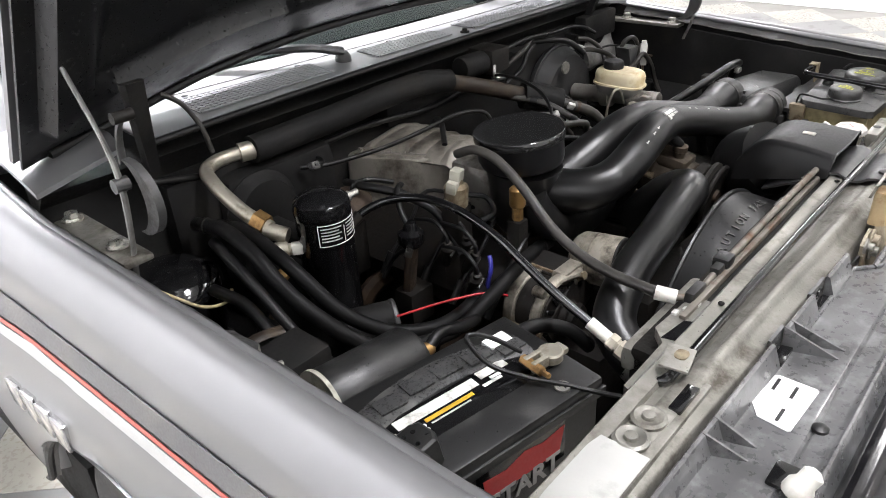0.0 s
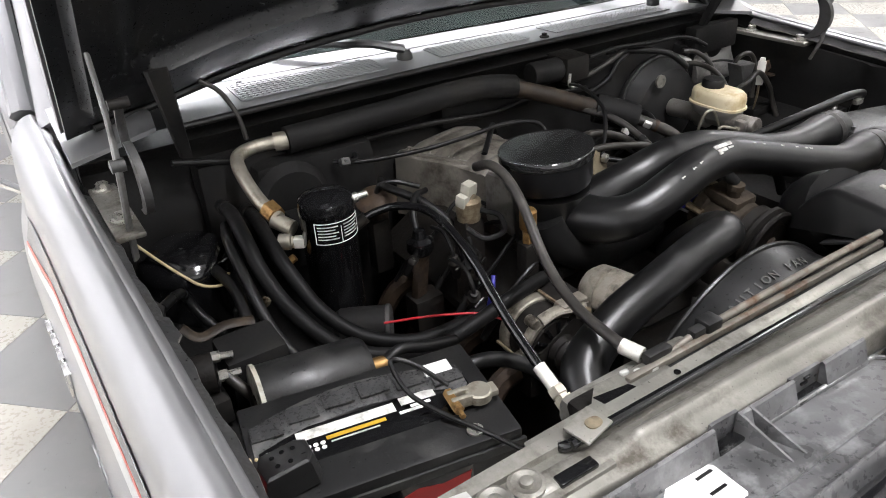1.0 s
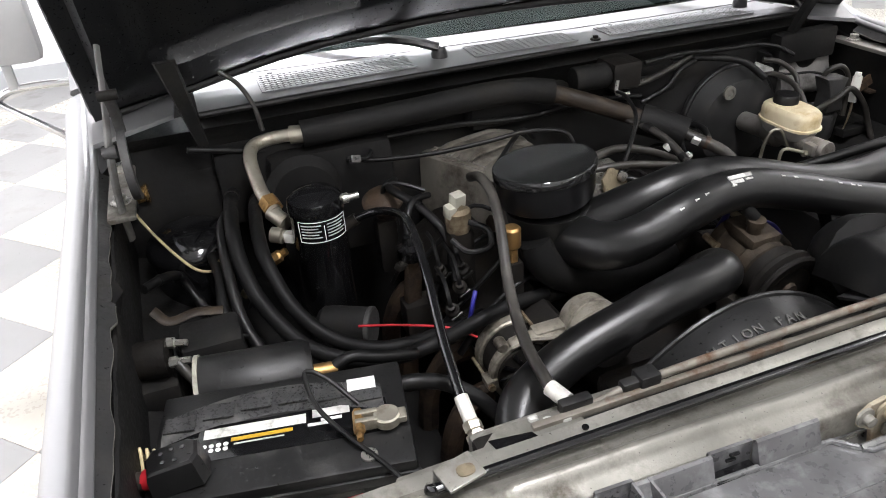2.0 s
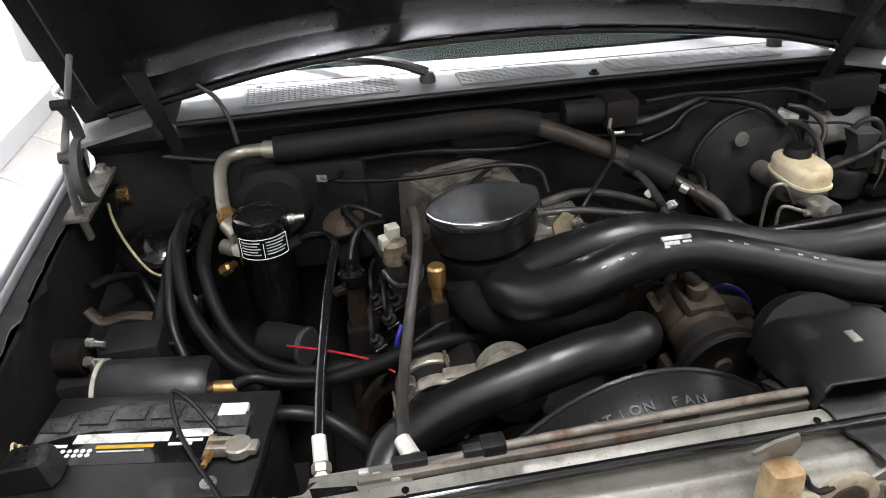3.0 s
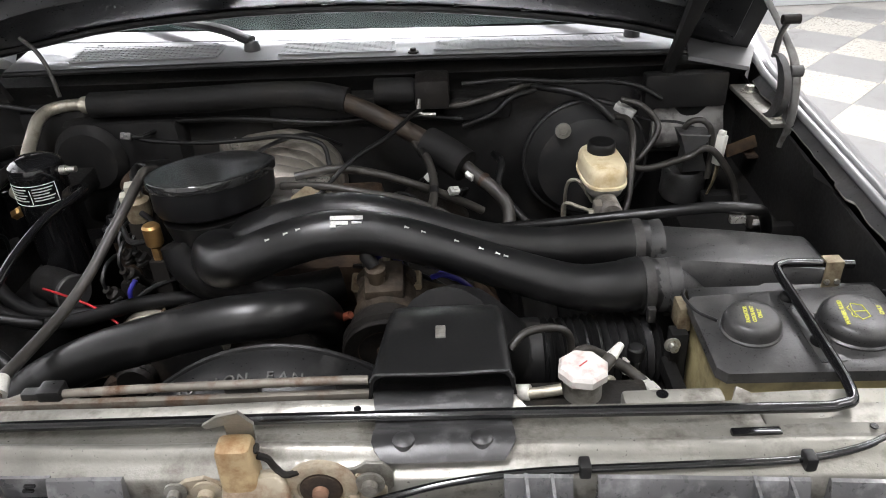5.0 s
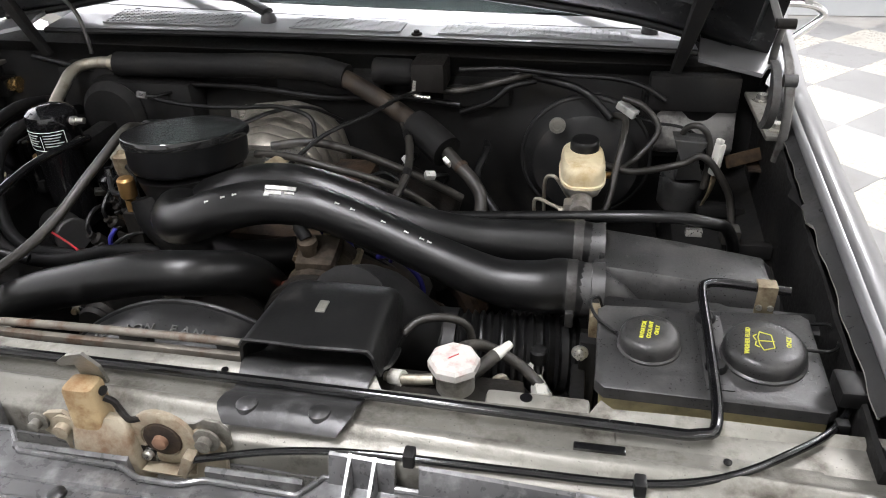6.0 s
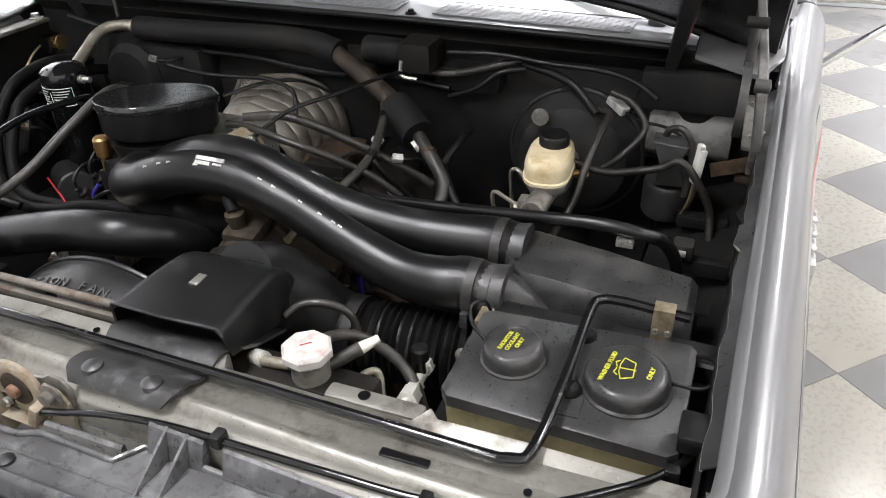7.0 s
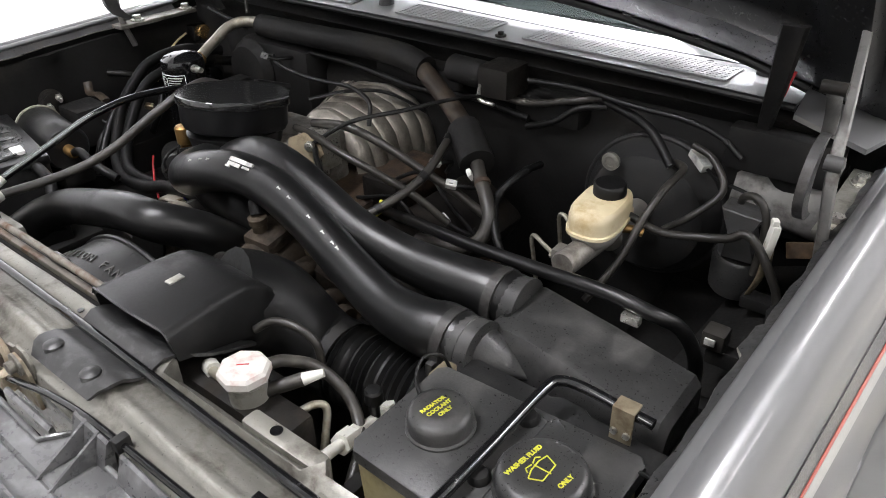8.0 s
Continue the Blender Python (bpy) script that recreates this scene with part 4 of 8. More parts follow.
b = bmesh.new()
sheet(b, lambda u, v: header_at(0.86 - 1.64 * u, v), 120, 90, 0.004)
header = part("grille_panel", b, M["header"], truck, "scuffed black plastic grille opening panel")
shell_ = [(-0.148, 0.86), (-0.148, 0.936), (-0.153, 0.944), (-0.163, 0.948), (-0.176, 0.945), (-0.190, 0.934), (-0.200, 0.915), (-0.204, 0.86)]
part("grille_shell", made(section, shell_, -0.78, 0.86, 40, lambda x, y, z: (x, y, z - 0.02 * (x - CX) ** 2)), M["shell"], header, "glossy black upper edge of the grille")
part("front_edge", made(section, [(-0.30, 0.80), (-0.292, 0.905), (-0.285, 0.908), (-0.27, 0.90), (-0.27, 0.80)], -0.78, 0.86, 20, lambda x, y, z: (x, y, z - 0.05 * (x - CX) ** 2)), M["header"], header)
part("back_web", made(section, [(0.001, 0.84), (0.001, 0.926), (0.004, 0.926), (0.004, 0.84)], -0.77, 0.85, 12, lambda x, y, z: (x, lip_y(x) + y, z)), M["header"], header)
b = bmesh.new()
tube(b, [V(*header_at(-0.30 + 1.10 * i / 110, 0.015)) + V(0, 0, 0.002) for i in range(111)], 0.0034, 8, 1)
part("edge_bead", b, M["header"], header)
for x, lean in ((-0.530, 0.016), (-0.500, 0.010), (-0.302, 0.014), (-0.284, 0.018), (0.338, 0.003), (0.364, 0.003), (0.565, 0.003), (0.600, 0.003)):
    b = bmesh.new()
    y0, zt = lip_y(x), 0.978 - 0.04 * (x - CX) ** 2
    top, low, tip = V(x, y0, zt), V(x, y0, 0.930), V(x + lean, y0 - (0.068 if x > -0.4 else 0.048), 0.9435 - 0.02 * (x - CX) ** 2)
    d = V(0.0035, 0, 0)
    loft(b, [[low - d * 1.5, tip - d * 0.4, top - d * 0.5], [low + d * 1.5, tip + d * 0.4, top + d * 0.5]])
    part("rib", b, M["header"], header, "triangular moulded rib", smooth=False)
for x0, x1 in ((-0.78, -0.343), (-0.300, -0.210), (-0.155, -0.075), (0.316, 0.385), (0.41, 0.62), (0.64, 0.86)):
    part("top_lip", made(section, [(-0.002, 0.925), (0.002, 0.974), (-0.0005, 0.977), (-0.004, 0.975), (-0.016, 0.942), (-0.017, 0.925)], x0, x1, 8, lambda x, y, z: (x, lip_y(x) + y, z - 0.04 * (x - CX) ** 2)), M["header"], header)
for x0, x1 in ((-0.343, -0.300), (-0.210, -0.155)):
    part("recess", made(section, [(0.002, 0.925), (0.002, 0.972), (0.006, 0.972), (0.006, 0.925)], x0, x1, 2, lambda x, y, z: (x, lip_y(x) + y, z)), M["header"], header, "wall of the notch in the lip")
for x0, x1 in ((-0.040, 0.098), (0.186, 0.292)):
    part("bay_lip", made(section, [(-0.062, 0.925), (-0.062, 0.949), (-0.065, 0.951), (-0.069, 0.948), (-0.070, 0.925)], x0, x1, 6), M["header"], header)
def on_header(x, y, lift):
    return V(x, y, header_at(x, (-0.032 - y) / 0.26)[2] + lift)


b = bmesh.new()
edge = [(-0.446, -0.086), (-0.364, -0.090), (-0.361, -0.087), (-0.359, -0.043), (-0.363, -0.039), (-0.424, -0.035), (-0.443, -0.048), (-0.449, -0.083)]
loft(b, [[on_header(x, y, k) for x, y in edge] for k in (0.0004, 0.0014)])
stick = part("info_sticker", b, M["paper"], header, "white emission sticker with dark bars")
for x, y in ((-0.378, -0.046), (-0.382, -0.068), (-0.428, -0.068)):
    c = on_header(x, y, 0.0016)
    part("print_bar", made(bx, -0.012, 0.012, -0.002, 0.002, 0, 0.0007, 0, Matrix.Translation(c) @ Euler((radians(-7), 0, 0)).to_matrix().to_4x4()), M["plastic"], stick)
for x0, x1 in ((-0.343, -0.302), (-0.209, -0.157)):
    yl = lip_y(x0)
    part("notch", made(bx, x0, x1, yl - 0.015, yl - 0.001, 0.922, 0.9468, 0.0015), M["gloss"], header, "dark opening in the panel's upper lip")
for x, z in ((-0.178, 0.962), (-0.182, 0.955)):
    part("recess_slot", made(bx, x - 0.006, x + 0.006, lip_y(x) - 0.001, lip_y(x) + 0.003, z - 0.0018, z + 0.0018, 0.001), M["gloss"], header)
for x, v in ((-0.425, 0.30), (0.187, 0.335), (0.05, 0.335), (0.52, 0.33)):
    part("push_pin", made(lathe, [(0.009, 0), (0.009, 0.004), (0.005, 0.006), (0.0, 0.006)], Matrix.Translation(header_at(x, v)), 16), M["plastic"], header)

b = bmesh.new()
bx(b, -0.535, -0.497, -0.122, -0.090, 0.938, 0.9435, 0.002)
part("adjuster_opening", b, M["gloss"], header, "dark square opening")
b = bmesh.new()
lathe(b, [(0.0, 0.0), (0.013, 0.0), (0.015, 0.004), (0.015, 0.014), (0.011, 0.020), (0.011, 0.032), (0.006, 0.036), (0.0, 0.036)], axis((-0.540, -0.118, 0.944), (-0.520, -0.135, 0.98)), 10)
part("adjuster", b, M["white"], header, "white plastic headlamp adjuster")

# hood latch
latch = thing("hood_latch", (0.07, -0.04, 0.92), "cream-coloured rusty hood latch bolted to the support", "latch")
FACE = Matrix(((1, 0, 0, 0.0), (0, 0, -1, -0.0375), (0, 1, 0, 0.0), (0, 0, 0, 1)))       # local z looks forward
b = bmesh.new()
prism(b, [(0.010, 0.900), (0.195, 0.900), (0.197, 0.955), (0.185, 0.972), (0.168, 0.976), (0.152, 0.966), (0.140, 0.968), (0.128, 0.980), (0.108, 0.974), (0.098, 0.962), (0.060, 0.962), (0.030, 0.968), (0.012, 0.980), (-0.008, 0.976), (-0.022, 0.965), (-0.020, 0.948), (0.002, 0.935)], 0, 0.005, FACE, 0.002)
part("back_plate", b, M["latchpaint"], latch, angle=25)
b = bmesh.new()
rings = []
for z, x0, x1, y0 in ((0.900, 0.030, 0.108, -0.060), (0.930, 0.031, 0.106, -0.064), (0.946, 0.032, 0.104, -0.066), (0.962, 0.033, 0.102, -0.063), (0.976, 0.034, 0.100, -0.058), (0.984, 0.036, 0.096, -0.054), (0.988, 0.040, 0.090, -0.051)):
    rings.append([V((x0 + x1) / 2 + x, -0.040 + (y0 + 0.040) / 2 + y, z) for x, y in oval((x1 - x0) / 2, (-0.040 - y0) / 2, 28, 0, 0, 7.0)])
loft(b, rings)
part("case", b, M["latchpaint"], latch, angle=40)
part("shelf", made(prism, [(0.095, 0.0), (0.160, 0.0), (0.166, 0.014), (0.150, 0.020), (0.095, 0.018)], 0.0, 0.004, Matrix(((1, 0, 0, 0.0), (0, -1, -0.3, -0.042), (0, 0.12, 1, 0.922), (0, 0, 0, 1)))), M["latchpaint"], latch, smooth=False)
part("pocket", made(bx, 0.099, 0.120, -0.049, -0.0425, 0.928, 0.952, 0.002), M["gloss"], latch, "dark slot beside the pivot")
part("pin", made(lathe, [(0.006, 0), (0.006, 0.006), (0.004, 0.008), (0, 0.008)], axis((0.111, -0.048, 0.941), (0.111, -1, 1.1)), 12), M["steel"], latch)
b = bmesh.new()
lathe(b, [(0.037, 0.004), (0.037, 0.009), (0.034, 0.011), (0.024, 0.011), (0.0235, 0.009), (0.0, 0.009)], FACE @ Matrix.Translation((0.131, 0.964, 0)), 32)
boss = part("pivot_boss", b, M["latchpaint"], latch)
part("pivot_disc", made(lathe, [(0.022, 0.0092), (0.021, 0.0115), (0.010, 0.0125), (0.0, 0.0125)], FACE @ Matrix.Translation((0.131, 0.964, 0)), 28), M["rust"], boss, "rusty brown disc")
part("rivet", made(lathe, [(0.0085, 0.0125), (0.008, 0.018), (0.004, 0.020), (0.0, 0.020)], FACE @ Matrix.Translation((0.131, 0.964, 0)), 18), M["copper"], boss, "worn copper-coloured rivet")
b = bmesh.new()
prism(b, [(0.150, 0.944), (0.196, 0.944), (0.204, 0.955), (0.204, 0.976), (0.195, 0.988), (0.178, 0.990), (0.166, 0.982), (0.150, 0.980)], 0.0, 0.0035, FACE @ Matrix.Translation((0, 0, -0.003)), 0.001)
part("side_plate", b, M["support"], latch, "dusty grey side plate")
part("cable_stop", made(bx, -0.006, 0.006, -0.012, 0.012, -0.016, 0.018, 0.003, pose(0.157, -0.050, 0.938, 0, 24, 0)), M["latchpaint"], latch)
b = bmesh.new()
prism(b, oval(0.019, 0.015, 24, 0.053, 0.0, 5.0), 0.975, 1.030, Matrix.Translation((0, -0.043, 0)), 0.006, 0.95)
lever = part("striker_lever", b, M["lever"], latch, "rusty ochre safety lever", angle=40)
part("lever_hole", made(lathe, [(0.0, 0), (0.0055, 0), (0.0055, 0.001), (0.0, 0.001)], axis((0.0724, -0.040, 1.018), (1.0, -0.3, 1.1)), 14), M["gloss"], lever)
b = bmesh.new()
prism(b, [(-0.014, 0), (0.014, 0), (0.018, 0.03), (0.008, 0.052), (-0.014, 0.045), (-0.032, 0.030), (-0.030, 0.024), (-0.010, 0.030)], 0, 0.004, Matrix(((1, 0, 0, 0.055), (0, -0.3, -1, -0.022), (0, 1, 0, 1.015), (0, 0, 0, 1))))
part("hook", b, M["support"], latch, smooth=False)
for x, z, r, mm in ((0.014, 0.962, 0.016, "latchpaint"), (-0.018, 0.965, 0.012, "support"), (0.181, 0.968, 0.015, "support"), (0.030, 0.935, 0.015, "support")):
    b = bmesh.new()
    lathe(b, [(r, 0), (r, 0.003), (r * 0.55, 0.004), (r * 0.55, 0.012), (0.0, 0.013)], axis((x, -0.0435 if r < 0.02 else -0.0435, z), (x, -1, z)), 18)
    part("bolt", b, M[mm], latch)
b = bmesh.new()
tube(b, [(0.073, -0.042, 1.010), (0.082, -0.041, 1.004), (0.088, -0.042, 0.992), (0.098, -0.046, 0.986), (0.112, -0.046, 0.990)], 0.0036, 8, 5)
part("spring", b, M["iron"], latch)

# ---- engine ----
engine = thing("engine", (0.0, 0.62, 0.55), "grimy V8 engine with a ribbed cast aluminium intake plenum", "engine")
b = bmesh.new()
bx(b, -0.24, 0.24, 0.26, 0.86, 0.415, 0.74, 0.03)
bx(b, -0.13, 0.13, 0.30, 0.84, 0.70, 0.80, 0.03)
part("block", b, M["iron"], engine, "grimy dark engine block")
for s in (-1, 1):
    m = pose(0.01 + s * 0.215, 0.60, 0.80, 0, s * 32, 0)
    part("valve_cover", made(bx, -0.075, 0.075, -0.26, 0.26, -0.05, 0.045, 0.022, m), M["iron"], engine, "grimy black valve cover")
    b = bmesh.new()
    for k in range(4):
        y = 0.40 + 0.12 * k
        tube(b, [(s * 0.25, y, 0.74), (s * 0.31, y, 0.73), (s * 0.345, y + 0.01, 0.66), (s * 0.35, y + 0.03, 0.55)], 0.02, 8, 4)
    part("exhaust_manifold", b, M["rust"], engine, "rusty exhaust manifold")
part("front_cover", made(bx, -0.16, 0.17, 0.22, 0.28, 0.50, 0.83, 0.02), M["iron"], engine)
part("lower_intake", made(bx, -0.14, 0.13, 0.50, 0.84, 0.79, 0.885, 0.02), M["rust"], engine)

# upper plenum: box with a lettered top plate and curved runners down the far side
b = bmesh.new()
prism(b, [(-0.222, 0.885), (-0.128, 0.705), (-0.115, 0.696), (-0.02, 0.690), (-0.005, 0.905), (-0.205, 0.915)], 0.830, 0.968, None, 0.012, 0.97)
plenum = part("plenum", b, M["plenum"], engine, "ribbed dirty aluminium intake plenum", angle=30)
PA, PB = V(-0.206, 0.874, 0.967), V(-0.118, 0.712, 0.967)
BAND = Matrix((((PB - PA).normalized()).to_tuple(), (V(0, 0, 1).cross((PB - PA).normalized())).to_tuple(), (0, 0, 1))).transposed().to_4x4()
BAND.translation = (PA + PB) / 2 + V(0.014, 0.008, 0)
part("name_plate", made(bx, -0.096, 0.096, -0.014, 0.014, -0.002, 0.004, 0.002, BAND), M["plenum"], plenum)
for y0 in (-0.0125, 0.0105):
    part("plate_rim", made(bx, -0.094, 0.094, y0, y0 + 0.002, 0.003, 0.007, 0.0008, BAND), M["alu"], plenum)
for k in range(11):
    x = -0.082 + 0.0158 * k
    if k == 5:
        continue
    b = bmesh.new()
    bx(b, x - 0.001, x + 0.001, -0.007, 0.007, 0.003, 0.007, 0.0006, BAND, 1)
    bx(b, x - 0.005, x + 0.004, 0.005 - 0.012 * (k % 2), 0.007 - 0.012 * (k % 2), 0.003, 0.007, 0.0006, BAND, 1)
    part("letter_bar", b, M["alu"], plenum)


def runner_at(u, v):
    """The ribbed dome over the runners: u along the engine, v from the name plate over the top and down the far side."""
    y = 0.668 + 0.232 * u
    left = -0.128 - 0.36 * (y - 0.70)
    x = float(np.interp(v, (0, 0.15, 0.35, 0.55, 0.72, 0.86, 1.0), (left, left * 0.72 - 0.015, -0.065, -0.012, 0.022, 0.034, 0.028)))
    z = float(np.interp(v, (0, 0.15, 0.35, 0.55, 0.72, 0.86, 1.0), (0.958, 0.976, 0.984, 0.968, 0.930, 0.880, 0.820)))
    rib = 0.010 * abs(math.sin(math.pi * (6 * u + 0.02))) ** 0.55 * min(1.0, 0.18 + v * 1.6) - 0.003
    a = min(v / 0.75, 1.0) * math.pi / 2
    return (x + rib * math.sin(a), y + 0.012 * v, z + rib * math.cos(a) - 0.016 * max(0.0, abs(u - 0.5) - 0.38) / 0.12)


b = bmesh.new()
sheet(b, runner_at, 84, 26, 0.006)
part("runner_dome", b, M["plenum"], plenum, "scalloped dome of six curved intake runners", angle=75)
part("plenum_strap", made(tube, [(-0.12, 0.70, 1.0), (-0.06, 0.76, 1.012), (-0.01, 0.82, 1.0), (0.04, 0.88, 0.95)], 0.006, 8, 5, 0.6), M["rubber"], plenum)
part("throttle_body", made(bx, -0.15, 0.02, 0.54, 0.665, 0.875, 0.985, 0.015), M["alu"], engine)
part("throttle_bracket", made(bx, 0.00, 0.06, 0.56, 0.61, 0.94, 1.005, 0.004), M["steel"], engine, "bright throttle bracket")
b = bmesh.new()
prism(b, [(-0.03, 0), (0.022, 0.0), (0.03, 0.045), (-0.01, 0.07), (-0.032, 0.05)], 0, 0.004, pose(0.035, 0.585, 0.93, 90, 0, -20))
part("cam_plate", b, M["steel"], engine, smooth=False)

# air inlet duct: lidded hub with two long tubes to the air cleaner
inlet = thing("intake_duct", (0.1, 0.42, 0.95), "black twin-tube air intake duct with a lidded oval hub", "air duct")
LID = pose(-0.1145, 0.5175, 1.070, -6.4, 0, 0)


def lid_radius(a):
    """The lid's egg outline: longest towards the throttle, with a drawn-out tip."""
    return 0.0923 + 0.0098 * math.cos(2 * (a - radians(45))) + 0.0055 * math.cos(a - radians(135)) + 0.008 * math.exp(-((a - radians(28)) / 0.2) ** 2)


egg = [(lid_radius(a) * math.cos(a), lid_radius(a) * math.sin(a)) for a in (2 * math.pi * (k / 64) - math.pi for k in range(64))]
b = bmesh.new()
loft(b, [[LID @ V(x * k, y * k, z) for x, y in egg] for k, z in ((0.80, -0.066), (0.90, -0.060), (0.945, -0.050), (0.955, -0.018), (0.965, -0.008), (0.5, -0.008))])
hub = part("hub", b, M["wall_black"], inlet, "black oval hub wall", angle=30)
b = bmesh.new()
loft(b, [[LID @ V(x * k, y * k, z) for x, y in egg] for k, z in ((0.96, -0.0145), (0.995, -0.014), (1.0, -0.012), (1.0, -0.004), (0.995, -0.001), (0.985, 0.0), (0.97, -0.0002)) + tuple((k, -0.0002 - 0.0012 * (1 - k * k)) for k in (0.93, 0.85, 0.7, 0.55, 0.4, 0.25, 0.1))])
part("lid", b, M["lid"], hub, "satin black egg-shaped lid", angle=25)
b = bmesh.new()
loft(b, [[V(-0.113 + x * k, 0.508 + y * k, z) for x, y in egg] for k, z in ((0.86, 1.005), (0.78, 0.97), (0.74, 0.90), (0.6, 0.88))])
part("hub_neck", b, M["duct"], hub)
FD = [(0.562, 0.318, 0.945), (0.531, 0.318, 0.950), (0.503, 0.312, 0.950), (0.441, 0.314, 0.953), (0.353, 0.331, 0.974), (0.261, 0.351, 1.000), (0.169, 0.362, 1.024), (0.094, 0.358, 1.031), (0.028, 0.353, 1.018), (-0.028, 0.358, 0.994), (-0.066, 0.372, 0.978), (-0.092, 0.405, 0.966), (-0.105, 0.46, 0.955)]
DUCT_R = [0.0400, 0.0395, 0.0375, 0.0330, 0.0310, 0.0310, 0.0320, 0.0330, 0.0340, 0.0350, 0.0370, 0.0400, 0.0440]
b = bmesh.new()
tube(b, FD, DUCT_R, 24, 6)
front_tube = part("front_tube", b, M["duct"], inlet, "satin black duct tube with a worn paper tag")
RD = [(0.575, 0.418, 0.952), (0.538, 0.412, 0.960), (0.478, 0.404, 0.964), (0.402, 0.396, 0.971), (0.310, 0.393, 0.988), (0.226, 0.403, 1.012), (0.148, 0.413, 1.029), (0.085, 0.423, 1.028), (0.030, 0.432, 1.012), (-0.020, 0.450, 0.985), (-0.07, 0.47, 0.955)]
part("rear_tube", made(tube, RD, [0.040, 0.0395, 0.0350, 0.0310, 0.0310, 0.0310, 0.0320, 0.0330, 0.0350, 0.0400, 0.0440], 24, 6), M["duct"], inlet, "satin black duct tube")
part("lower_elbow", made(tube, [(-0.172, 0.452, 0.972), (-0.160, 0.445, 0.938), (-0.128, 0.440, 0.908), (-0.075, 0.440, 0.884), (-0.015, 0.440, 0.871), (0.045, 0.442, 0.878), (0.085, 0.455, 0.880)], [0.026, 0.030, 0.033, 0.033, 0.032, 0.031, 0.030], 20, 6), M["softhose"], inlet, "dull black lower hose under the hub")


def on_duct(x, lean):
    """A pose on the front tube's skin at x; lean turns it from the top towards the front."""
    p = smooth_path(FD, 8)
    i = min(range(1, len(p) - 1), key=lambda k: abs(p[k].x - x) + (9 if p[k].z < 0.94 else 0))
    d = (p[i - 1] - p[i + 1]).normalized()
    side = d.cross(V(0, 0, 1)).normalized()
    n = (side.cross(d) * math.cos(lean) + side * math.sin(lean)).normalized()
    r = float(np.interp(i / (len(p) - 1), np.linspace(0, 1, len(DUCT_R)), DUCT_R))
    m = Matrix((d, n.cross(d), n)).transposed().to_4x4()
    m.translation = p[i] + n * r
    return m


m = on_duct(0.120, radians(33))
for dx, dy, w, h in ((0.0, 0.006, 0.046, 0.0065), (-0.010, -0.002, 0.024, 0.006), (0.014, -0.0015, 0.014, 0.0035), (-0.019, -0.007, 0.008, 0.003)):
    part("paper_tag", made(bx, dx - w / 2, dx + w / 2, dy - h / 2, dy + h / 2, -0.002, 0.0010, 0, m), M["greylabel"], front_tube)
for (y, x, z), r in (((0.317, 0.546, 0.947), 0.0402), ((0.413, 0.552, 0.957), 0.0402)):
    c = part("hose_clamp", made(lathe, [(r, -0.007), (r + 0.002, -0.007), (r + 0.002, 0.007), (r, 0.007)], axis((x, y, z), (x - 1, y, z)), 30), M["clampsteel"], inlet, "steel worm-drive hose clamp")
    b = bmesh.new()
    bx(b, x - 0.006, x + 0.006, y - r - 0.010, y - r + 0.002, z - 0.030, z - 0.006, 0.003)
    part("clamp_screw", b, M["clampsteel"], c)

# air cleaner box
box_ = thing("air_cleaner", (0.70, 0.40, 0.62), "black plastic air cleaner housing with two inlets", "air cleaner")
b = bmesh.new()
rows = []
for x, y0, y1, zt in ((0.568, 0.372, 0.458, 0.940), (0.576, 0.352, 0.462, 0.962), (0.592, 0.350, 0.460, 0.968), (0.64, 0.346, 0.452, 0.967), (0.70, 0.338, 0.443, 0.965), (0.78, 0.329, 0.430, 0.960), (0.812, 0.325, 0.425, 0.958), (0.822, 0.328, 0.420, 0.950)):
    rows.append([V(x, y0 - 0.012, 0.90), V(x, y0 - 0.010, zt - 0.034), V(x, y0 - 0.006, zt - 0.012), V(x, y0 + 0.002, zt - 0.002), V(x, y0 + 0.010, zt), V(x, y1 - 0.010, zt), V(x, y1 - 0.002, zt - 0.003), V(x, y1, zt - 0.012), V(x, y1 + 0.004, 0.90)])
loft(b, rows)
part("cover", b, M["tanklid"], box_, "dusty black air cleaner cover", angle=35)
b = bmesh.new()
loft(b, [[V(0.572 + 0.05 * k, 0.317 + 0.022 * k + 0.0395 * (1 - 0.45 * k) * math.cos(a), 0.947 - 0.018 * k + 0.0395 * (1 - 0.62 * k) * math.sin(a)) for a in (2 * math.pi * i / 24 for i in range(24))] for k in (0.0, 0.35, 0.7, 1.1, 1.5)])
part("inlet_shoulder", b, M["tanklid"], box_)
part("deep_rib", made(bx, 0.582, 0.590, 0.372, 0.392, 0.955, 0.972, 0.002), M["tanklid"], box_)
b = bmesh.new()
bx(b, 0.60, 0.83, 0.305, 0.44, 0.60, 0.895, 0.015)
part("lower_body", b, M["plastic"], box_)
b = bmesh.new()
section(b, [(0.252, 0.925), (0.252, 0.948), (0.256, 0.951), (0.292, 0.951), (0.296, 0.946), (0.296, 0.905), (0.290, 0.905), (0.289, 0.942), (0.259, 0.942), (0.258, 0.925)], 0.572, 0.866, 30, lambda x, y, z: (x, y + 0.010 - 0.055 * (x - 0.57) + (0.006 if 0.70 < x < 0.74 else 0.0), z + 0.03 * (x - 0.57)))
part("rail", b, M["plastic"], box_, "black channel rail in front of the cover", angle=30)
for y, z in ((0.317, 0.947), (0.415, 0.955)):
    part("inlet_pipe", made(lathe, [(0.038, 0), (0.039, 0.03), (0.041, 0.045)], axis((0.545, y, z), (1.5, y + 0.01, z)), 26), M["tanklid"], box_)
b = bmesh.new()
bx(b, 0.777, 0.801, 0.2775, 0.2805, 0.955, 0.998, 0.001)
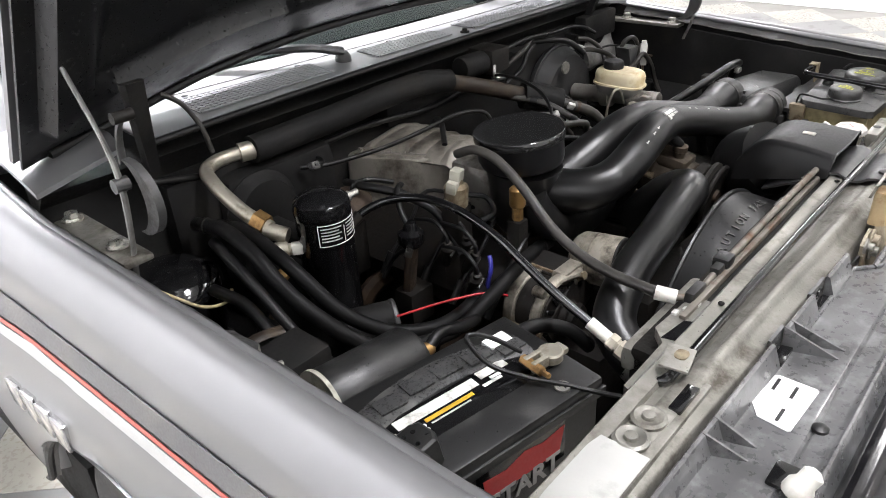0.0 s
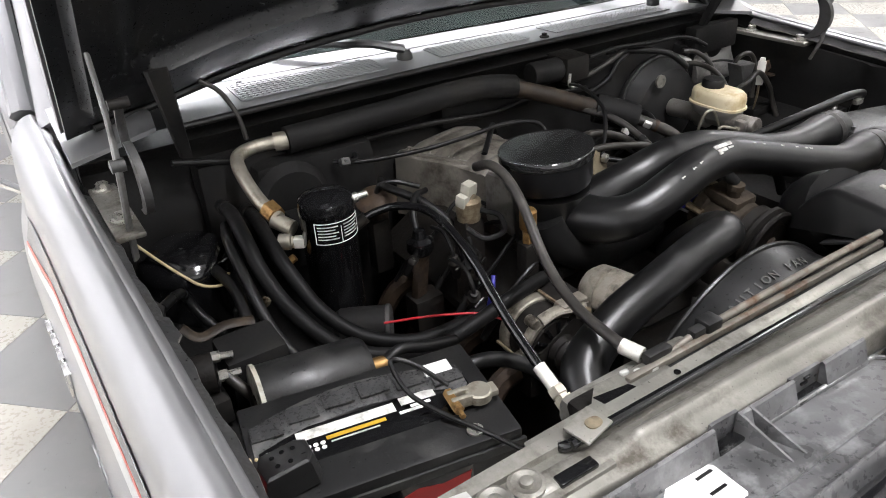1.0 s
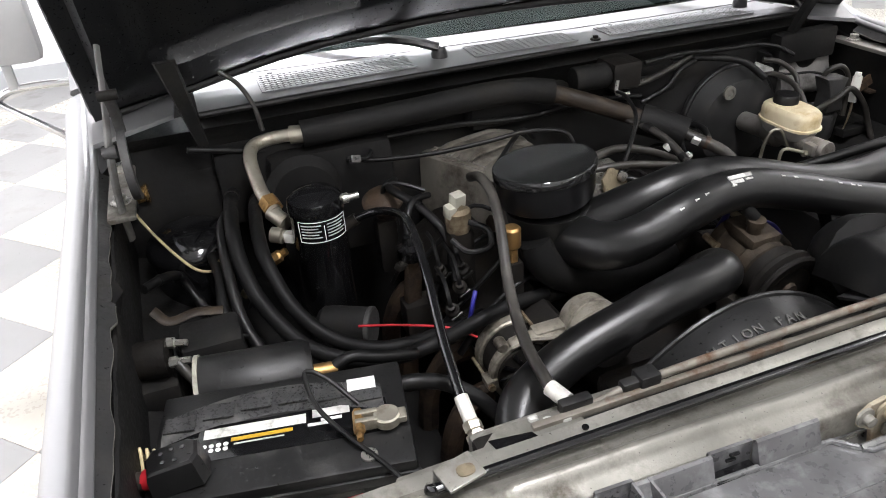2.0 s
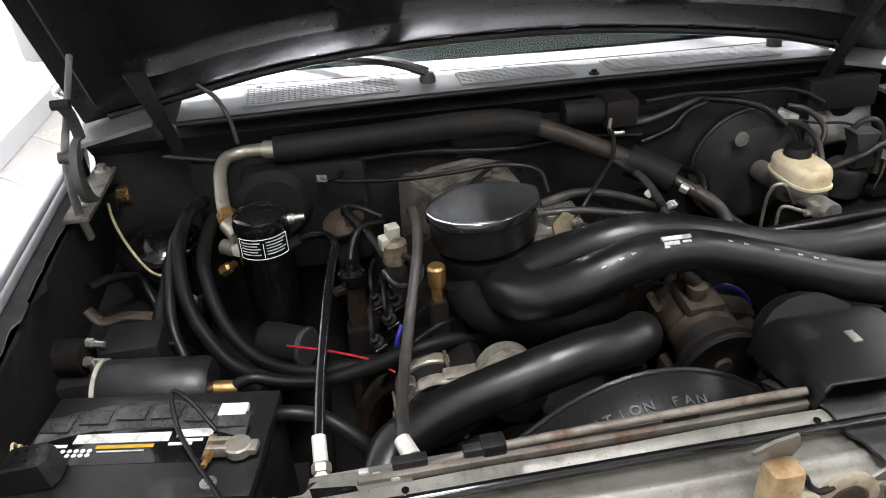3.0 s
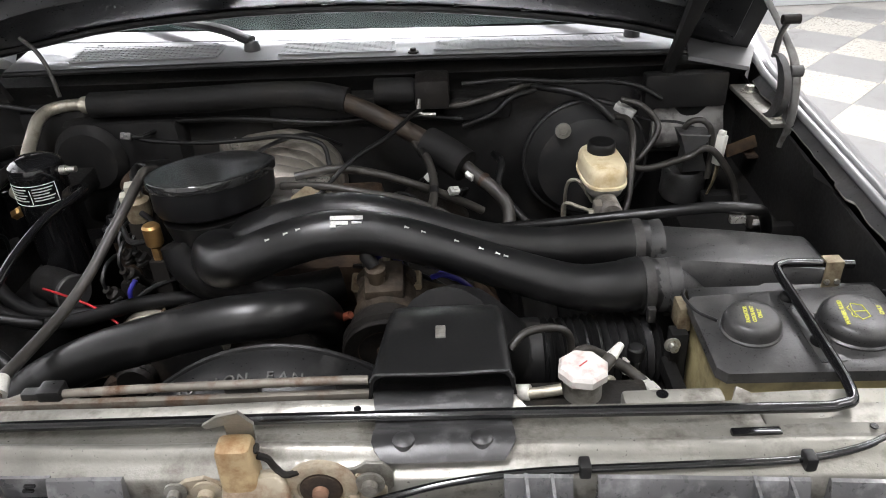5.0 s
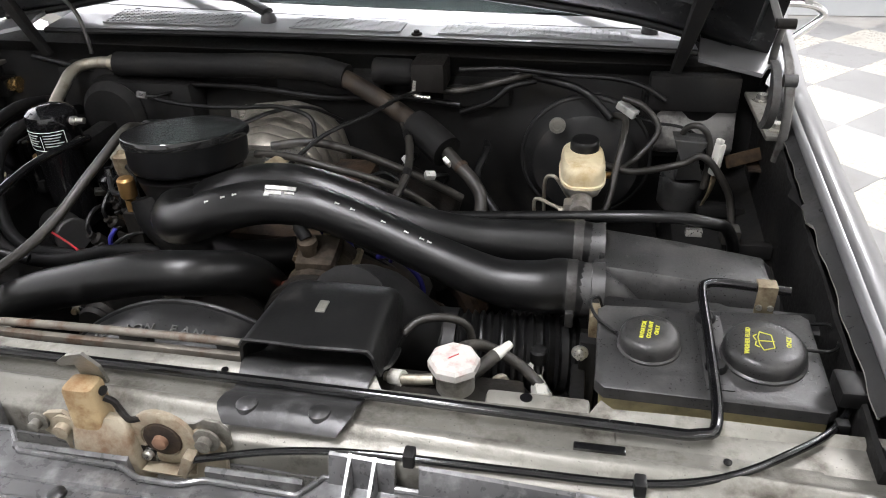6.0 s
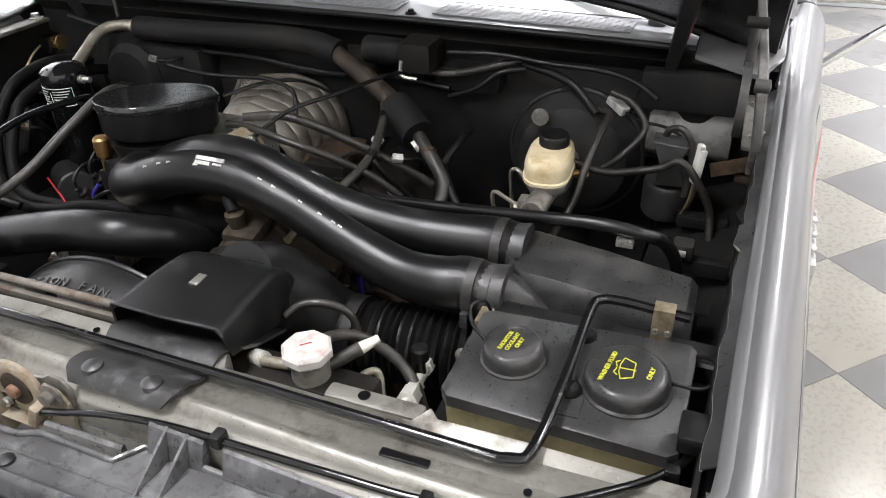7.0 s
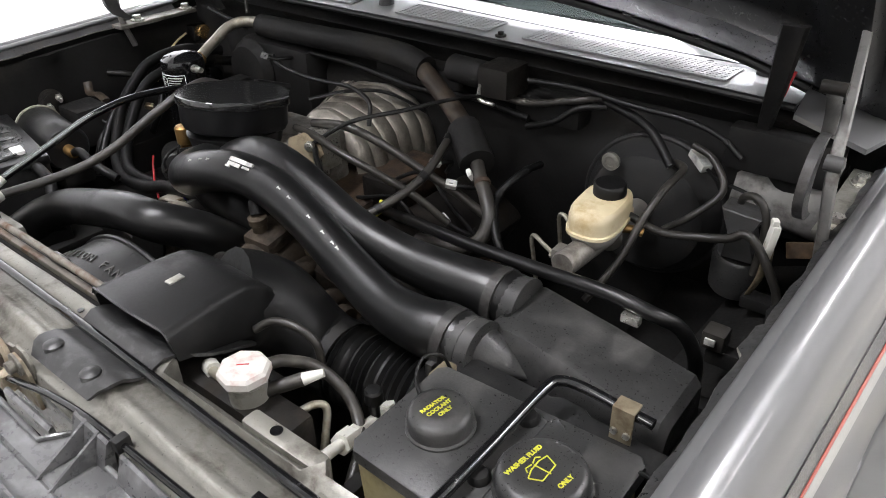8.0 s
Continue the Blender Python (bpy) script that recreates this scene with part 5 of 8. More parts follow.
bx(b, 0.777, 0.801, 0.2775, 0.297, 0.9975, 1.0005, 0.001)
clip = part("rod_clip", b, M["zinc"], box_, "tan metal clip that holds the rod")
for x in (0.782, 0.796):
    part("rivet", made(lathe, [(0.004, 0), (0.004, 0.003), (0, 0.004)], axis((x, 0.2775, 0.970), (x, -1, 0.970)), 10), M["steel"], clip)

# brace tube behind the air cleaner
brace = thing("brace_tube", (0.55, 0.50, 0.93), "glossy black bent steel brace tube over the air cleaner", "brace")
part("bar", made(tube, [(0.16, 0.610, 0.872), (0.286, 0.559, 0.910), (0.436, 0.503, 0.951), (0.586, 0.466, 0.983), (0.679, 0.455, 0.995), (0.742, 0.455, 0.989), (0.771, 0.473, 0.969), (0.790, 0.490, 0.918), (0.792, 0.492, 0.85)], 0.0095, 14, 6), M["duct"], brace)
part("tab", made(bx, 0.706, 0.730, 0.440, 0.452, 0.972, 0.984, 0.002), M["steel"], brace)
part("foot", made(bx, 0.775, 0.87, 0.475, 0.50, 0.84, 0.862, 0.003), M["bay"], brace)
part("mount", made(bx, 0.10, 0.185, 0.615, 0.645, 0.86, 0.925, 0.004), M["iron"], brace)

# coolant and washer tank
tank = thing("fluid_tank", (0.71, 0.17, 0.70), "brownish translucent fluid tank with a black lid plate", "reservoir")
TR = pose(0.7065, 0.176, 0.972, 1.5, -2.0, 0)
b = bmesh.new()
prism(b, [(-0.123, -0.070), (0.116, -0.084), (0.118, 0.066), (-0.114, 0.070)], -0.20, -0.008, TR, 0.004)
part("body", b, M["tank"], tank, "brownish aged plastic tank")
b = bmesh.new()
plate = [(-0.128, -0.066), (-0.118, -0.078), (0.112, -0.092), (0.122, -0.084), (0.126, 0.066), (0.118, 0.076), (-0.116, 0.074), (-0.125, 0.066)]
prism(b, plate, -0.012, 0.004, TR, 0.003)
lidp = part("lid_plate", b, M["tanklid"], tank, "dusty black plastic lid plate", angle=30)
part("valley", made(bx, -0.008, 0.022, -0.07, 0.062, 0.0035, 0.0055, 0.0015, TR), M["tanklid"], lidp)


def filler_cap(x, y, r, words, size, icon):
    m = TR @ Matrix.Translation((x, y, 0.0035))
    c = part("cap", made(lathe, [(r * 1.05, 0.0), (r * 1.05, 0.003), (r * 0.99, 0.005), (r, 0.013), (r * 0.97, 0.018), (r * 0.90, 0.0225), (r * 0.78, 0.0245), (r * 0.5, 0.0250), (0.0, 0.0250)], m, 36), M["tanklid"], lidp, "black filler cap with yellow print")
    for i, (w, dx) in enumerate(words):
        lettering("word", w, size, m @ Matrix.Translation((dx, 0, 0.0249)) @ Euler((0, 0, radians(80))).to_matrix().to_4x4(), M["yellow"], c, 0.0004, 0.0003)
    if icon:
        for p0, p1 in (((-0.006, -0.016), (0.006, -0.011)), ((0.006, -0.011), (0.006, 0.011)), ((0.006, 0.011), (-0.006, 0.016)), ((-0.006, 0.016), (-0.009, 0.006)), ((-0.009, 0.006), (-0.009, -0.006)), ((-0.009, -0.006), (-0.006, -0.016)),
                       ((0.008, 0.0), (-0.010, 0.0)), ((-0.012, 0.001), (-0.014, 0.008)), ((-0.014, 0.008), (-0.010, 0.011)), ((-0.012, -0.001), (-0.014, -0.008)), ((-0.014, -0.008), (-0.010, -0.011))):
            b = bmesh.new()
            a, d = m @ V(p0[0] + 0.001, p0[1], 0.0252), m @ V(p1[0] + 0.001, p1[1], 0.0252)
            tube(b, [a, d], 0.0007, 6, 1)
            part("symbol_line", b, M["yellow"], c)
    return c


filler_cap(-0.066, -0.002, 0.035, (("RADIATOR", -0.008), ("COOLANT", 0.0), ("ONLY", 0.008)), 0.0064, False)
filler_cap(0.060, -0.010, 0.045, (("WASHER FLUID", -0.020), ("ONLY", 0.024)), 0.0068, True)
for x, y in ((0.004, 0.054), (0.006, -0.035)):
    part("knob", made(lathe, [(0.012, 0), (0.012, 0.006), (0.009, 0.010), (0, 0.011)], TR @ Matrix.Translation((x, y, 0.003)), 18), M["rubber"], lidp)
part("tether", made(tube, [TR @ V(-0.103, 0.012, 0.010), TR @ V(-0.125, 0.03, 0.014), TR @ V(-0.135, 0.055, 0.020), TR @ V(-0.125, 0.075, 0.014), TR @ V(-0.118, 0.082, -0.01)], 0.0022, 8, 5), M["rubber"], tank)
part("tether", made(tube, [TR @ V(0.105, 0.004, 0.008), TR @ V(0.135, 0.0, 0.012), TR @ V(0.146, 0.02, 0.014), TR @ V(0.142, 0.045, 0.014), TR @ V(0.125, 0.055, 0.006)], 0.0022, 8, 5), M["rubber"], tank)
part("bracket", made(bx, 0.572, 0.590, 0.235, 0.268, 0.925, 0.963, 0.003), M["zinc"], tank, "rusty tan tank bracket")
part("bracket_post", made(bx, 0.553, 0.572, 0.05, 0.235, 0.86, 0.885, 0.004), M["bay"], tank)
part("strap", made(bx, 0.562, 0.585, 0.222, 0.245, 0.60, 0.93, 0.003), M["bay"], tank)
part("bolt", made(lathe, [(0.011, 0), (0.011, 0.003), (0.006, 0.004), (0.006, 0.012), (0, 0.013)], axis((0.563, 0.222, 0.915), (0.563, -1, 0.93)), 14), M["steel"], tank)

# air scoop with its flap bolted to the support
scoop = thing("air_scoop", (0.256, 0.10, 0.90), "black rubber cold-air scoop with a riveted flap", "air scoop")
b = bmesh.new()
rows = []
for v in range(13):
    f = v / 12
    y = 0.066 + 0.172 * f
    drop = max(0.0, f - 0.62) / 0.38
    z = 1.015 + 0.004 * math.sin(f * 3.1) - 0.050 * drop * drop
    x0, x1 = 0.176 + 0.022 * f, 0.334 - 0.006 * f
    lo = 0.975 - 0.05 * f
    mid = (x0 + x1) / 2
    rows.append([V(x0 - 0.006, y + 0.004, lo), V(x0 - 0.001, y, z - 0.010), V(x0 + 0.004, y, z - 0.002), V(x0 + 0.012, y, z), V(mid, y - 0.003 * (1 - f), z + 0.001), V(x1 - 0.012, y, z), V(x1 - 0.004, y, z - 0.002), V(x1 + 0.001, y, z - 0.010), V(x1 + 0.006, y + 0.004, lo),
                 V(x1 + 0.002, y + 0.004, lo), V(x1 - 0.003, y, z - 0.012), V(x1 - 0.008, y, z - 0.006), V(x1 - 0.014, y, z - 0.004), V(mid, y - 0.003 * (1 - f), z - 0.003), V(x0 + 0.014, y, z - 0.004), V(x0 + 0.008, y, z - 0.006), V(x0 + 0.003, y, z - 0.012), V(x0 - 0.002, y + 0.004, lo)])
loft(b, rows)
part("hood_cover", b, M["rubber"], scoop, "scuffed black rubber scoop top", angle=45)
# pale tube: the edge's scuffing, with its highlight put into the colour
part("worn_edge", made(tube, [r_ + V(0, -0.0006, 0.0004) for r_ in rows[0][1:8]], 0.0016, 6, 3), M["flap"], scoop, "scuffed pale front edge with its highlight")


def flap_at(u, v):
    """The rubber tongue: from deep in the mouth (v 0) over the beam to its rounded front edge."""
    y = 0.175 - 0.202 * v
    z = float(np.interp(y, (-0.027, -0.019, -0.008, 0.006, 0.018, 0.028, 0.042, 0.058, 0.075, 0.11, 0.175), (0.976, 0.985, 0.987, 0.985, 0.977, 0.9735, 0.977, 0.984, 0.977, 0.955, 0.925)))
    tip = max(0.0, v - 0.88) / 0.12
    half = 0.080 + 0.006 * math.sin(v * 6) - 0.016 * tip ** 2.5
    return (0.256 + (2 * u - 1) * half, y, z + 0.004 * math.sin(u * 7 + v * 5) * (1 - v))


b = bmesh.new()
sheet(b, flap_at, 12, 24, 0.004)
flap = part("flap", b, M["flap"], scoop, "scuffed rubber flap with two rivets")
for x in (0.215, 0.296):
    part("rivet", made(lathe, [(0.012, -0.004), (0.0115, 0.003), (0.007, 0.0055), (0, 0.006)], Matrix.Translation((x, -0.010, 0.990)), 20), M["flap"], flap)
part("metal_clip", made(bx, 0.2485, 0.2605, 0.122, 0.144, 1.017, 1.0215, 0.0015), M["steel"], scoop)
b = bmesh.new()
tube(b, [(0.26, 0.195, 0.955), (0.28, 0.24, 0.925), (0.33, 0.268, 0.87), (0.36, 0.276, 0.855)], [0.072, 0.072, 0.062, 0.058], 18, 5)
part("snorkel", b, M["rubber"], scoop)
b = bmesh.new()
tube(b, [(0.355, 0.276, 0.855), (0.40, 0.280, 0.853), (0.45, 0.284, 0.853), (0.50, 0.288, 0.853), (0.56, 0.295, 0.85)], 0.054, 22, 14, 1.0, (0.0115, 0.0045))
part("bellows", b, M["rubber"], scoop, "ribbed black rubber bellows hose")
part("bellows_cuff", made(lathe, [(0.055, -0.02), (0.059, -0.02), (0.059, 0.02), (0.055, 0.02)], axis((0.372, 0.278, 0.854), (1.0, 0.29, 0.854)), 26), M["rubber"], scoop)

# fan shroud
shroud = thing("fan_shroud", (0.02, 0.17, 0.70), "dusty black plastic fan shroud with embossed lettering", "fan shroud")


def shroud_at(u, v):
    x = -0.30 + 0.64 * u
    d = x - 0.03
    front, rear = 0.928 - 0.9 * d * d, 0.960 - 2.5 * d * d
    w = 1 - (1 - v) ** 1.8
    return (x, 0.094 + 0.098 * v, front * (1 - w) + rear * w)


b = bmesh.new()
sheet(b, shroud_at, 40, 12, 0.005)
part("shell", b, M["plastic"], shroud)
for k, ch in enumerate("CAUTION FAN"):
    if ch == " ":
        continue
    x = -0.100 + 0.0172 * k
    u, e = (x + 0.30) / 0.64, 0.012
    p, q = V(*shroud_at(u, 0.42)), V(*shroud_at(u, 0.58))
    side = (V(*shroud_at(u + e, 0.5)) - V(*shroud_at(u - e, 0.5))).normalized()
    n = side.cross(q - p).normalized()
    m = Matrix((side, n.cross(side), n)).transposed().to_4x4()
    m.translation = V(*shroud_at(u, 0.5)) + n * 0.0006
    lettering("letter", ch, 0.019, m, M["scuffprint"], shroud, 0.0016, 0.0002)
part("edge", made(tube, [V(*shroud_at(i / 24, 1.0)) for i in range(25)], 0.005, 8, 1), M["plastic"], shroud)
for x in (-0.30, -0.22, 0.02, 0.15):
    part("tab", made(bx, x - 0.02, x + 0.02, 0.088, 0.102, 0.955, 0.985, 0.003), M["plastic"], shroud)
fan = thing("cooling_fan", (0.018, 0.19, 0.655), "dark belt-driven cooling fan inside its shroud", "fan")
part("fan_hub", made(lathe, [(0.0, 0), (0.07, 0.0), (0.07, 0.06), (0.03, 0.08), (0, 0.08)], axis((0.018, 0.16, 0.655), (0.018, 1, 0.655)), 24), M["alu"], fan)
for k in range(6):
    b = bmesh.new()
    bx(b, 0.05, 0.27, -0.003, 0.003, -0.05, 0.05, 0.002, Matrix.Translation((0.018, 0.185, 0.655)) @ Euler((0, radians(60 * k), 0)).to_matrix().to_4x4() @ Euler((radians(35), 0, 0)).to_matrix().to_4x4())
    part("blade", b, M["iron"], fan)

# radiator hoses
uh = thing("radiator_hose", (-0.1, 0.23, 0.92), "fat black upper radiator hose with a steel clamp", "hose", "coolant hoses")
part("hose", made(tube, [(-0.335, 0.130, 0.850), (-0.336, 0.165, 0.862), (-0.308, 0.208, 0.890), (-0.233, 0.225, 0.925), (-0.138, 0.230, 0.952), (-0.050, 0.237, 0.970), (0.020, 0.250, 0.968), (0.057, 0.298, 0.940), (0.066, 0.345, 0.895), (0.066, 0.38, 0.85)], [0.033, 0.033, 0.033, 0.0315, 0.0315, 0.032, 0.033, 0.033, 0.033, 0.033], 20, 6), M["duct"], uh)
part("clamp", made(lathe, [(0.034, -0.008), (0.0365, -0.008), (0.0365, 0.008), (0.034, 0.008)], axis((-0.336, 0.145, 0.855), (-0.333, 0.19, 0.875)), 26), M["steel"], uh, "bright steel hose clamp")
part("clamp_screw", made(bx, -0.362, -0.336, 0.139, 0.155, 0.886, 0.900, 0.003), M["zinc"], uh)

# radiator filler cap and neck
rc = thing("coolant_filler", (0.42, 0.10, 0.93), "worn white octagonal cap on a grey coolant filler neck", "coolant filler")
part("neck", made(lathe, [(0.040, -0.012), (0.036, 0.0), (0.026, 0.008), (0.0235, 0.016), (0.0225, 0.076), (0.026, 0.080), (0.026, 0.086)], Matrix.Translation((0.420, 0.101, 0.892)), 26), M["support"], rc, "dusty grey filler neck")
b = bmesh.new()
prism(b, [(0.365, 0.074), (0.475, 0.074), (0.485, 0.092), (0.468, 0.130), (0.43, 0.142), (0.385, 0.136), (0.362, 0.11)], 0.855, 0.896, None, 0.008)
part("casting", b, M["support"], rc, "dusty grey cast end tank", angle=30)
b = bmesh.new()
RCM = pose(0.419, 0.101, 0.974, 0, 0, 12)
lathe(b, [(0.026, 0.0), (0.0305, 0.002), (0.0305, 0.011), (0.027, 0.015), (0.016, 0.0165), (0.0, 0.0165)], RCM, 8)
cap_ = part("cap", b, M["oldcap"], rc, "worn white octagonal cap", smooth=False)
part("print_bar", made(bx, -0.007, 0.007, -0.0008, 0.0008, 0.0160, 0.0169, 0, RCM @ Euler((0, 0, radians(30))).to_matrix().to_4x4()), M["redprint"], cap_)
part("outlet", made(tube, [(0.432, 0.112, 0.950), (0.448, 0.130, 0.955), (0.462, 0.146, 0.960)], 0.0085, 10, 4), M["hosegrey"], rc)
part("outlet_tip", made(tube, [(0.460, 0.144, 0.959), (0.478, 0.164, 0.965)], [0.0085, 0.005], 10, 3), M["fitting"], rc, "white blanking cap")
part("bolt", made(lathe, [(0.008, 0), (0.008, 0.008), (0.005, 0.009), (0.005, 0.016)], axis((0.448, 0.098, 0.935), (1, 0.12, 0.90)), 6), M["support"], rc)
part("side_outlet", made(tube, [(0.335, 0.105, 0.945), (0.36, 0.098, 0.950), (0.395, 0.098, 0.955)], 0.007, 10, 4), M["pipe"], rc)
part("side_collar", made(tube, [(0.342, 0.104, 0.946), (0.358, 0.099, 0.950)], 0.0105, 10, 2), M["fitting"], rc)
oh = thing("overflow_hose", (0.5, 0.15, 0.92), "grey rubber overflow hose looping beside the radiator cap", "hose", "coolant hoses")
part("hose", made(tube, [(0.418, 0.112, 0.972), (0.420, 0.140, 0.967), (0.424, 0.158, 0.959), (0.440, 0.180, 0.945), (0.464, 0.191, 0.925), (0.497, 0.187, 0.904), (0.530, 0.159, 0.884), (0.552, 0.117, 0.864), (0.556, 0.09, 0.80)], 0.0075, 12, 6), M["hosegrey"], oh)
part("hose_end", made(tube, [(0.340, 0.175, 0.955), (0.360, 0.190, 0.968), (0.395, 0.200, 0.968), (0.420, 0.205, 0.950), (0.425, 0.205, 0.90)], 0.0055, 10, 6), M["hosegrey"], oh)

# white-painted line at the radiator's side
wl = thing("coolant_line", (0.51, 0.15, 0.89), "white-painted metal line with hex fittings", "pipe")
WA, WB = V(0.531, 0.074, 0.918), V(0.500, 0.275, 0.858)
part("line", made(tube, [WA, WA * 0.5 + WB * 0.5, WB], 0.0072, 12, 3), M["fitting"], wl)
for k, r in ((0.37, 0.014), (0.47, 0.0115), (0.80, 0.011)):
    part("nut", made(lathe, [(r, -0.011), (r, 0.011)], axis(WA.lerp(WB, k), WB), 6), M["fitting"], wl, smooth=False)
part("sleeve", made(tube, [WA.lerp(WB, 0.84), WB, WB + V(0.01, 0.03, -0.004)], 0.011, 14, 3), M["zinc"], wl)
pt = WA.lerp(WB, 0.66)
part("service_port", made(lathe, [(0.006, 0.0), (0.006, 0.022), (0.0075, 0.024), (0.0075, 0.028), (0.0115, 0.029), (0.0115, 0.045), (0.009, 0.048), (0.0, 0.049)], Matrix.Translation(pt), 14), M["rubber"], wl, "black service port cap")
part("elbow", made(tube, [(0.445, 0.118, 0.898), (0.455, 0.140, 0.910), (0.463, 0.158, 0.912), (0.472, 0.165, 0.905), (0.482, 0.150, 0.880), (0.497, 0.125, 0.845)], 0.005, 10, 5), M["pipe"], wl)
part("elbow_nut", made(lathe, [(0.009, -0.012), (0.009, 0.012)], axis((0.447, 0.122, 0.900), (0.460, 0.155, 0.913)), 6), M["zinc"], wl, smooth=False)
part("mount_plate", made(bx, 0.46, 0.575, 0.058, 0.082, 0.90, 0.966, 0.006), M["support"], wl)
part("mount_hole", made(lathe, [(0.0, 0), (0.007, 0), (0.007, 0.001), (0, 0.001)], Matrix.Translation((0.505, 0.071, 0.9663)), 14), M["gloss"], wl)

# ---- brake booster and master cylinder ----
bo = thing("brake_booster", (0.555, 0.87, 0.76), "round dull black brake booster on the firewall", "brake booster")
part("shell", made(lathe, [(0.05, 0.0), (0.128, 0.012), (0.134, 0.018), (0.134, 0.028), (0.130, 0.031), (0.126, 0.030), (0.122, 0.036), (0.105, 0.066), (0.085, 0.074), (0.0, 0.076)], axis((0.558, 0.905, 0.892), (0.555, -1, 0.92)), 44), M["booster"], bo)
part("hub_bolt", made(lathe, [(0.016, 0), (0.016, 0.006), (0.009, 0.007), (0.009, 0.005), (0, 0.005)], axis((0.499, 0.820, 0.985), (0.499, -1, 1.05)), 20), M["support"], bo)
mc = thing("master_cylinder", (0.555, 0.66, 0.90), "aluminium brake master cylinder with a yellowed fluid reservoir", "brake cylinder")
part("cylinder", made(lathe, [(0.018, 0.0), (0.020, 0.003), (0.020, 0.13), (0.030, 0.135), (0.030, 0.16), (0.022, 0.165), (0.022, 0.25)], axis((0.552, 0.572, 0.924), (0.556, 0.84, 0.905)), 26), M["alu"], mc, "bare aluminium master cylinder")
b = bmesh.new()
bx(b, 0.524, 0.552, 0.585, 0.612, 0.912, 0.936, 0.004)
part("boss", b, M["alu"], mc)
RS = pose(0.552, 0.686, 0.928, 2, 0, 4)
out = oval(0.039, 0.064, 32, 0, 0, 3.0)
b = bmesh.new()
loft(b, [[RS @ V(x * k, y * k, z) for x, y in out] for k, z in ((0.55, -0.012), (0.85, 0.0), (0.95, 0.012), (0.97, 0.022))])
part("reservoir_base", b, M["reserv_low"], mc)
b = bmesh.new()
loft(b, [[RS @ V(x * k, y * k, z) for x, y in out] for k, z in ((1.06, 0.021), (1.06, 0.026), (1.0, 0.027), (1.0, 0.046), (0.96, 0.054), (0.86, 0.059), (0.4, 0.060))])
part("reservoir", b, M["fluid"], mc, "yellowed translucent fluid reservoir")
b = bmesh.new()
lathe(b, [(0.023, 0.058), (0.026, 0.060), (0.026, 0.074), (0.023, 0.078), (0.012, 0.0785), (0.0, 0.077)], RS @ Matrix.Translation((0.003, 0.022, 0)), 24)
part("cap", b, M["rubber"], mc, "black screw cap")
part("port", made(tube, [(0.575, 0.70, 0.935), (0.595, 0.705, 0.938), (0.615, 0.71, 0.935)], 0.007, 10, 3), M["brass"], mc)
part("pipe_nut", made(lathe, [(0.007, -0.01), (0.007, 0.012)], axis((0.528, 0.600, 0.916), (0.2, 0.62, 0.93)), 6), M["pipe"], mc)
part("brake_pipe", made(tube, [(0.525, 0.600, 0.916), (0.500, 0.605, 0.925), (0.480, 0.612, 0.930), (0.472, 0.615, 0.920), (0.475, 0.62, 0.88), (0.48, 0.63, 0.80)], 0.0035, 8, 6), M["pipe"], mc)
part("brake_pipe", made(tube, [(0.535, 0.66, 0.905), (0.510, 0.66, 0.945), (0.498, 0.665, 0.950), (0.488, 0.67, 0.94), (0.486, 0.68, 0.90), (0.49, 0.69, 0.80)], 0.0035, 8, 6), M["pipe"], mc)


def hose(name, pts, r, mt, label, category="hose", group="", n=6):
    """A plain hose or cable as one thing."""
    ob = part(name, made(tube, pts, r, 10 if r < 0.008 else 14, n), M[mt], None, label)
    if name == "heater_hose":
        p = smooth_path(pts, n)
        for k in (2, len(p) - 4):
            part("clamp", made(tube, [p[k], p[k + 1]], r * 1.12, 14, 1), M["iron"], ob)
    return tagged(ob, category=category, group=group)


hose("vacuum_hose", [(0.600, 0.845, 1.00), (0.625, 0.815, 1.005), (0.622, 0.75, 0.995), (0.612, 0.70, 0.955), (0.600, 0.66, 0.90), (0.57, 0.62, 0.84)], 0.0064, "hosegrey", "grey rubber vacuum hose arching past the brake reservoir")
hose("vacuum_hose", [(0.585, 0.715, 0.955), (0.64, 0.72, 0.940), (0.70, 0.735, 0.945), (0.735, 0.735, 0.956), (0.757, 0.732, 0.972), (0.778, 0.728, 0.962), (0.806, 0.722, 0.925), (0.822, 0.72, 0.89), (0.830, 0.70, 0.84)], 0.0068, "hosegrey", "grey rubber hose running to the cruise unit")
hose("vacuum_hose", [(0.40, 0.905, 1.06), (0.46, 0.885, 1.055), (0.52, 0.865, 1.048), (0.56, 0.845, 1.035), (0.60, 0.825, 1.00)], 0.008, "rubber", "black vacuum hose along the firewall to the booster")
hose("wire_loom", [(0.23, 0.86, 1.035), (0.30, 0.868, 1.03), (0.38, 0.87, 1.05), (0.44, 0.885, 1.065)], 0.007, "hosegrey", "grey taped wiring loom on the firewall", "wiring")
hose("wire_loom", [(0.30, 0.865, 0.985), (0.36, 0.86, 1.01), (0.40, 0.87, 1.04), (0.45, 0.885, 1.05)], 0.006, "rubber", "black wiring loom on the firewall", "wiring")
hose("wire_loom", [(0.62, 0.86, 1.03), (0.66, 0.845, 1.02), (0.69, 0.82, 0.985), (0.66, 0.79, 0.945), (0.62, 0.78, 0.91)], 0.006, "hosegrey", "grey wiring loom beside the booster", "wiring")
cn = thing("wire_connector", (0.66, 0.845, 1.02), "grey plastic wiring connector with two wires", "connector")
part("shell", made(bx, -0.022, 0.022, -0.010, 0.010, -0.008, 0.008, 0.003, pose(0.632, 0.868, 1.004, 0, 20, -35)), M["greylabel"], cn)
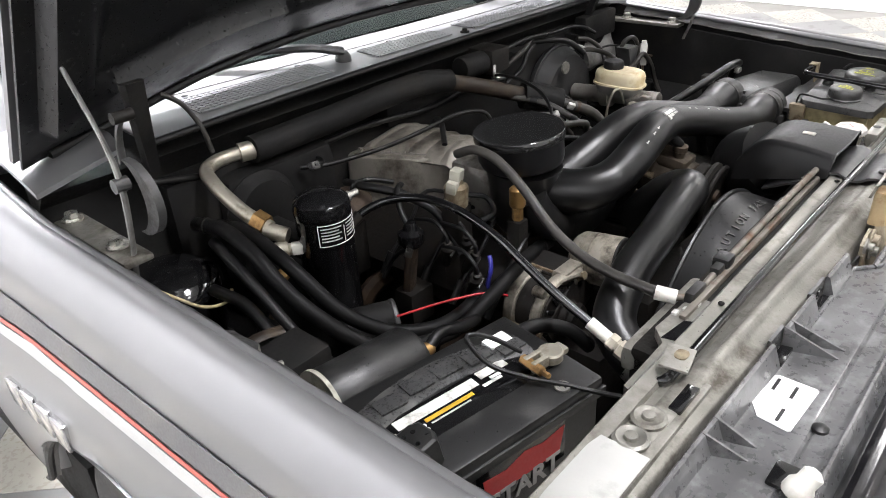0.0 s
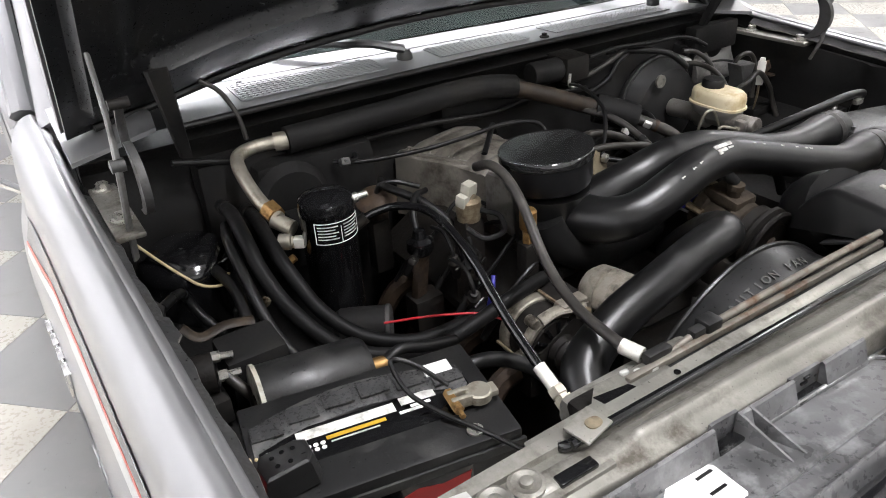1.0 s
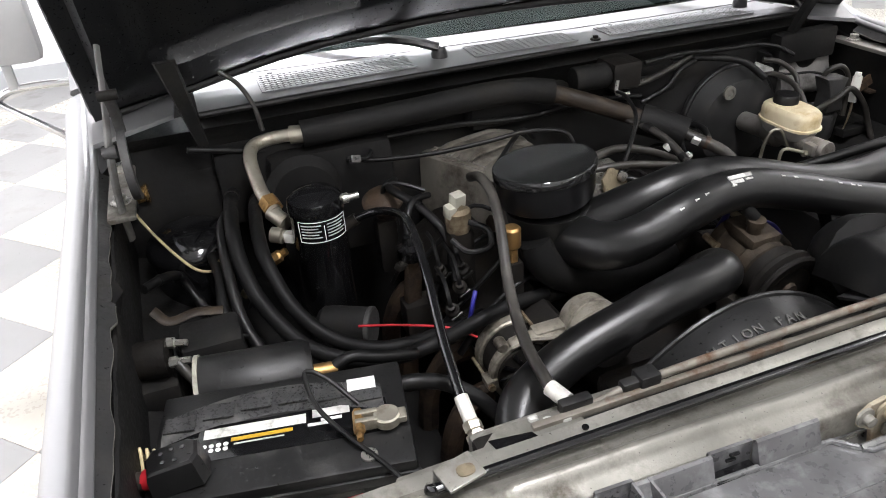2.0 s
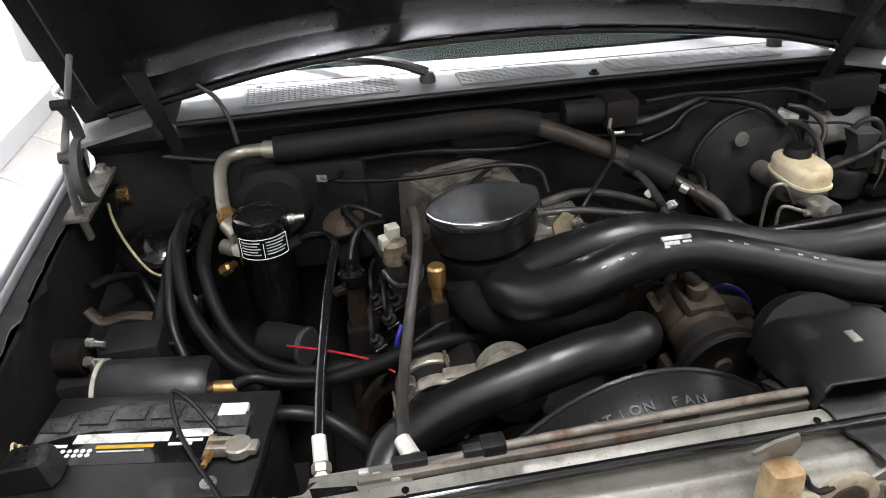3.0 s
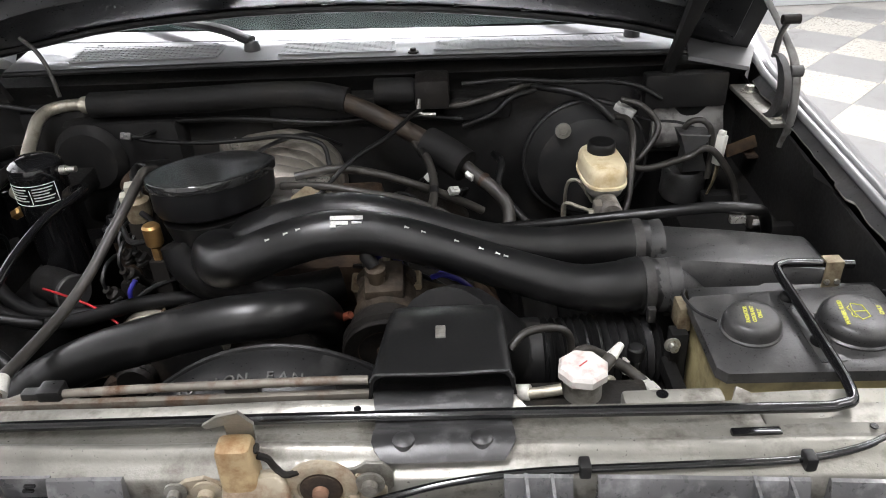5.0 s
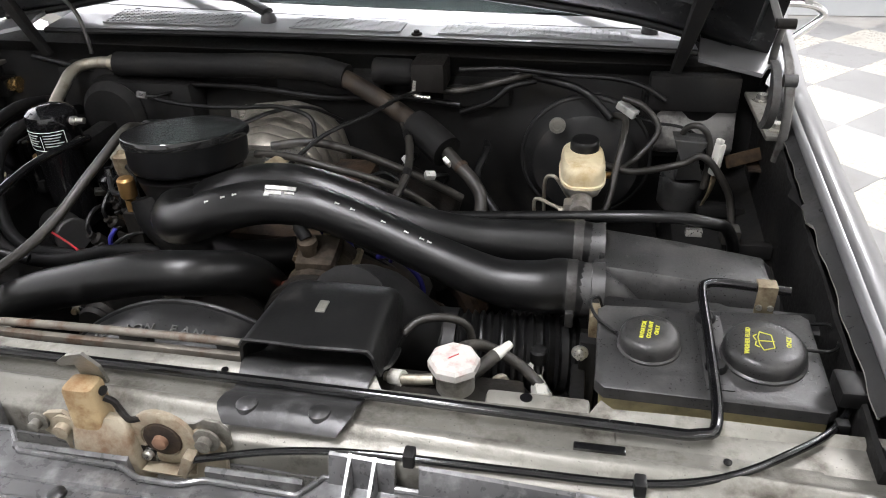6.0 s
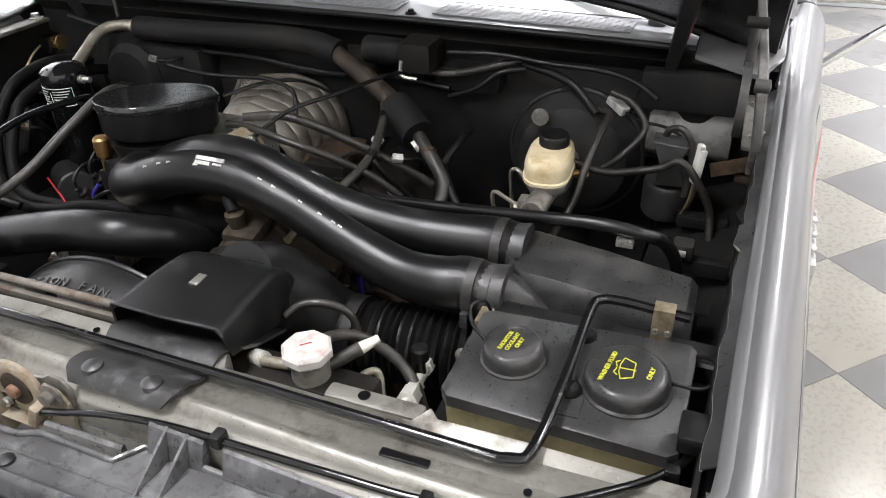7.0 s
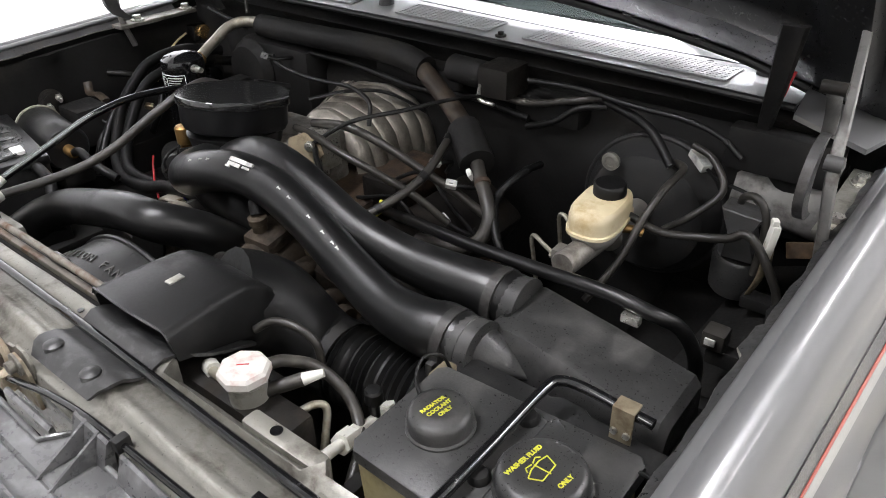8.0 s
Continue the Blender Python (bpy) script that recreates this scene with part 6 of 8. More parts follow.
part("wires", made(tube, [(0.648, 0.858, 0.996), (0.68, 0.835, 0.992), (0.73, 0.815, 0.993), (0.765, 0.79, 0.980), (0.78, 0.77, 0.95)], 0.003, 8, 5), M["rubber"], cn)

# corner panels, hoses and relay in the driver-side corner
part("corner_panel", made(bx, 0.668, 0.835, 0.862, 0.900, 1.004, 1.075, 0.008), M["bay"], truck, "black upper corner panel of the firewall")
b = bmesh.new()
section(b, [(0.905, 0.90), (0.872, 0.918), (0.858, 0.935), (0.862, 0.958), (0.876, 0.985), (0.880, 1.003), (0.905, 1.003)], 0.690, 0.836, 10, lambda x, y, z: (x, y - 0.004 * math.sin((x - 0.69) * 60), z))
part("corner_panel", b, M["cornerpaint"], truck, "dusty light grey lower corner panel", angle=50)

rb = thing("rusty_bracket", (0.84, 0.77, 0.95), "rusty brown bracket in the corner of the bay", "bracket")
part("plate", made(bx, -0.034, 0.030, -0.003, 0.003, -0.012, 0.012, 0.002, pose(0.842, 0.770, 0.957, -18, -14, 12)), M["ochre_rust"], rb)
part("flange", made(bx, 0.850, 0.885, 0.755, 0.80, 0.935, 0.941, 0.002), M["rust"], rb)
cs = thing("cruise_servo", (0.74, 0.78, 0.90), "grey box-shaped cruise control servo with hoses", "servo")
b = bmesh.new()
prism(b, [(-0.032, 0.050), (0.028, 0.046), (0.016, 0.012), (0.030, -0.030), (-0.020, -0.032), (-0.016, 0.008)], -0.02, 0.02, Matrix(((1, 0, 0, 0.744), (0, 0, -1, 0.770), (0, 1, 0, 0.945), (0, 0, 0, 1))), 0.004)
part("side_box", b, M["strap"], cs, angle=30)
part("can", made(lathe, [(0.0, 0), (0.040, 0.0), (0.044, 0.006), (0.044, 0.06), (0.038, 0.068), (0.0, 0.07)], axis((0.745, 0.80, 0.84), (0.745, 0.79, 0.95)), 30), M["tanklid"], cs)
part("loop_hose", made(tube, [(0.728, 0.785, 0.985), (0.735, 0.775, 1.008), (0.755, 0.765, 1.016), (0.772, 0.758, 1.000), (0.778, 0.754, 0.965), (0.776, 0.750, 0.90)], 0.006, 10, 6), M["hosegrey"], cs)
part("foot", made(bx, 0.73, 0.87, 0.80, 0.83, 0.82, 0.845, 0.004), M["bay"], cs)
rl = thing("relay_bracket", (0.78, 0.745, 0.9), "cream plastic relay on a dusty bracket", "relay")
part("bracket", made(tube, [(0.789, 0.748, 0.965), (0.791, 0.745, 0.935), (0.787, 0.742, 0.90), (0.775, 0.740, 0.865)], [0.008, 0.009, 0.007, 0.004], 10, 5, 0.35), M["zinc"], rl)
part("relay", made(bx, -0.006, 0.006, -0.010, 0.010, -0.030, 0.032, 0.004, pose(0.790, 0.744, 0.962, 0, 6, 30)), M["white"], rl)
part("cap", made(bx, -0.008, 0.002, -0.007, 0.007, 0.030, 0.040, 0.003, pose(0.790, 0.744, 0.962, 0, 6, 30)), M["white"], rl)
part("foot", made(bx, 0.770, 0.855, 0.73, 0.76, 0.85, 0.87, 0.004), M["bay"], rl)
gb = thing("junction_block", (0.78, 0.54, 0.9), "small grey junction block with a white tag", "connector")
part("block", made(bx, 0.778, 0.808, 0.535, 0.565, 0.905, 0.932, 0.005), M["hosegrey"], gb)
part("tag", made(bx, 0.784, 0.798, 0.531, 0.5345, 0.915, 0.925, 0.001), M["greylabel"], gb)
part("stem", made(bx, 0.785, 0.862, 0.54, 0.56, 0.88, 0.906, 0.004), M["bay"], gb)

# ---- firewall equipment ----
dry = thing("heater_duct", (-0.15, 0.86, 1.05), "thick black insulated hose along the firewall with a worn end", "hose", "air-conditioning lines")
part("insulation", made(tube, [(-0.452, 0.866, 1.064), (-0.36, 0.862, 1.066), (-0.22, 0.862, 1.068), (-0.10, 0.866, 1.070), (0.0, 0.862, 1.068), (0.07, 0.848, 1.057)], 0.026, 18, 6), M["bay"], dry)
part("worn_hose", made(tube, [(0.05, 0.852, 1.060), (0.10, 0.830, 1.045), (0.155, 0.805, 1.025), (0.205, 0.780, 1.005), (0.24, 0.755, 0.992)], 0.0185, 16, 6), M["brownhose"], dry, "brown worn hose section")
part("sleeve", made(tube, [(0.228, 0.762, 0.995), (0.26, 0.738, 0.985), (0.30, 0.705, 0.968)], 0.032, 20, 4), M["bay"], dry, "black foam sleeve")
part("tag", made(bx, -0.008, 0.008, -0.004, 0.004, -0.008, 0.008, 0.001, pose(0.306, 0.676, 0.961, 30, 20, -40)), M["paper"], dry)
part("end_hose", made(tube, [(0.30, 0.705, 0.968), (0.325, 0.68, 0.955), (0.355, 0.655, 0.938), (0.375, 0.635, 0.912), (0.37, 0.61, 0.88), (0.33, 0.59, 0.865), (0.26, 0.58, 0.86)], 0.0125, 14, 6), M["hosegrey"], dry)
part("red_band", made(lathe, [(0.0135, -0.005), (0.0145, 0), (0.0135, 0.005)], axis((0.332, 0.676, 0.952), (0.36, 0.65, 0.936)), 18), M["rust"], dry)
wm = thing("wiper_motor", (0.16, 0.87, 1.07), "dark cylindrical wiper motor on the firewall", "motor")
part("motor", made(lathe, [(0.0, 0), (0.024, 0), (0.027, 0.004), (0.027, 0.075), (0.022, 0.082), (0, 0.083)], axis((0.125, 0.862, 1.068), (0.25, 0.858, 1.066)), 26), M["bay"], wm)
part("gearbox", made(bx, 0.205, 0.275, 0.83, 0.91, 1.035, 1.095, 0.012), M["iron"], wm)
part("bracket", made(tube, [(0.215, 0.832, 1.060), (0.212, 0.830, 1.035), (0.222, 0.830, 1.028), (0.245, 0.832, 1.026)], 0.004, 8, 4), M["steel"], wm)
hb = thing("heater_box", (-0.5, 0.86, 0.95), "dusty black heater box on the firewall", "heater box")
part("case", made(bx, -0.53, -0.28, 0.84, 0.93, 0.80, 1.035, 0.03), M["bay"], hb)
part("cover", made(lathe, [(0.07, 0), (0.075, 0.01), (0.06, 0.03), (0, 0.034)], axis((-0.47, 0.845, 0.96), (-0.47, 0, 0.98)), 26), M["bay"], hb)
hose("fuel_line", [(-0.38, 0.83, 1.012), (-0.33, 0.80, 1.010), (-0.22, 0.77, 1.012), (-0.12, 0.75, 1.022), (-0.04, 0.74, 1.030), (0.03, 0.72, 1.02), (0.045, 0.70, 0.98)], 0.0045, "rubber", "thin black line looping over the plenum", "cable", "engine wires")
hose("wire_loom", [(-0.02, 0.575, 1.005), (0.05, 0.56, 1.010), (0.12, 0.55, 1.000), (0.19, 0.565, 0.975), (0.25, 0.60, 0.93), (0.29, 0.63, 0.88)], 0.007, "hosegrey", "brown taped loom along the intake runners", "wiring", "engine wires")
hose("wire_loom", [(0.0, 0.60, 1.010), (0.07, 0.615, 1.015), (0.14, 0.63, 0.995), (0.22, 0.65, 0.955), (0.28, 0.675, 0.915), (0.33, 0.69, 0.88)], 0.008, "hosegrey", "brown taped loom over the plenum runners", "wiring", "engine wires")
hose("wire_loom", [(0.02, 0.58, 0.995), (0.08, 0.53, 0.985), (0.13, 0.50, 0.965), (0.17, 0.49, 0.93), (0.19, 0.50, 0.88)], 0.005, "rubber", "black spark plug wire", "wiring", "engine wires")
hose("spark_wire", [(0.235, 0.425, 0.905), (0.255, 0.42, 0.912), (0.281, 0.42, 0.900), (0.300, 0.42, 0.880), (0.309, 0.42, 0.855), (0.305, 0.43, 0.80)], 0.0045, "wireblue", "blue spark plug wire", "wiring", "engine wires")
hose("spark_wire", [(0.148, 0.425, 0.945), (0.160, 0.42, 0.957), (0.175, 0.42, 0.954), (0.184, 0.43, 0.935), (0.186, 0.45, 0.89)], 0.006, "wireblue", "blue spark plug wire", "wiring", "engine wires")
hose("spark_wire", [(0.22, 0.52, 0.80), (0.235, 0.50, 0.85), (0.25, 0.49, 0.87), (0.27, 0.50, 0.85)], 0.004, "wireblue", "blue spark plug wire", "wiring", "engine wires")
hose("spark_wire", [(0.18, 0.40, 0.84), (0.21, 0.38, 0.87), (0.25, 0.385, 0.885), (0.27, 0.40, 0.86), (0.26, 0.42, 0.80)], 0.004, "wireblue", "blue spark plug wire", "wiring", "engine wires")
hose("spark_wire", [(0.17, 0.56, 0.88), (0.20, 0.56, 0.91), (0.205, 0.555, 0.93)], 0.004, "yellow", "short yellow dipstick tag", "wiring", "engine wires")

# ---- air-conditioning side ----
ac = thing("accumulator", (-0.48, 0.65, 0.80), "glossy black air-conditioning accumulator can with a white-lined label", "accumulator")
part("can", made(lathe, [(0.0, -0.235), (0.044, -0.23), (0.0465, -0.22), (0.0465, -0.036), (0.0475, -0.033), (0.0475, -0.022), (0.045, -0.010), (0.035, -0.002), (0.018, 0.002), (0.0, 0.003)], Matrix.Translation((-0.480, 0.648, 1.034)), 40), M["gloss"], ac)
LBL = V(-0.480, 0.648, 0)


def wrap(a0, a1, z0, z1, r, n=14):
    b = bmesh.new()
    sheet(b, lambda u, v: (LBL.x + r * math.sin(radians(a0 + (a1 - a0) * u)), LBL.y - r * math.cos(radians(a0 + (a1 - a0) * u)), z0 + (z1 - z0) * v), n, 1, 0.0006)
    return b


part("label", wrap(-52, 58, 0.960, 0.997, 0.0472), M["gloss"], ac)
for a0, a1, z0, z1 in ((-52, 58, 0.9595, 0.9607), (-52, 58, 0.9965, 0.9977), (-52, -50.5, 0.9595, 0.9977), (56.5, 58, 0.9595, 0.9977), (2, 3.2, 0.962, 0.990)):
    part("label_line", wrap(a0, a1, z0, z1, 0.0477), M["paper"], ac)
for k in range(5):
    part("print_bar", wrap(-46, -4 - 6 * (k % 2), 0.990 - 0.0055 * k, 0.992 - 0.0055 * k, 0.0477), M["greylabel"], ac)
    part("print_bar", wrap(8, 52 - 5 * (k % 3), 0.990 - 0.0055 * k, 0.992 - 0.0055 * k, 0.0477), M["greylabel"], ac)
part("bracket", made(bx, -0.50, -0.46, 0.69, 0.85, 0.90, 0.94, 0.004), M["bay"], ac)
part("switch", made(lathe, [(0.009, 0), (0.009, 0.012), (0.006, 0.013), (0.006, 0.03)], axis((-0.436, 0.645, 1.008), (-0.2, 0.64, 1.02)), 14), M["steel"], ac, "small bright pressure switch")
ac.location += V(0.002, 0.004, 0.012)
sp = thing("suction_pipe", (-0.52, 0.80, 1.0), "bare aluminium elbow pipe with a brass hex nut", "pipe", "air-conditioning lines")
part("pipe", made(tube, [(-0.450, 0.866, 1.064), (-0.485, 0.880, 1.062), (-0.520, 0.883, 1.059), (-0.546, 0.868, 1.056), (-0.556, 0.838, 1.047), (-0.556, 0.80, 1.027), (-0.552, 0.76, 1.008), (-0.545, 0.735, 0.998), (-0.54, 0.715, 0.990)], 0.0125, 16, 6), M["pipe"], sp)
part("ferrule", made(tube, [(-0.446, 0.866, 1.064), (-0.472, 0.875, 1.063)], 0.0175, 16, 3), M["pipe"], sp)
part("nut", made(lathe, [(0.0185, -0.012), (0.0185, 0.012)], axis((-0.544, 0.733, 0.997), (-0.530, 0.68, 0.975)), 6), M["brass"], sp, smooth=False)
part("block", made(lathe, [(0.014, -0.02), (0.014, 0.02)], axis((-0.537, 0.705, 0.983), (-0.51, 0.66, 0.97)), 14), M["pipe"], sp)
nt = thing("valve_fitting", (-0.53, 0.68, 0.965), "pale valve cap on a brass fitting beside the accumulator", "fitting")
part("body", made(lathe, [(0.014, 0), (0.014, 0.02), (0.010, 0.022), (0.010, 0.032)], axis((-0.555, 0.690, 0.962), (-0.45, 0.62, 0.955)), 16), M["pipe"], nt)
part("cap", made(bx, -0.009, 0.009, -0.008, 0.008, -0.009, 0.009, 0.002, pose(-0.527, 0.668, 0.962, 0, 0, -35)), M["white"], nt)
part("lower_fitting", made(lathe, [(0.011, -0.012), (0.011, 0.006), (0.007, 0.01), (0.007, 0.02)], axis((-0.555, 0.675, 0.925), (-0.5, 0.66, 0.96)), 6), M["brass"], nt)

pl = thing("pressure_line", (-0.39, 0.3, 0.98), "glossy black pressure hose ending in white fittings", "hose", "air-conditioning lines")
LA = [(-0.432, 0.640, 0.975), (-0.405, 0.632, 0.990), (-0.374, 0.605, 1.004), (-0.358, 0.540, 1.020), (-0.366, 0.455, 1.025), (-0.378, 0.375, 1.011), (-0.388, 0.315, 0.988), (-0.396, 0.262, 0.967), (-0.403, 0.192, 0.942)]
part("hose", made(tube, LA, 0.0070, 14, 6), M["gloss"], pl)
part("ferrule", made(tube, [(-0.440, 0.642, 0.970), (-0.415, 0.636, 0.985)], 0.0105, 12, 2), M["iron"], pl)
D = V(0.002, -0.905, -0.42).normalized()
P0 = V(-0.403, 0.195, 0.9435)
part("collar", made(tube, [P0, P0 + D * 0.034], 0.0092, 16, 2), M["fitting"], pl, "white hose collar")
part("nut", made(lathe, [(0.0112, 0), (0.0122, 0.003), (0.0122, 0.012), (0.0100, 0.013), (0.0100, 0.016), (0.0136, 0.017), (0.0136, 0.030), (0.010, 0.031)], axis(P0 + D * 0.034, P0 + D), 6), M["pipe"], pl, smooth=False)
part("stub", made(tube, [P0 + D * 0.060, P0 + D * 0.10, P0 + D * 0.135], 0.0085, 14, 3), M["fitting"], pl)
gl = thing("discharge_line", (-0.25, 0.3, 0.98), "worn olive-grey hose ending in a white collar", "hose", "air-conditioning lines")
LB = [(-0.228, 0.575, 1.045), (-0.228, 0.535, 1.062), (-0.228, 0.495, 1.058), (-0.234, 0.455, 1.042), (-0.246, 0.412, 1.020), (-0.265, 0.352, 0.985), (-0.281, 0.290, 0.964), (-0.294, 0.225, 0.957), (-0.303, 0.148, 0.958)]
part("hose", made(tube, LB, 0.0082, 14, 6), M["hosegrey"], gl)
part("collar", made(tube, [(-0.3035, 0.150, 0.958), (-0.294, 0.122, 0.955)], 0.0108, 16, 2), M["fitting"], gl, "white hose collar")
part("rail_pipe", made(tube, [(-0.296, 0.126, 0.955), (-0.286, 0.108, 0.957), (-0.265, 0.099, 0.964), (-0.225, 0.095, 0.976), (-0.10, 0.092, 0.984), (0.10, 0.090, 0.988), (0.17, 0.089, 0.988)], 0.0055, 10, 6), M["railpaint"], gl, "rusty grey-brown pipe along the radiator support")
part("rail_clip", made(bx, -0.219, -0.191, 0.084, 0.108, 0.968, 0.990, 0.004), M["plastic"], gl)
# sensor plug, brass fittings
pg = thing("sensor_plug", (-0.25, 0.51, 0.98), "cream plastic sensor plug on a dirty brass body", "sensor")
part("plug", made(bx, -0.011, 0.011, -0.010, 0.010, -0.004, 0.018, 0.003, pose(-0.247, 0.515, 1.016, 8, 0, 15)), M["paleend"], pg)
part("plug_side", made(bx, -0.023, -0.006, -0.010, 0.010, -0.020, 0.002, 0.004, pose(-0.247, 0.515, 1.014, 8, 0, 15)), M["paleend"], pg)
part("body", made(lathe, [(0.020, -0.05), (0.022, -0.034), (0.022, -0.014), (0.014, -0.008), (0.012, 0.0)], Matrix.Translation((-0.247, 0.517, 1.015)), 20), M["zinc"], pg)
part("stem", made(bx, -0.265, -0.225, 0.50, 0.54, 0.80, 0.968, 0.006), M["iron"], pg)
part("tube", made(tube, [(-0.235, 0.50, 0.985), (-0.21, 0.48, 0.975), (-0.215, 0.46, 0.955), (-0.25, 0.465, 0.95), (-0.27, 0.49, 0.965)], 0.005, 8, 6), M["rubber"], pg)
pg.location += V(-0.017, 0.032, 0.002)
bf = thing("brass_fitting", (-0.208, 0.458, 0.93), "brass hose fitting standing on the engine front", "fitting")
part("upper", made(lathe, [(0.013, 0.0), (0.0145, 0.003), (0.0145, 0.032), (0.011, 0.036), (0, 0.037)], Matrix.Translation((-0.208, 0.458, 0.968)), 20), M["brass"], bf)
part("lower", made(lathe, [(0.010, -0.03), (0.010, -0.004), (0.006, -0.002), (0.006, 0.001)], Matrix.Translation((-0.208, 0.458, 0.968)), 6), M["brass"], bf)
part("stem", made(bx, -0.222, -0.194, 0.444, 0.472, 0.78, 0.942, 0.004), M["iron"], bf)
gc = thing("vacuum_capsule", (-0.762, 0.9, 0.99), "gold-plated vacuum capsule on the apron", "capsule")
part("can", made(lathe, [(0.0, 0), (0.017, 0), (0.019, 0.002), (0.019, 0.005), (0.016, 0.006), (0.016, 0.036), (0.014, 0.040), (0, 0.041)], axis((-0.745, 0.900, 0.995), (-1.0, 0.91, 0.985)), 28), M["bronzecan"], gc)
part("mount", made(bx, -0.80, -0.768, 0.88, 0.93, 0.97, 1.01, 0.004), M["bay"], gc)
hose("bonnet_wire", [(-0.781, 0.865, 0.994), (-0.768, 0.825, 0.984), (-0.745, 0.775, 0.965), (-0.716, 0.730, 0.940), (-0.690, 0.705, 0.920), (-0.662, 0.685, 0.922), (-0.650, 0.680, 0.942)], 0.0026, "wireyellow", "thin pale tan loose wire", "wire")
dm = thing("vacuum_reservoir", (-0.70, 0.84, 0.85), "glossy black domed vacuum reservoir can", "canister")
part("can", made(lathe, [(0.075, -0.12), (0.078, -0.02), (0.082, -0.018), (0.082, -0.008), (0.076, 0.004), (0.055, 0.018), (0.025, 0.025), (0, 0.026)], Matrix.Translation((-0.690, 0.800, 0.935)), 36), M["gloss"], dm)
part("base", made(bx, -0.84, -0.63, 0.74, 0.88, 0.80, 0.83, 0.005), M["bay"], dm)

# heater hoses that sweep across the bay
hh = "heater hoses"
hose("heater_hose", [(-0.60, 0.84, 0.985), (-0.61, 0.74, 1.010), (-0.618, 0.655, 1.000), (-0.617, 0.600, 0.965), (-0.600, 0.545, 0.920), (-0.555, 0.490, 0.865), (-0.490, 0.450, 0.842), (-0.415, 0.430, 0.838), (-0.340, 0.430, 0.848), (-0.265, 0.430, 0.868), (-0.19, 0.44, 0.872), (-0.12, 0.45, 0.86)], 0.0125, "softhose", "thick black heater hose sweeping across the bay", "hose", hh)
hose("heater_hose", [(-0.56, 0.84, 0.965), (-0.572, 0.74, 0.99), (-0.580, 0.655, 0.982), (-0.578, 0.600, 0.960), (-0.556, 0.540, 0.905), (-0.512, 0.490, 0.865), (-0.455, 0.455, 0.850), (-0.40, 0.445, 0.846), (-0.33, 0.46, 0.838), (-0.25, 0.50, 0.82)], 0.0120, "softhose", "thick black heater hose sweeping across the bay", "hose", hh)
hose("wire_loom", [(-0.66, 0.72, 0.93), (-0.655, 0.64, 0.93), (-0.66, 0.56, 0.90), (-0.64, 0.50, 0.85), (-0.62, 0.46, 0.78)], 0.010, "rubber", "black taped loom beside the apron", "wiring")
hose("wire_loom", [(-0.62, 0.76, 0.985), (-0.635, 0.70, 0.985), (-0.64, 0.62, 0.955), (-0.635, 0.54, 0.90), (-0.60, 0.47, 0.83)], 0.009, "rubber", "black taped loom beside the apron", "wiring")
hose("battery_cable", [(-0.47, 0.28, 0.915), (-0.44, 0.275, 0.918), (-0.40, 0.27, 0.905), (-0.36, 0.25, 0.88), (-0.33, 0.235, 0.84)], 0.011, "rubber", "thick black hose beside the battery", "hose")
hose("red_wire", [(-0.46, 0.52, 0.850), (-0.409, 0.488, 0.857), (-0.365, 0.462, 0.859), (-0.325, 0.438, 0.857), (-0.29, 0.42, 0.84)], 0.0022, "wirered", "bright red wire on the valve cover", "wire")
hose("blue_wire", [(-0.285, 0.475, 0.80), (-0.282, 0.47, 0.84), (-0.278, 0.465, 0.872), (-0.268, 0.475, 0.89)], 0.0042, "wireblue", "dark blue wire beside the alternator", "wire")

# alternator
al = thing("alternator", (-0.232, 0.39, 0.74), "tan cast aluminium alternator with two bright end frames", "alternator")
m = axis((-0.234, 0.345, 0.802), (-0.230, 1, 0.806))
part("stator", made(lathe, [(0.0, 0.004), (0.030, 0.002), (0.050, 0.006), (0.054, 0.016), (0.054, 0.088), (0.048, 0.094), (0.0, 0.095)], m, 36), M["iron"], al)
for a0, a1 in ((0.010, 0.030), (0.062, 0.086)):
    part("end_frame", made(lathe, [(0.052, a0), (0.0575, a0), (0.0600, a0 + 0.003), (0.0600, a1 - 0.003), (0.0575, a1), (0.052, a1)], m, 44), M["altcast"], al, "pale cast end frame")
for k in range(12):
    a = radians(30 * k)
    part("vent_slot", made(bx, 0.026, 0.050, -0.0035, 0.0035, 0.0005, 0.005, 0.001, m @ Euler((0, 0, a)).to_matrix().to_4x4()), M["gloss"], al)
for a in (radians(-128), radians(-8), radians(112)):
    mm = m @ Euler((0, 0, a)).to_matrix().to_4x4()
    part("lug", made(bx, 0.050, 0.070, -0.009, 0.009, 0.006, 0.034, 0.004, mm), M["altcast"], al)
    part("through_bolt", made(lathe, [(0.006, -0.002), (0.006, 0.004), (0.003, 0.005), (0.003, 0.080)], mm @ Matrix.Translation((0.064, 0, 0.002)), 6), M["zinc"], al)
part("boss", made(lathe, [(0.0, -0.012), (0.008, -0.012), (0.0095, -0.009), (0.0095, 0.010), (0.0, 0.011)], axis((-0.273, 0.366, 0.858), (-0.268, 0.50, 0.858)), 14), M["altcast"], al)
part("pulley", made(lathe, [(0.0, -0.034), (0.026, -0.034), (0.030, -0.026), (0.024, -0.018), (0.030, -0.010), (0.026, -0.004)], m, 24), M["iron"], al)
part("foot", made(bx, -0.28, -0.18, 0.36, 0.43, 0.70, 0.757, 0.01), M["iron"], al)
b = bmesh.new()
tube(b, [(-0.258, 0.362, 0.856), (-0.232, 0.357, 0.866), (-0.205, 0.352, 0.864), (-0.180, 0.350, 0.862)], [0.013, 0.012, 0.013, 0.015], 10, 4, 0.5)
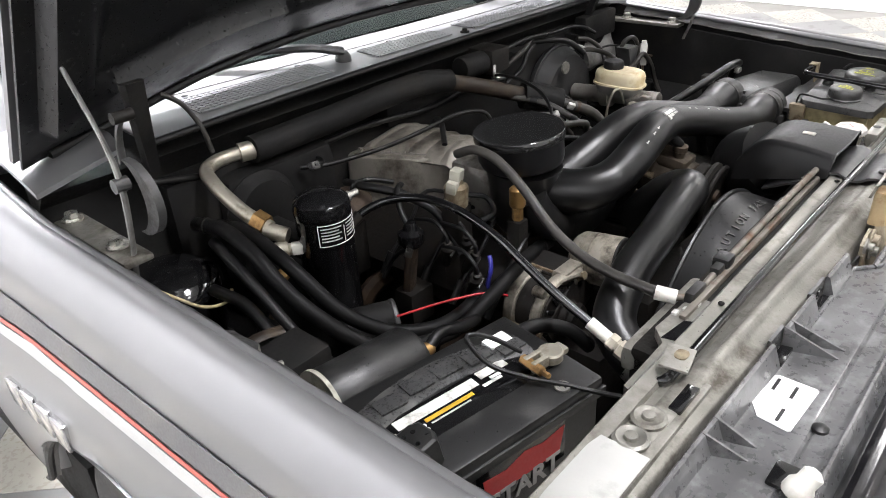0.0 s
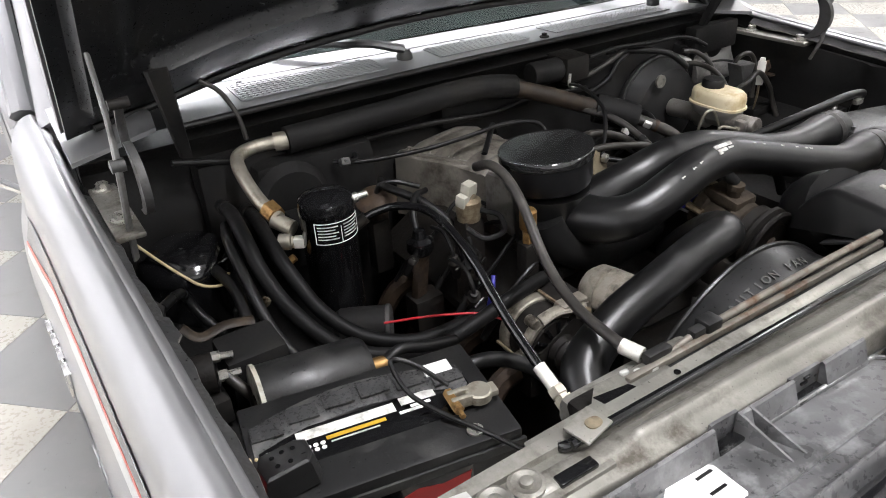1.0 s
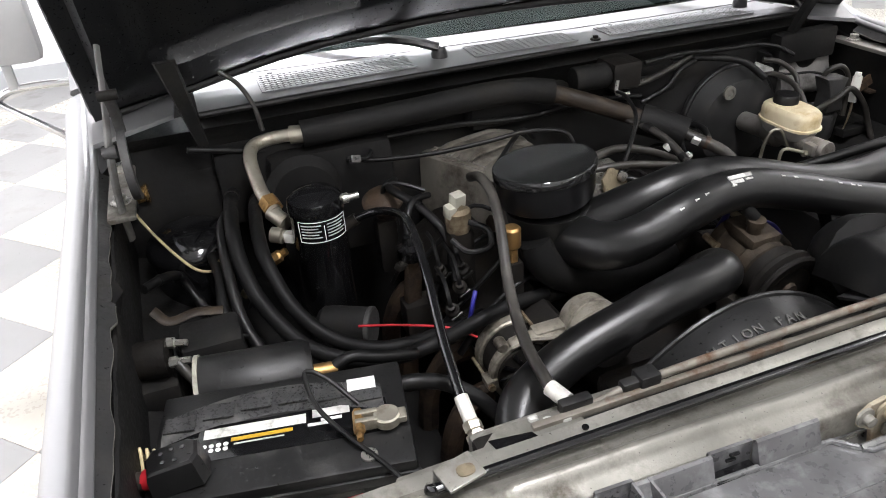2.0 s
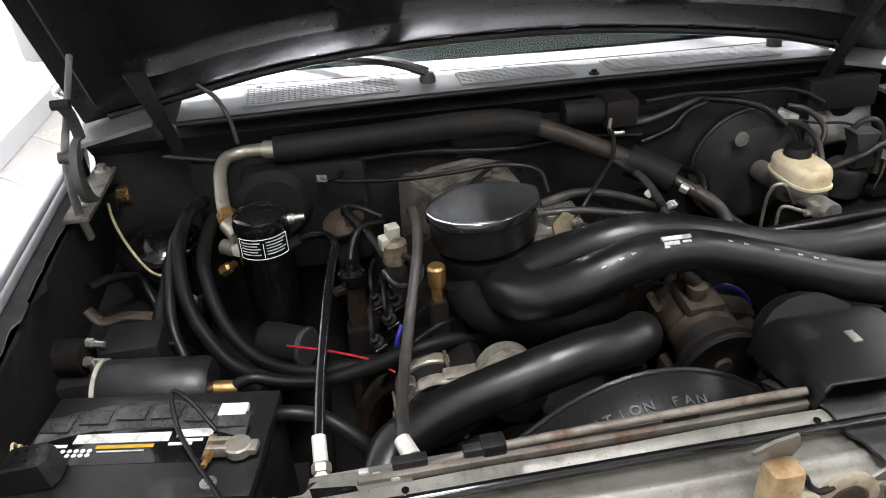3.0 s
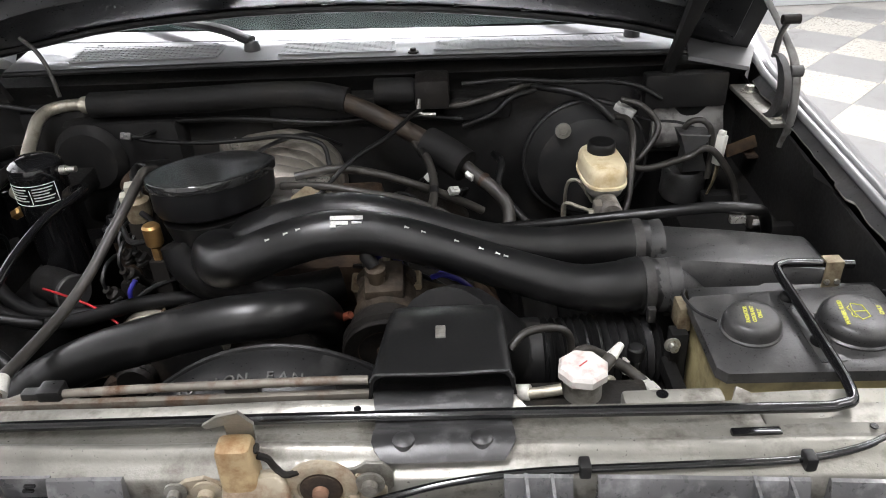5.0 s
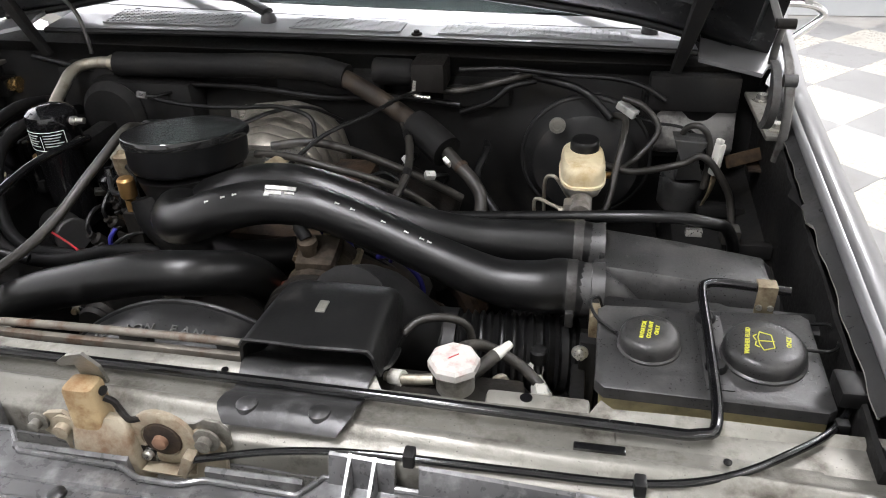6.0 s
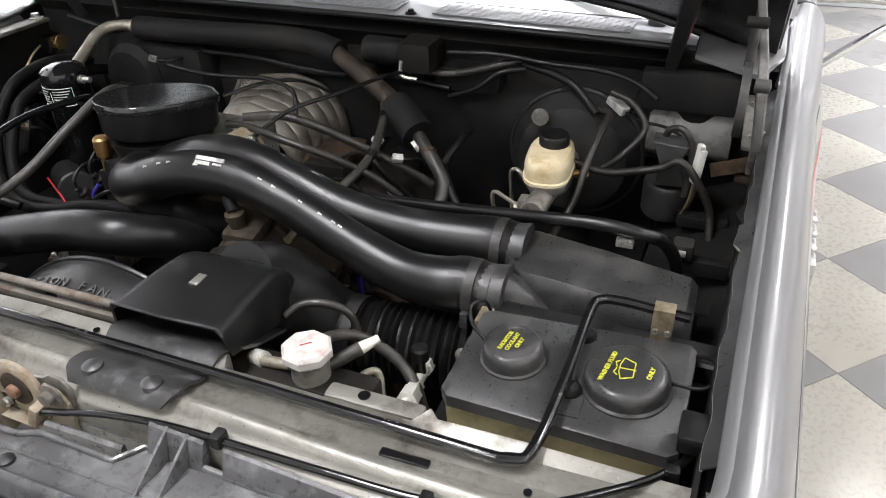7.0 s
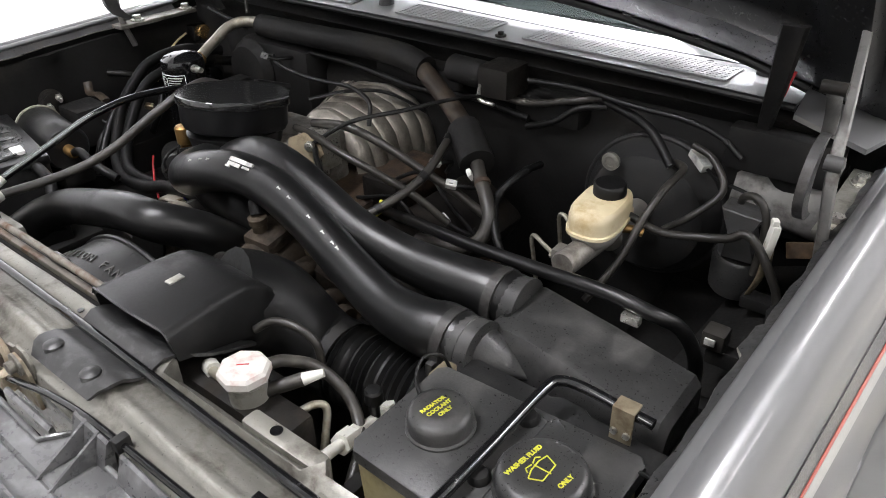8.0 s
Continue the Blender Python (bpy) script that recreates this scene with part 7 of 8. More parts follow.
bx(b, -0.200, -0.168, 0.342, 0.362, 0.835, 0.868, 0.006)
bx(b, -0.222, -0.128, 0.346, 0.374, 0.858, 0.874, 0.006)
part("bracket", b, M["altcast"], al, "cast bracket arm to the drum", angle=35)
part("bolt", made(lathe, [(0.012, 0), (0.012, 0.003), (0.0078, 0.004), (0.0078, 0.014), (0, 0.015)], axis((-0.185, 0.345, 0.857), (-0.20, 0.0, 0.95)), 6), M["zinc"], al)
part("rear_drum", made(lathe, [(0.0, 0.006), (0.034, 0.004), (0.038, 0.0), (0.046, 0.001), (0.047, 0.006), (0.047, 0.046), (0.0445, 0.047), (0.0445, 0.050), (0.047, 0.051), (0.046, 0.076), (0.038, 0.088), (0.0, 0.090)], axis((-0.122, 0.294, 0.866), (-0.130, 0.40, 0.856)), 36), M["altcast"], al, "dusty tan drum with a seam")
part("drum_mouth", made(lathe, [(0.0, -0.002), (0.0455, -0.002), (0.0465, 0.002), (0.0, 0.006)], axis((-0.122, 0.294, 0.866), (-0.130, 0.40, 0.856)), 28), M["bay"], al)

# accessory pump with its pulley
pp = thing("accessory_pump", (0.18, 0.30, 0.78), "rusty accessory pump with a dark grooved pulley", "pump")
m = axis((0.150, 0.238, 0.872), (0.135, 0.60, 0.93))
part("pulley", made(lathe, [(0.040, 0.004), (0.046, 0.001), (0.060, 0.0), (0.063, 0.003), (0.063, 0.007), (0.055, 0.012), (0.063, 0.017), (0.063, 0.024), (0.05, 0.028), (0.02, 0.028)], m, 40), M["iron"], pp, "dark grooved belt pulley")
part("clutch_face", made(lathe, [(0.0, -0.002), (0.012, -0.002), (0.014, 0.004), (0.036, 0.006), (0.041, 0.003), (0.043, 0.008)], m, 30), M["rust"], pp, "rusty brown clutch plate")
part("clutch_coil", made(lathe, [(0.052, 0.030), (0.054, 0.032), (0.054, 0.048), (0.050, 0.050)], m, 36), M["iron"], pp)
b = bmesh.new()
lathe(b, [(0.040, 0.050), (0.048, 0.056), (0.050, 0.075), (0.046, 0.080), (0.046, 0.120), (0.051, 0.124), (0.051, 0.142), (0.040, 0.150), (0, 0.151)], m, 26)
bx(b, -0.030, 0.030, 0.030, 0.058, 0.066, 0.138, 0.010, m)
part("body", b, M["casting"], pp, "tan oxidised pump casting", angle=32)
for k in range(5):
    a = radians(20 + 72 * k)
    part("bolt", made(lathe, [(0.007, 0.118), (0.007, 0.150), (0.004, 0.152), (0.0, 0.153)], m @ Matrix.Translation((0.050 * math.cos(a), 0.050 * math.sin(a), 0)), 6), M["zinc"], pp)
part("port", made(lathe, [(0.012, 0.0), (0.012, 0.024), (0.015, 0.026), (0.015, 0.036), (0.009, 0.038)], axis(m @ V(0.010, 0.045, 0.09), m @ V(0.012, 0.2, 0.10)), 14), M["casting"], pp)
part("line", made(tube, [m @ V(0.012, 0.082, 0.094), m @ V(0.020, 0.100, 0.11), (0.20, 0.345, 0.985), (0.255, 0.352, 0.965), (0.305, 0.350, 0.930), (0.33, 0.345, 0.88)], 0.010, 12, 5), M["softhose"], pp)
part("bracket", made(bx, 0.09, 0.21, 0.27, 0.33, 0.74, 0.84, 0.012), M["iron"], pp)
pp.location += V(0.022, 0.018, 0.018)
pb = thing("pump_bracket", (0.25, 0.40, 0.8), "tan rough cast accessory bracket beside the pump", "bracket")
b = bmesh.new()
bx(b, -0.055, 0.050, -0.022, 0.022, -0.045, 0.040, 0.014, pose(0.235, 0.395, 0.868, 18, 22, 10))
lathe(b, [(0.018, -0.03), (0.022, -0.026), (0.022, 0.026), (0.016, 0.03)], axis((0.215, 0.360, 0.895), (0.225, 0.6, 0.90)), 16)
lathe(b, [(0.014, -0.03), (0.018, -0.026), (0.018, 0.02), (0.012, 0.024)], axis((0.272, 0.365, 0.862), (0.28, 0.6, 0.86)), 16)
part("plate", b, M["casting"], pb, angle=32)
for x, y, z in ((0.215, 0.328, 0.895), (0.272, 0.333, 0.862), (0.188, 0.352, 0.868)):
    part("bolt", made(lathe, [(0.010, 0), (0.010, 0.003), (0.0065, 0.004), (0.0065, 0.011), (0, 0.012)], axis((x, y + 0.006, z), (x + 0.02, -1, z + 0.3)), 6), M["zinc"], pb)
part("arm", made(bx, 0.20, 0.29, 0.37, 0.43, 0.72, 0.845, 0.012), M["rust"], pb)
part("tube_stub", made(tube, [(0.295, 0.36, 0.845), (0.315, 0.345, 0.868), (0.335, 0.34, 0.872)], 0.013, 12, 4), M["casting"], pb)

rl = thing("choke_link", (0.08, 0.36, 0.85), "rust-red bent link rod between pump and front tube", "link")
part("rod", made(tube, [(0.112, 0.345, 0.895), (0.098, 0.352, 0.885), (0.085, 0.360, 0.872), (0.066, 0.362, 0.862), (0.060, 0.375, 0.82)], 0.0062, 10, 5), M["linkred"], rl)
part("pivot", made(lathe, [(0.009, -0.006), (0.011, -0.004), (0.011, 0.004), (0.009, 0.006)], axis((0.066, 0.360, 0.862), (0.066, 0.0, 0.95)), 14), M["linkred"], rl)
part("post", made(bx, 0.052, 0.068, 0.37, 0.385, 0.72, 0.83, 0.004), M["iron"], rl)

# ---- battery ----
BT = pose(-0.618, 0.243, 0.745, 0, 0, -10.5)
ba = thing("battery", (-0.618, 0.243, 0.745), "black car battery with printed label strip and terminal covers", "battery")
part("case", made(bx, -0.150, 0.150, -0.088, 0.088, 0.0, 0.175, 0.006, BT), M["plastic"], ba)
part("top", made(bx, -0.153, 0.153, -0.091, 0.091, 0.172, 0.192, 0.005, BT), M["plastic"], ba, "dusty black battery top")
part("rim", made(bx, -0.157, 0.157, -0.0945, -0.0885, 0.165, 0.178, 0.002, BT), M["plastic"], ba)
b = bmesh.new()
sheet(b, lambda u, v: tuple(BT @ V(-0.145 + 0.27 * u, 0.015 + 0.05 * v - 0.03 * (2 * u - 1) ** 2 + 0.012, 0.198 - 0.006 * (2 * v - 1) ** 2)), 20, 4, 0.006)
part("vent_strip", b, M["vent"], ba, "grey moulded vent strip", angle=60)
for k in range(6):
    x = -0.125 + 0.046 * k
    part("vent_cell", made(bx, x - 0.019, x + 0.019, 0.036 - 0.03 * ((x + 0.01) / 0.14) ** 2, 0.062 - 0.03 * ((x + 0.01) / 0.14) ** 2, 0.1965, 0.1995, 0.001, BT), M["vent"], ba)
lab = part("label", made(bx, -0.140, 0.128, -0.036, 0.022, 0.1918, 0.1928, 0.0003, BT), M["gloss"], ba, "black printed label")
for x0, x1, y0, y1, mm in ((-0.095, 0.028, 0.000, 0.016, "dirtypaper"), (0.036, 0.082, 0.006, 0.020, "dirtypaper"), (0.082, 0.118, 0.036, 0.058, "paper"), (-0.062, 0.012, -0.010, -0.004, "amber"), (0.030, 0.060, -0.008, -0.003, "paper"), (0.046, 0.072, -0.002, 0.003, "paper"), (-0.058, 0.002, -0.016, -0.0135, "greylabel"), (-0.132, -0.100, -0.006, -0.001, "paper")):
    part("print_bar", made(bx, x0, x1, y0, y1, 0.1926, 0.1934 if y0 < 0.03 else 0.2000, 0.0002, BT), M[mm], lab)
for k in range(12):
    part("print_dot", made(lathe, [(0.0, 0), (0.0032, 0.0), (0.0032, 0.0008), (0, 0.0009)], BT @ Matrix.Translation((-0.110 + 0.0085 * (k // 2), -0.020 + 0.0075 * (k % 2), 0.1927)), 10), M["paper"], lab)
FR = BT @ Matrix(((1, 0, 0, 0.02), (0, 0, -1, -0.0886), (0, 1, 0, 0.085), (0, 0, 0, 1)))
part("front_patch", made(bx, -0.075, 0.068, -0.005, 0.062, 0, 0.0008, 0.0002, FR @ Matrix.Translation((0, 0.02, 0)) ), M["gloss"], ba)
b = bmesh.new()
prism(b, [(-0.062, 0.03), (0.058, 0.03), (0.066, 0.068), (0.03, 0.062), (0.0, 0.068), (-0.03, 0.058), (-0.066, 0.062)], 0.0008, 0.0018, FR)
part("red_block", b, M["redprint"], ba, "red printed panel")
lettering("word", "START", 0.040, FR @ Matrix.Translation((0, 0.016, 0.0016)), M["greyprint"], ba, 0.0006, 0.001)
tm = part("terminal", made(lathe, [(0.010, 0), (0.0085, 0.018), (0, 0.018)], BT @ Matrix.Translation((0.126, -0.026, 0.192)), 18), M["alu"], ba)
b = bmesh.new()
lathe(b, [(0.0095, 0.197), (0.0165, 0.198), (0.0165, 0.209), (0.0145, 0.211), (0.0095, 0.211)], BT @ Matrix.Translation((0.126, -0.026, 0)), 20)
bx(b, 0.088, 0.116, -0.036, -0.028, 0.197, 0.212, 0.002, BT)
bx(b, 0.088, 0.116, -0.022, -0.014, 0.197, 0.212, 0.002, BT)
bx(b, 0.126, 0.150, -0.036, -0.016, 0.199, 0.208, 0.003, BT)
part("clamp", b, M["pipe"], tm, "dull grey cast battery clamp", angle=30)
part("clamp_bolt", made(lathe, [(0.007, -0.035), (0.007, 0.0), (0.004, 0.002), (0.004, 0.012)], axis(BT @ V(0.092, -0.045, 0.205), BT @ V(0.092, -1, 0.2)), 6), M["brass"], tm)
part("wire", made(tube, [BT @ V(0.095, -0.005, 0.212), BT @ V(0.06, 0.02, 0.24), BT @ V(0.035, 0.03, 0.245), BT @ V(0.045, 0.0, 0.215), BT @ V(0.075, -0.04, 0.202), BT @ V(0.10, -0.07, 0.197), BT @ V(0.125, -0.10, 0.19), BT @ V(0.14, -0.13, 0.192)], 0.0032, 8, 6), M["rubber"], tm)
part("eyelet", made(lathe, [(0.010, 0), (0.010, 0.003), (0.004, 0.003), (0, 0.003)], BT @ Matrix.Translation((0.100, -0.072, 0.1925)), 16), M["steel"], tm)
b = bmesh.new()
prism(b, [(-0.032, -0.022), (0.024, -0.022), (0.032, -0.010), (0.032, 0.016), (0.020, 0.024), (-0.026, 0.024), (-0.034, 0.010)], 0.0, 0.036, BT @ pose(-0.112, -0.055, 0.194, 0, -6, 8), 0.008, 0.92)
cov = part("terminal_cover", b, M["plastic"], ba, "black perforated terminal cover", angle=30)
for dx, dy in ((-0.012, 0.008), (0.0, 0.010), (0.012, 0.008), (-0.010, -0.006), (0.004, -0.008)):
    part("hole", made(lathe, [(0, 0), (0.0028, 0), (0.0028, 0.0008), (0, 0.0009)], BT @ pose(-0.112, -0.055, 0.194, 0, -6, 8) @ Matrix.Translation((dx, dy, 0.036)), 10), M["gloss"], cov)
part("red_cable", made(tube, [BT @ V(-0.14, -0.06, 0.205), BT @ V(-0.165, -0.055, 0.200), BT @ V(-0.185, -0.03, 0.19), BT @ V(-0.18, 0.01, 0.16)], 0.011, 12, 5), M["hosegrey"], ba)
part("red_boot", made(tube, [BT @ V(-0.138, -0.061, 0.205), BT @ V(-0.150, -0.058, 0.203)], 0.012, 12, 2), M["wirered"], ba)
tagged(part("battery_tray", made(bx, -0.80, -0.44, 0.13, 0.36, 0.715, 0.745, 0.008), M["bay"], None, "black steel battery tray fixed beside the apron"), category="tray")
tagged(part("tray_post", made(bx, -0.70, -0.52, 0.18, 0.30, 0.415, 0.715, 0.01), M["bay"], None, "black steel post below the battery tray"), category="bracket")

# vacuum canister behind the battery
cn2 = thing("purge_canister", (-0.63, 0.39, 0.80), "dusty black charcoal canister lying behind the battery", "canister")
m = axis((-0.712, 0.402, 0.898), (-0.55, 0.385, 0.890))
part("can", made(lathe, [(0.048, 0), (0.050, 0.004), (0.050, 0.145), (0.044, 0.155), (0.0, 0.157)], m, 34), M["plastic"], cn2)
part("end_ring", made(lathe, [(0.040, -0.004), (0.0525, -0.003), (0.0525, 0.003), (0.050, 0.003)], m, 34), M["paleend"], cn2, "pale end ring")
part("fitting", made(lathe, [(0.012, 0.155), (0.012, 0.18), (0.009, 0.19), (0, 0.19)], m, 14), M["brass"], cn2)
part("end_dish", made(lathe, [(0.0, 0.004), (0.036, 0.004), (0.040, -0.002), (0.036, 0.001), (0.012, 0.001), (0.012, -0.008), (0.008, -0.011), (0.0, -0.011)], m, 26), M["iron"], cn2, "dark dished end with a knob")
part("cradle", made(bx, -0.72, -0.56, 0.36, 0.43, 0.80, 0.86, 0.008), M["bay"], cn2)
part("hose", made(tube, [m @ V(0.0, 0, 0.18), (-0.50, 0.385, 0.90), (-0.46, 0.385, 0.885), (-0.40, 0.40, 0.86)], 0.009, 12, 5), M["rubber"], cn2)
sv = thing("solenoid", (-0.75, 0.44, 0.90), "grimy starter solenoid with metal studs on the apron", "solenoid")
part("body", made(lathe, [(0.026, 0), (0.028, 0.004), (0.028, 0.045), (0, 0.047)], axis((-0.79, 0.475, 0.925), (-0.6, 0.44, 0.925)), 22), M["iron"], sv)
for dy, dz in ((0.012, 0.012), (-0.014, -0.004)):
    part("stud", made(lathe, [(0.008, 0), (0.008, 0.012), (0.005, 0.013), (0.005, 0.03)], axis((-0.745, 0.465 + dy, 0.93 + dz), (-0.5, 0.40, 0.93)), 6), M["steel"], sv)
part("cable", made(tube, [(-0.735, 0.45, 0.925), (-0.72, 0.43, 0.905), (-0.70, 0.42, 0.88), (-0.66, 0.43, 0.86)], 0.008, 10, 5), M["hosegrey"], sv)
part("box", made(bx, -0.73, -0.64, 0.46, 0.54, 0.84, 0.93, 0.01), M["bay"], sv)
part("strap", made(tube, [(-0.76, 0.56, 0.95), (-0.74, 0.55, 0.93), (-0.70, 0.55, 0.935), (-0.66, 0.545, 0.93)], 0.010, 10, 5, 0.4), M["brownhose"], sv)
part("mount", made(bx, -0.83, -0.74, 0.43, 0.56, 0.86, 0.90, 0.006), M["bay"], sv)
bw = thing("wire_bundle", (-0.74, 0.23, 0.86), "bundle of pale stray wires beside the battery", "wires")
for k in range(4):
    part("wire", made(tube, [(-0.785 + 0.006 * k, 0.30, 0.86), (-0.785 + 0.008 * k, 0.28 - 0.004 * k, 0.93), (-0.782 + 0.007 * k, 0.262, 0.945 - 0.004 * k), (-0.786 + 0.006 * k, 0.24, 0.90), (-0.79, 0.235, 0.84)], 0.0022, 6, 5), M["wireyellow"], bw)

# release cable along the grille panel
hose("release_cable", [(0.16, -0.055, 0.945), (0.20, -0.052, 0.955), (0.26, -0.045, 0.965), (0.35, -0.040, 0.972), (0.50, -0.038, 0.972), (0.62, -0.035, 0.972), (0.70, -0.02, 0.978), (0.77, 0.02, 0.982), (0.82, 0.065, 0.978), (0.848, 0.12, 0.975), (0.856, 0.20, 0.98), (0.858, 0.30, 0.985)], 0.0042, "gloss", "black hood release cable curving round the support", "cable")
tagged(part("cable_clip", made(bx, 0.818, 0.832, 0.060, 0.072, 0.966, 0.985, 0.003), M["rubber"], None, "black clip holding the release cable"), category="clip")
for x in (0.398, 0.622):
    tagged(part("cable_clip", made(bx, x - 0.006, x + 0.006, -0.047, -0.030, 0.965, 0.982, 0.003), M["rubber"], None, "black clip holding the release cable on the lip"), category="clip", group="cable clips")
hose("antenna_strip", [(-0.575, 0.905, 1.195), (-0.550, 0.897, 1.175), (-0.535, 0.892, 1.150), (-0.525, 0.885, 1.120), (-0.520, 0.88, 1.08)], 0.0045, "hosegrey", "thin brown strip hanging from the hood seal", "strip")
hose("red_strip", [(0.742, 0.870, 1.172), (0.738, 0.868, 1.155), (0.734, 0.866, 1.135)], 0.0035, "wirered", "red rubber-covered strip on the hood stay", "strip")

# ---- looms, brackets and small fittings in the depth of the bay ----
def clutter_loom(pts, r, mt, label):
    t = thing("wire_loom", pts[0], label, "wiring", "bay wiring")
    part("sheath", made(tube, pts, r, 10, 6), M[mt], t)
    p = smooth_path(pts, 6)
    for k in range(4, len(p) - 3, 7):
        part("tape", made(tube, [p[k], p[k + 1]], r * 1.14, 10, 1), M["rubber"], t)
    return t


clutter_loom([(-0.66, 0.868, 1.075), (-0.50, 0.885, 1.035), (-0.33, 0.868, 1.025), (-0.16, 0.872, 1.020), (0.02, 0.868, 1.005), (0.16, 0.872, 1.012), (0.30, 0.868, 1.0)], 0.006, "rubber", "black taped loom across the firewall")
clutter_loom([(0.30, 0.862, 1.075), (0.40, 0.868, 1.078), (0.50, 0.866, 1.070), (0.60, 0.866, 1.066), (0.66, 0.862, 1.052), (0.70, 0.852, 1.03)], 0.005, "rubber", "black taped loom above the brake booster")
clutter_loom([(-0.30, 0.80, 0.96), (-0.33, 0.72, 0.985), (-0.30, 0.64, 0.975), (-0.275, 0.58, 0.94), (-0.28, 0.53, 0.88)], 0.008, "rubber", "black taped loom beside the plenum")
clutter_loom([(0.19, 0.80, 1.0), (0.23, 0.70, 0.985), (0.24, 0.62, 0.955), (0.22, 0.54, 0.93), (0.18, 0.49, 0.91), (0.12, 0.47, 0.90)], 0.008, "hosegrey", "brown taped loom over the valve cover")
clutter_loom([(0.36, 0.82, 0.94), (0.37, 0.74, 0.955), (0.36, 0.68, 0.93), (0.40, 0.62, 0.90), (0.44, 0.60, 0.85)], 0.007, "rubber", "black taped loom beside the booster")
clutter_loom([(-0.77, 0.62, 0.955), (-0.74, 0.66, 0.945), (-0.72, 0.72, 0.905), (-0.70, 0.70, 0.86), (-0.66, 0.64, 0.82)], 0.008, "rubber", "black taped loom hanging on the apron")
for i, (y, dx) in enumerate(((0.44, 0.02), (0.52, 0.0), (0.60, 0.015), (0.70, 0.0))):
    for sd in (-1, 1):
        t = thing("spark_wire", (sd * 0.20, y, 0.86), "black spark plug wire with a rubber boot", "wiring", "engine wires")
        part("wire", made(tube, [(sd * 0.10, 0.50 + 0.05 * i, 0.885), (sd * (0.17 + dx), y + 0.01, 0.905 + 0.01 * (i % 2)), (sd * (0.235 + dx), y, 0.875), (sd * 0.30, y + 0.01, 0.81)], 0.0042, 8, 5), M["rubber"], t)
        part("boot", made(tube, [(sd * 0.285, y + 0.008, 0.828), (sd * 0.31, y + 0.012, 0.79)], [0.008, 0.0065], 10, 2), M["rubber"], t)


def plug(x, y, z, turn, tip, mt, label):
    t = thing("wire_connector", (x, y, z), label, "connector", "small connectors")
    m = pose(x, y, z, tip, 12, turn)
    part("shell", made(bx, -0.010, 0.010, -0.007, 0.007, -0.006, 0.006, 0.002, m), M[mt], t)
    part("lock_tab", made(bx, -0.004, 0.004, -0.0025, 0.0025, 0.006, 0.0085, 0.0006, m), M[mt], t)
    part("wire", made(tube, [m @ V(0.009, 0, 0), m @ V(0.03, 0.004, -0.004), m @ V(0.05, 0.02, -0.03), m @ V(0.06, 0.03, -0.08)], 0.004, 8, 4), M["rubber"], t)


plug(-0.618, 0.625, 0.900, 40, 20, "zinc", "small tan connector hanging beside the hoses")
plug(-0.674, 0.525, 0.905, -30, 20, "greylabel", "small pale grey connector behind the canister")
ff = thing("filter_can", (-0.45, 0.55, 0.80), "dull black filter can with a worn rim", "filter")
m = axis((-0.430, 0.555, 0.815), (-0.55, 0.63, 0.812))
part("can", made(lathe, [(0.0, 0.0), (0.030, 0.0), (0.034, 0.004), (0.034, 0.085), (0.026, 0.095), (0.0, 0.097)], m, 28), M["bay"], ff)
part("rim", made(lathe, [(0.033, -0.002), (0.0355, 0.0), (0.0355, 0.006), (0.033, 0.008)], m, 30), M["strap"], ff, "worn pale rim")
part("mount", made(bx, -0.50, -0.44, 0.56, 0.62, 0.74, 0.785, 0.006), M["iron"], ff)
plug(0.276, 0.66, 0.940, 30, 30, "greylabel", "small pale grey connector on the loom")
plug(0.267, 0.65, 0.872, -20, 30, "greylabel", "small pale grey connector low on the engine")
plug(0.233, 0.67, 0.966, 60, 35, "greylabel", "small pale grey connector over the runners")
plug(-0.362, 0.58, 0.905, 40, 20, "hosegrey", "dark oily connector on the valve cover")
plug(-0.37, 0.80, 1.02, 10, 60, "vent", "small grey connector on the firewall loom")

# injectors and their clips along the near cylinder bank
for x, y, z, tilt in ((-0.300, 0.545, 0.895, 20), (-0.285, 0.500, 0.885, 32), (-0.268, 0.525, 0.900, 12), (-0.310, 0.475, 0.862, 26)):
    t = thing("fuel_injector", (x, y, z), "oily black fuel injector with a bright clip", "injector", "injectors")
    m = pose(x, y, z, tilt, -24, 10)
    part("body", made(lathe, [(0.008, -0.05), (0.008, -0.012), (0.012, -0.010), (0.012, 0.008), (0.007, 0.012), (0.007, 0.022), (0.0, 0.023)], m, 14), M["iron"], t)
    part("clip", made(bx, -0.011, 0.011, -0.0135, -0.010, -0.004, 0.002, 0.001, m), M["clampsteel"], t)
    part("lead", made(tube, [m @ V(0, 0, 0.020), m @ V(0.006, 0.01, 0.036), m @ V(0.02, 0.04, 0.035), m @ V(0.03, 0.08, 0.0)], 0.0035, 8, 5), M["rubber"], t)
ex = thing("recirculation_valve", (-0.335, 0.72, 0.98), "brown-stained recirculation valve behind the accumulator", "valve")
part("diaphragm", made(lathe, [(0.0, 0.018), (0.020, 0.016), (0.036, 0.006), (0.040, 0.002), (0.040, -0.003), (0.034, -0.008), (0.022, -0.014), (0.018, -0.05)], pose(-0.340, 0.745, 0.952, 14, -10, 0), 26), M["rust"], ex)
part("nipple", made(tube, [(-0.340, 0.742, 0.966), (-0.335, 0.735, 0.985), (-0.31, 0.72, 0.990), (-0.27, 0.70, 0.975)], 0.0048, 8, 5), M["rubber"], ex)
part("stand", made(bx, -0.360, -0.320, 0.73, 0.765, 0.80, 0.912, 0.008), M["iron"], ex)

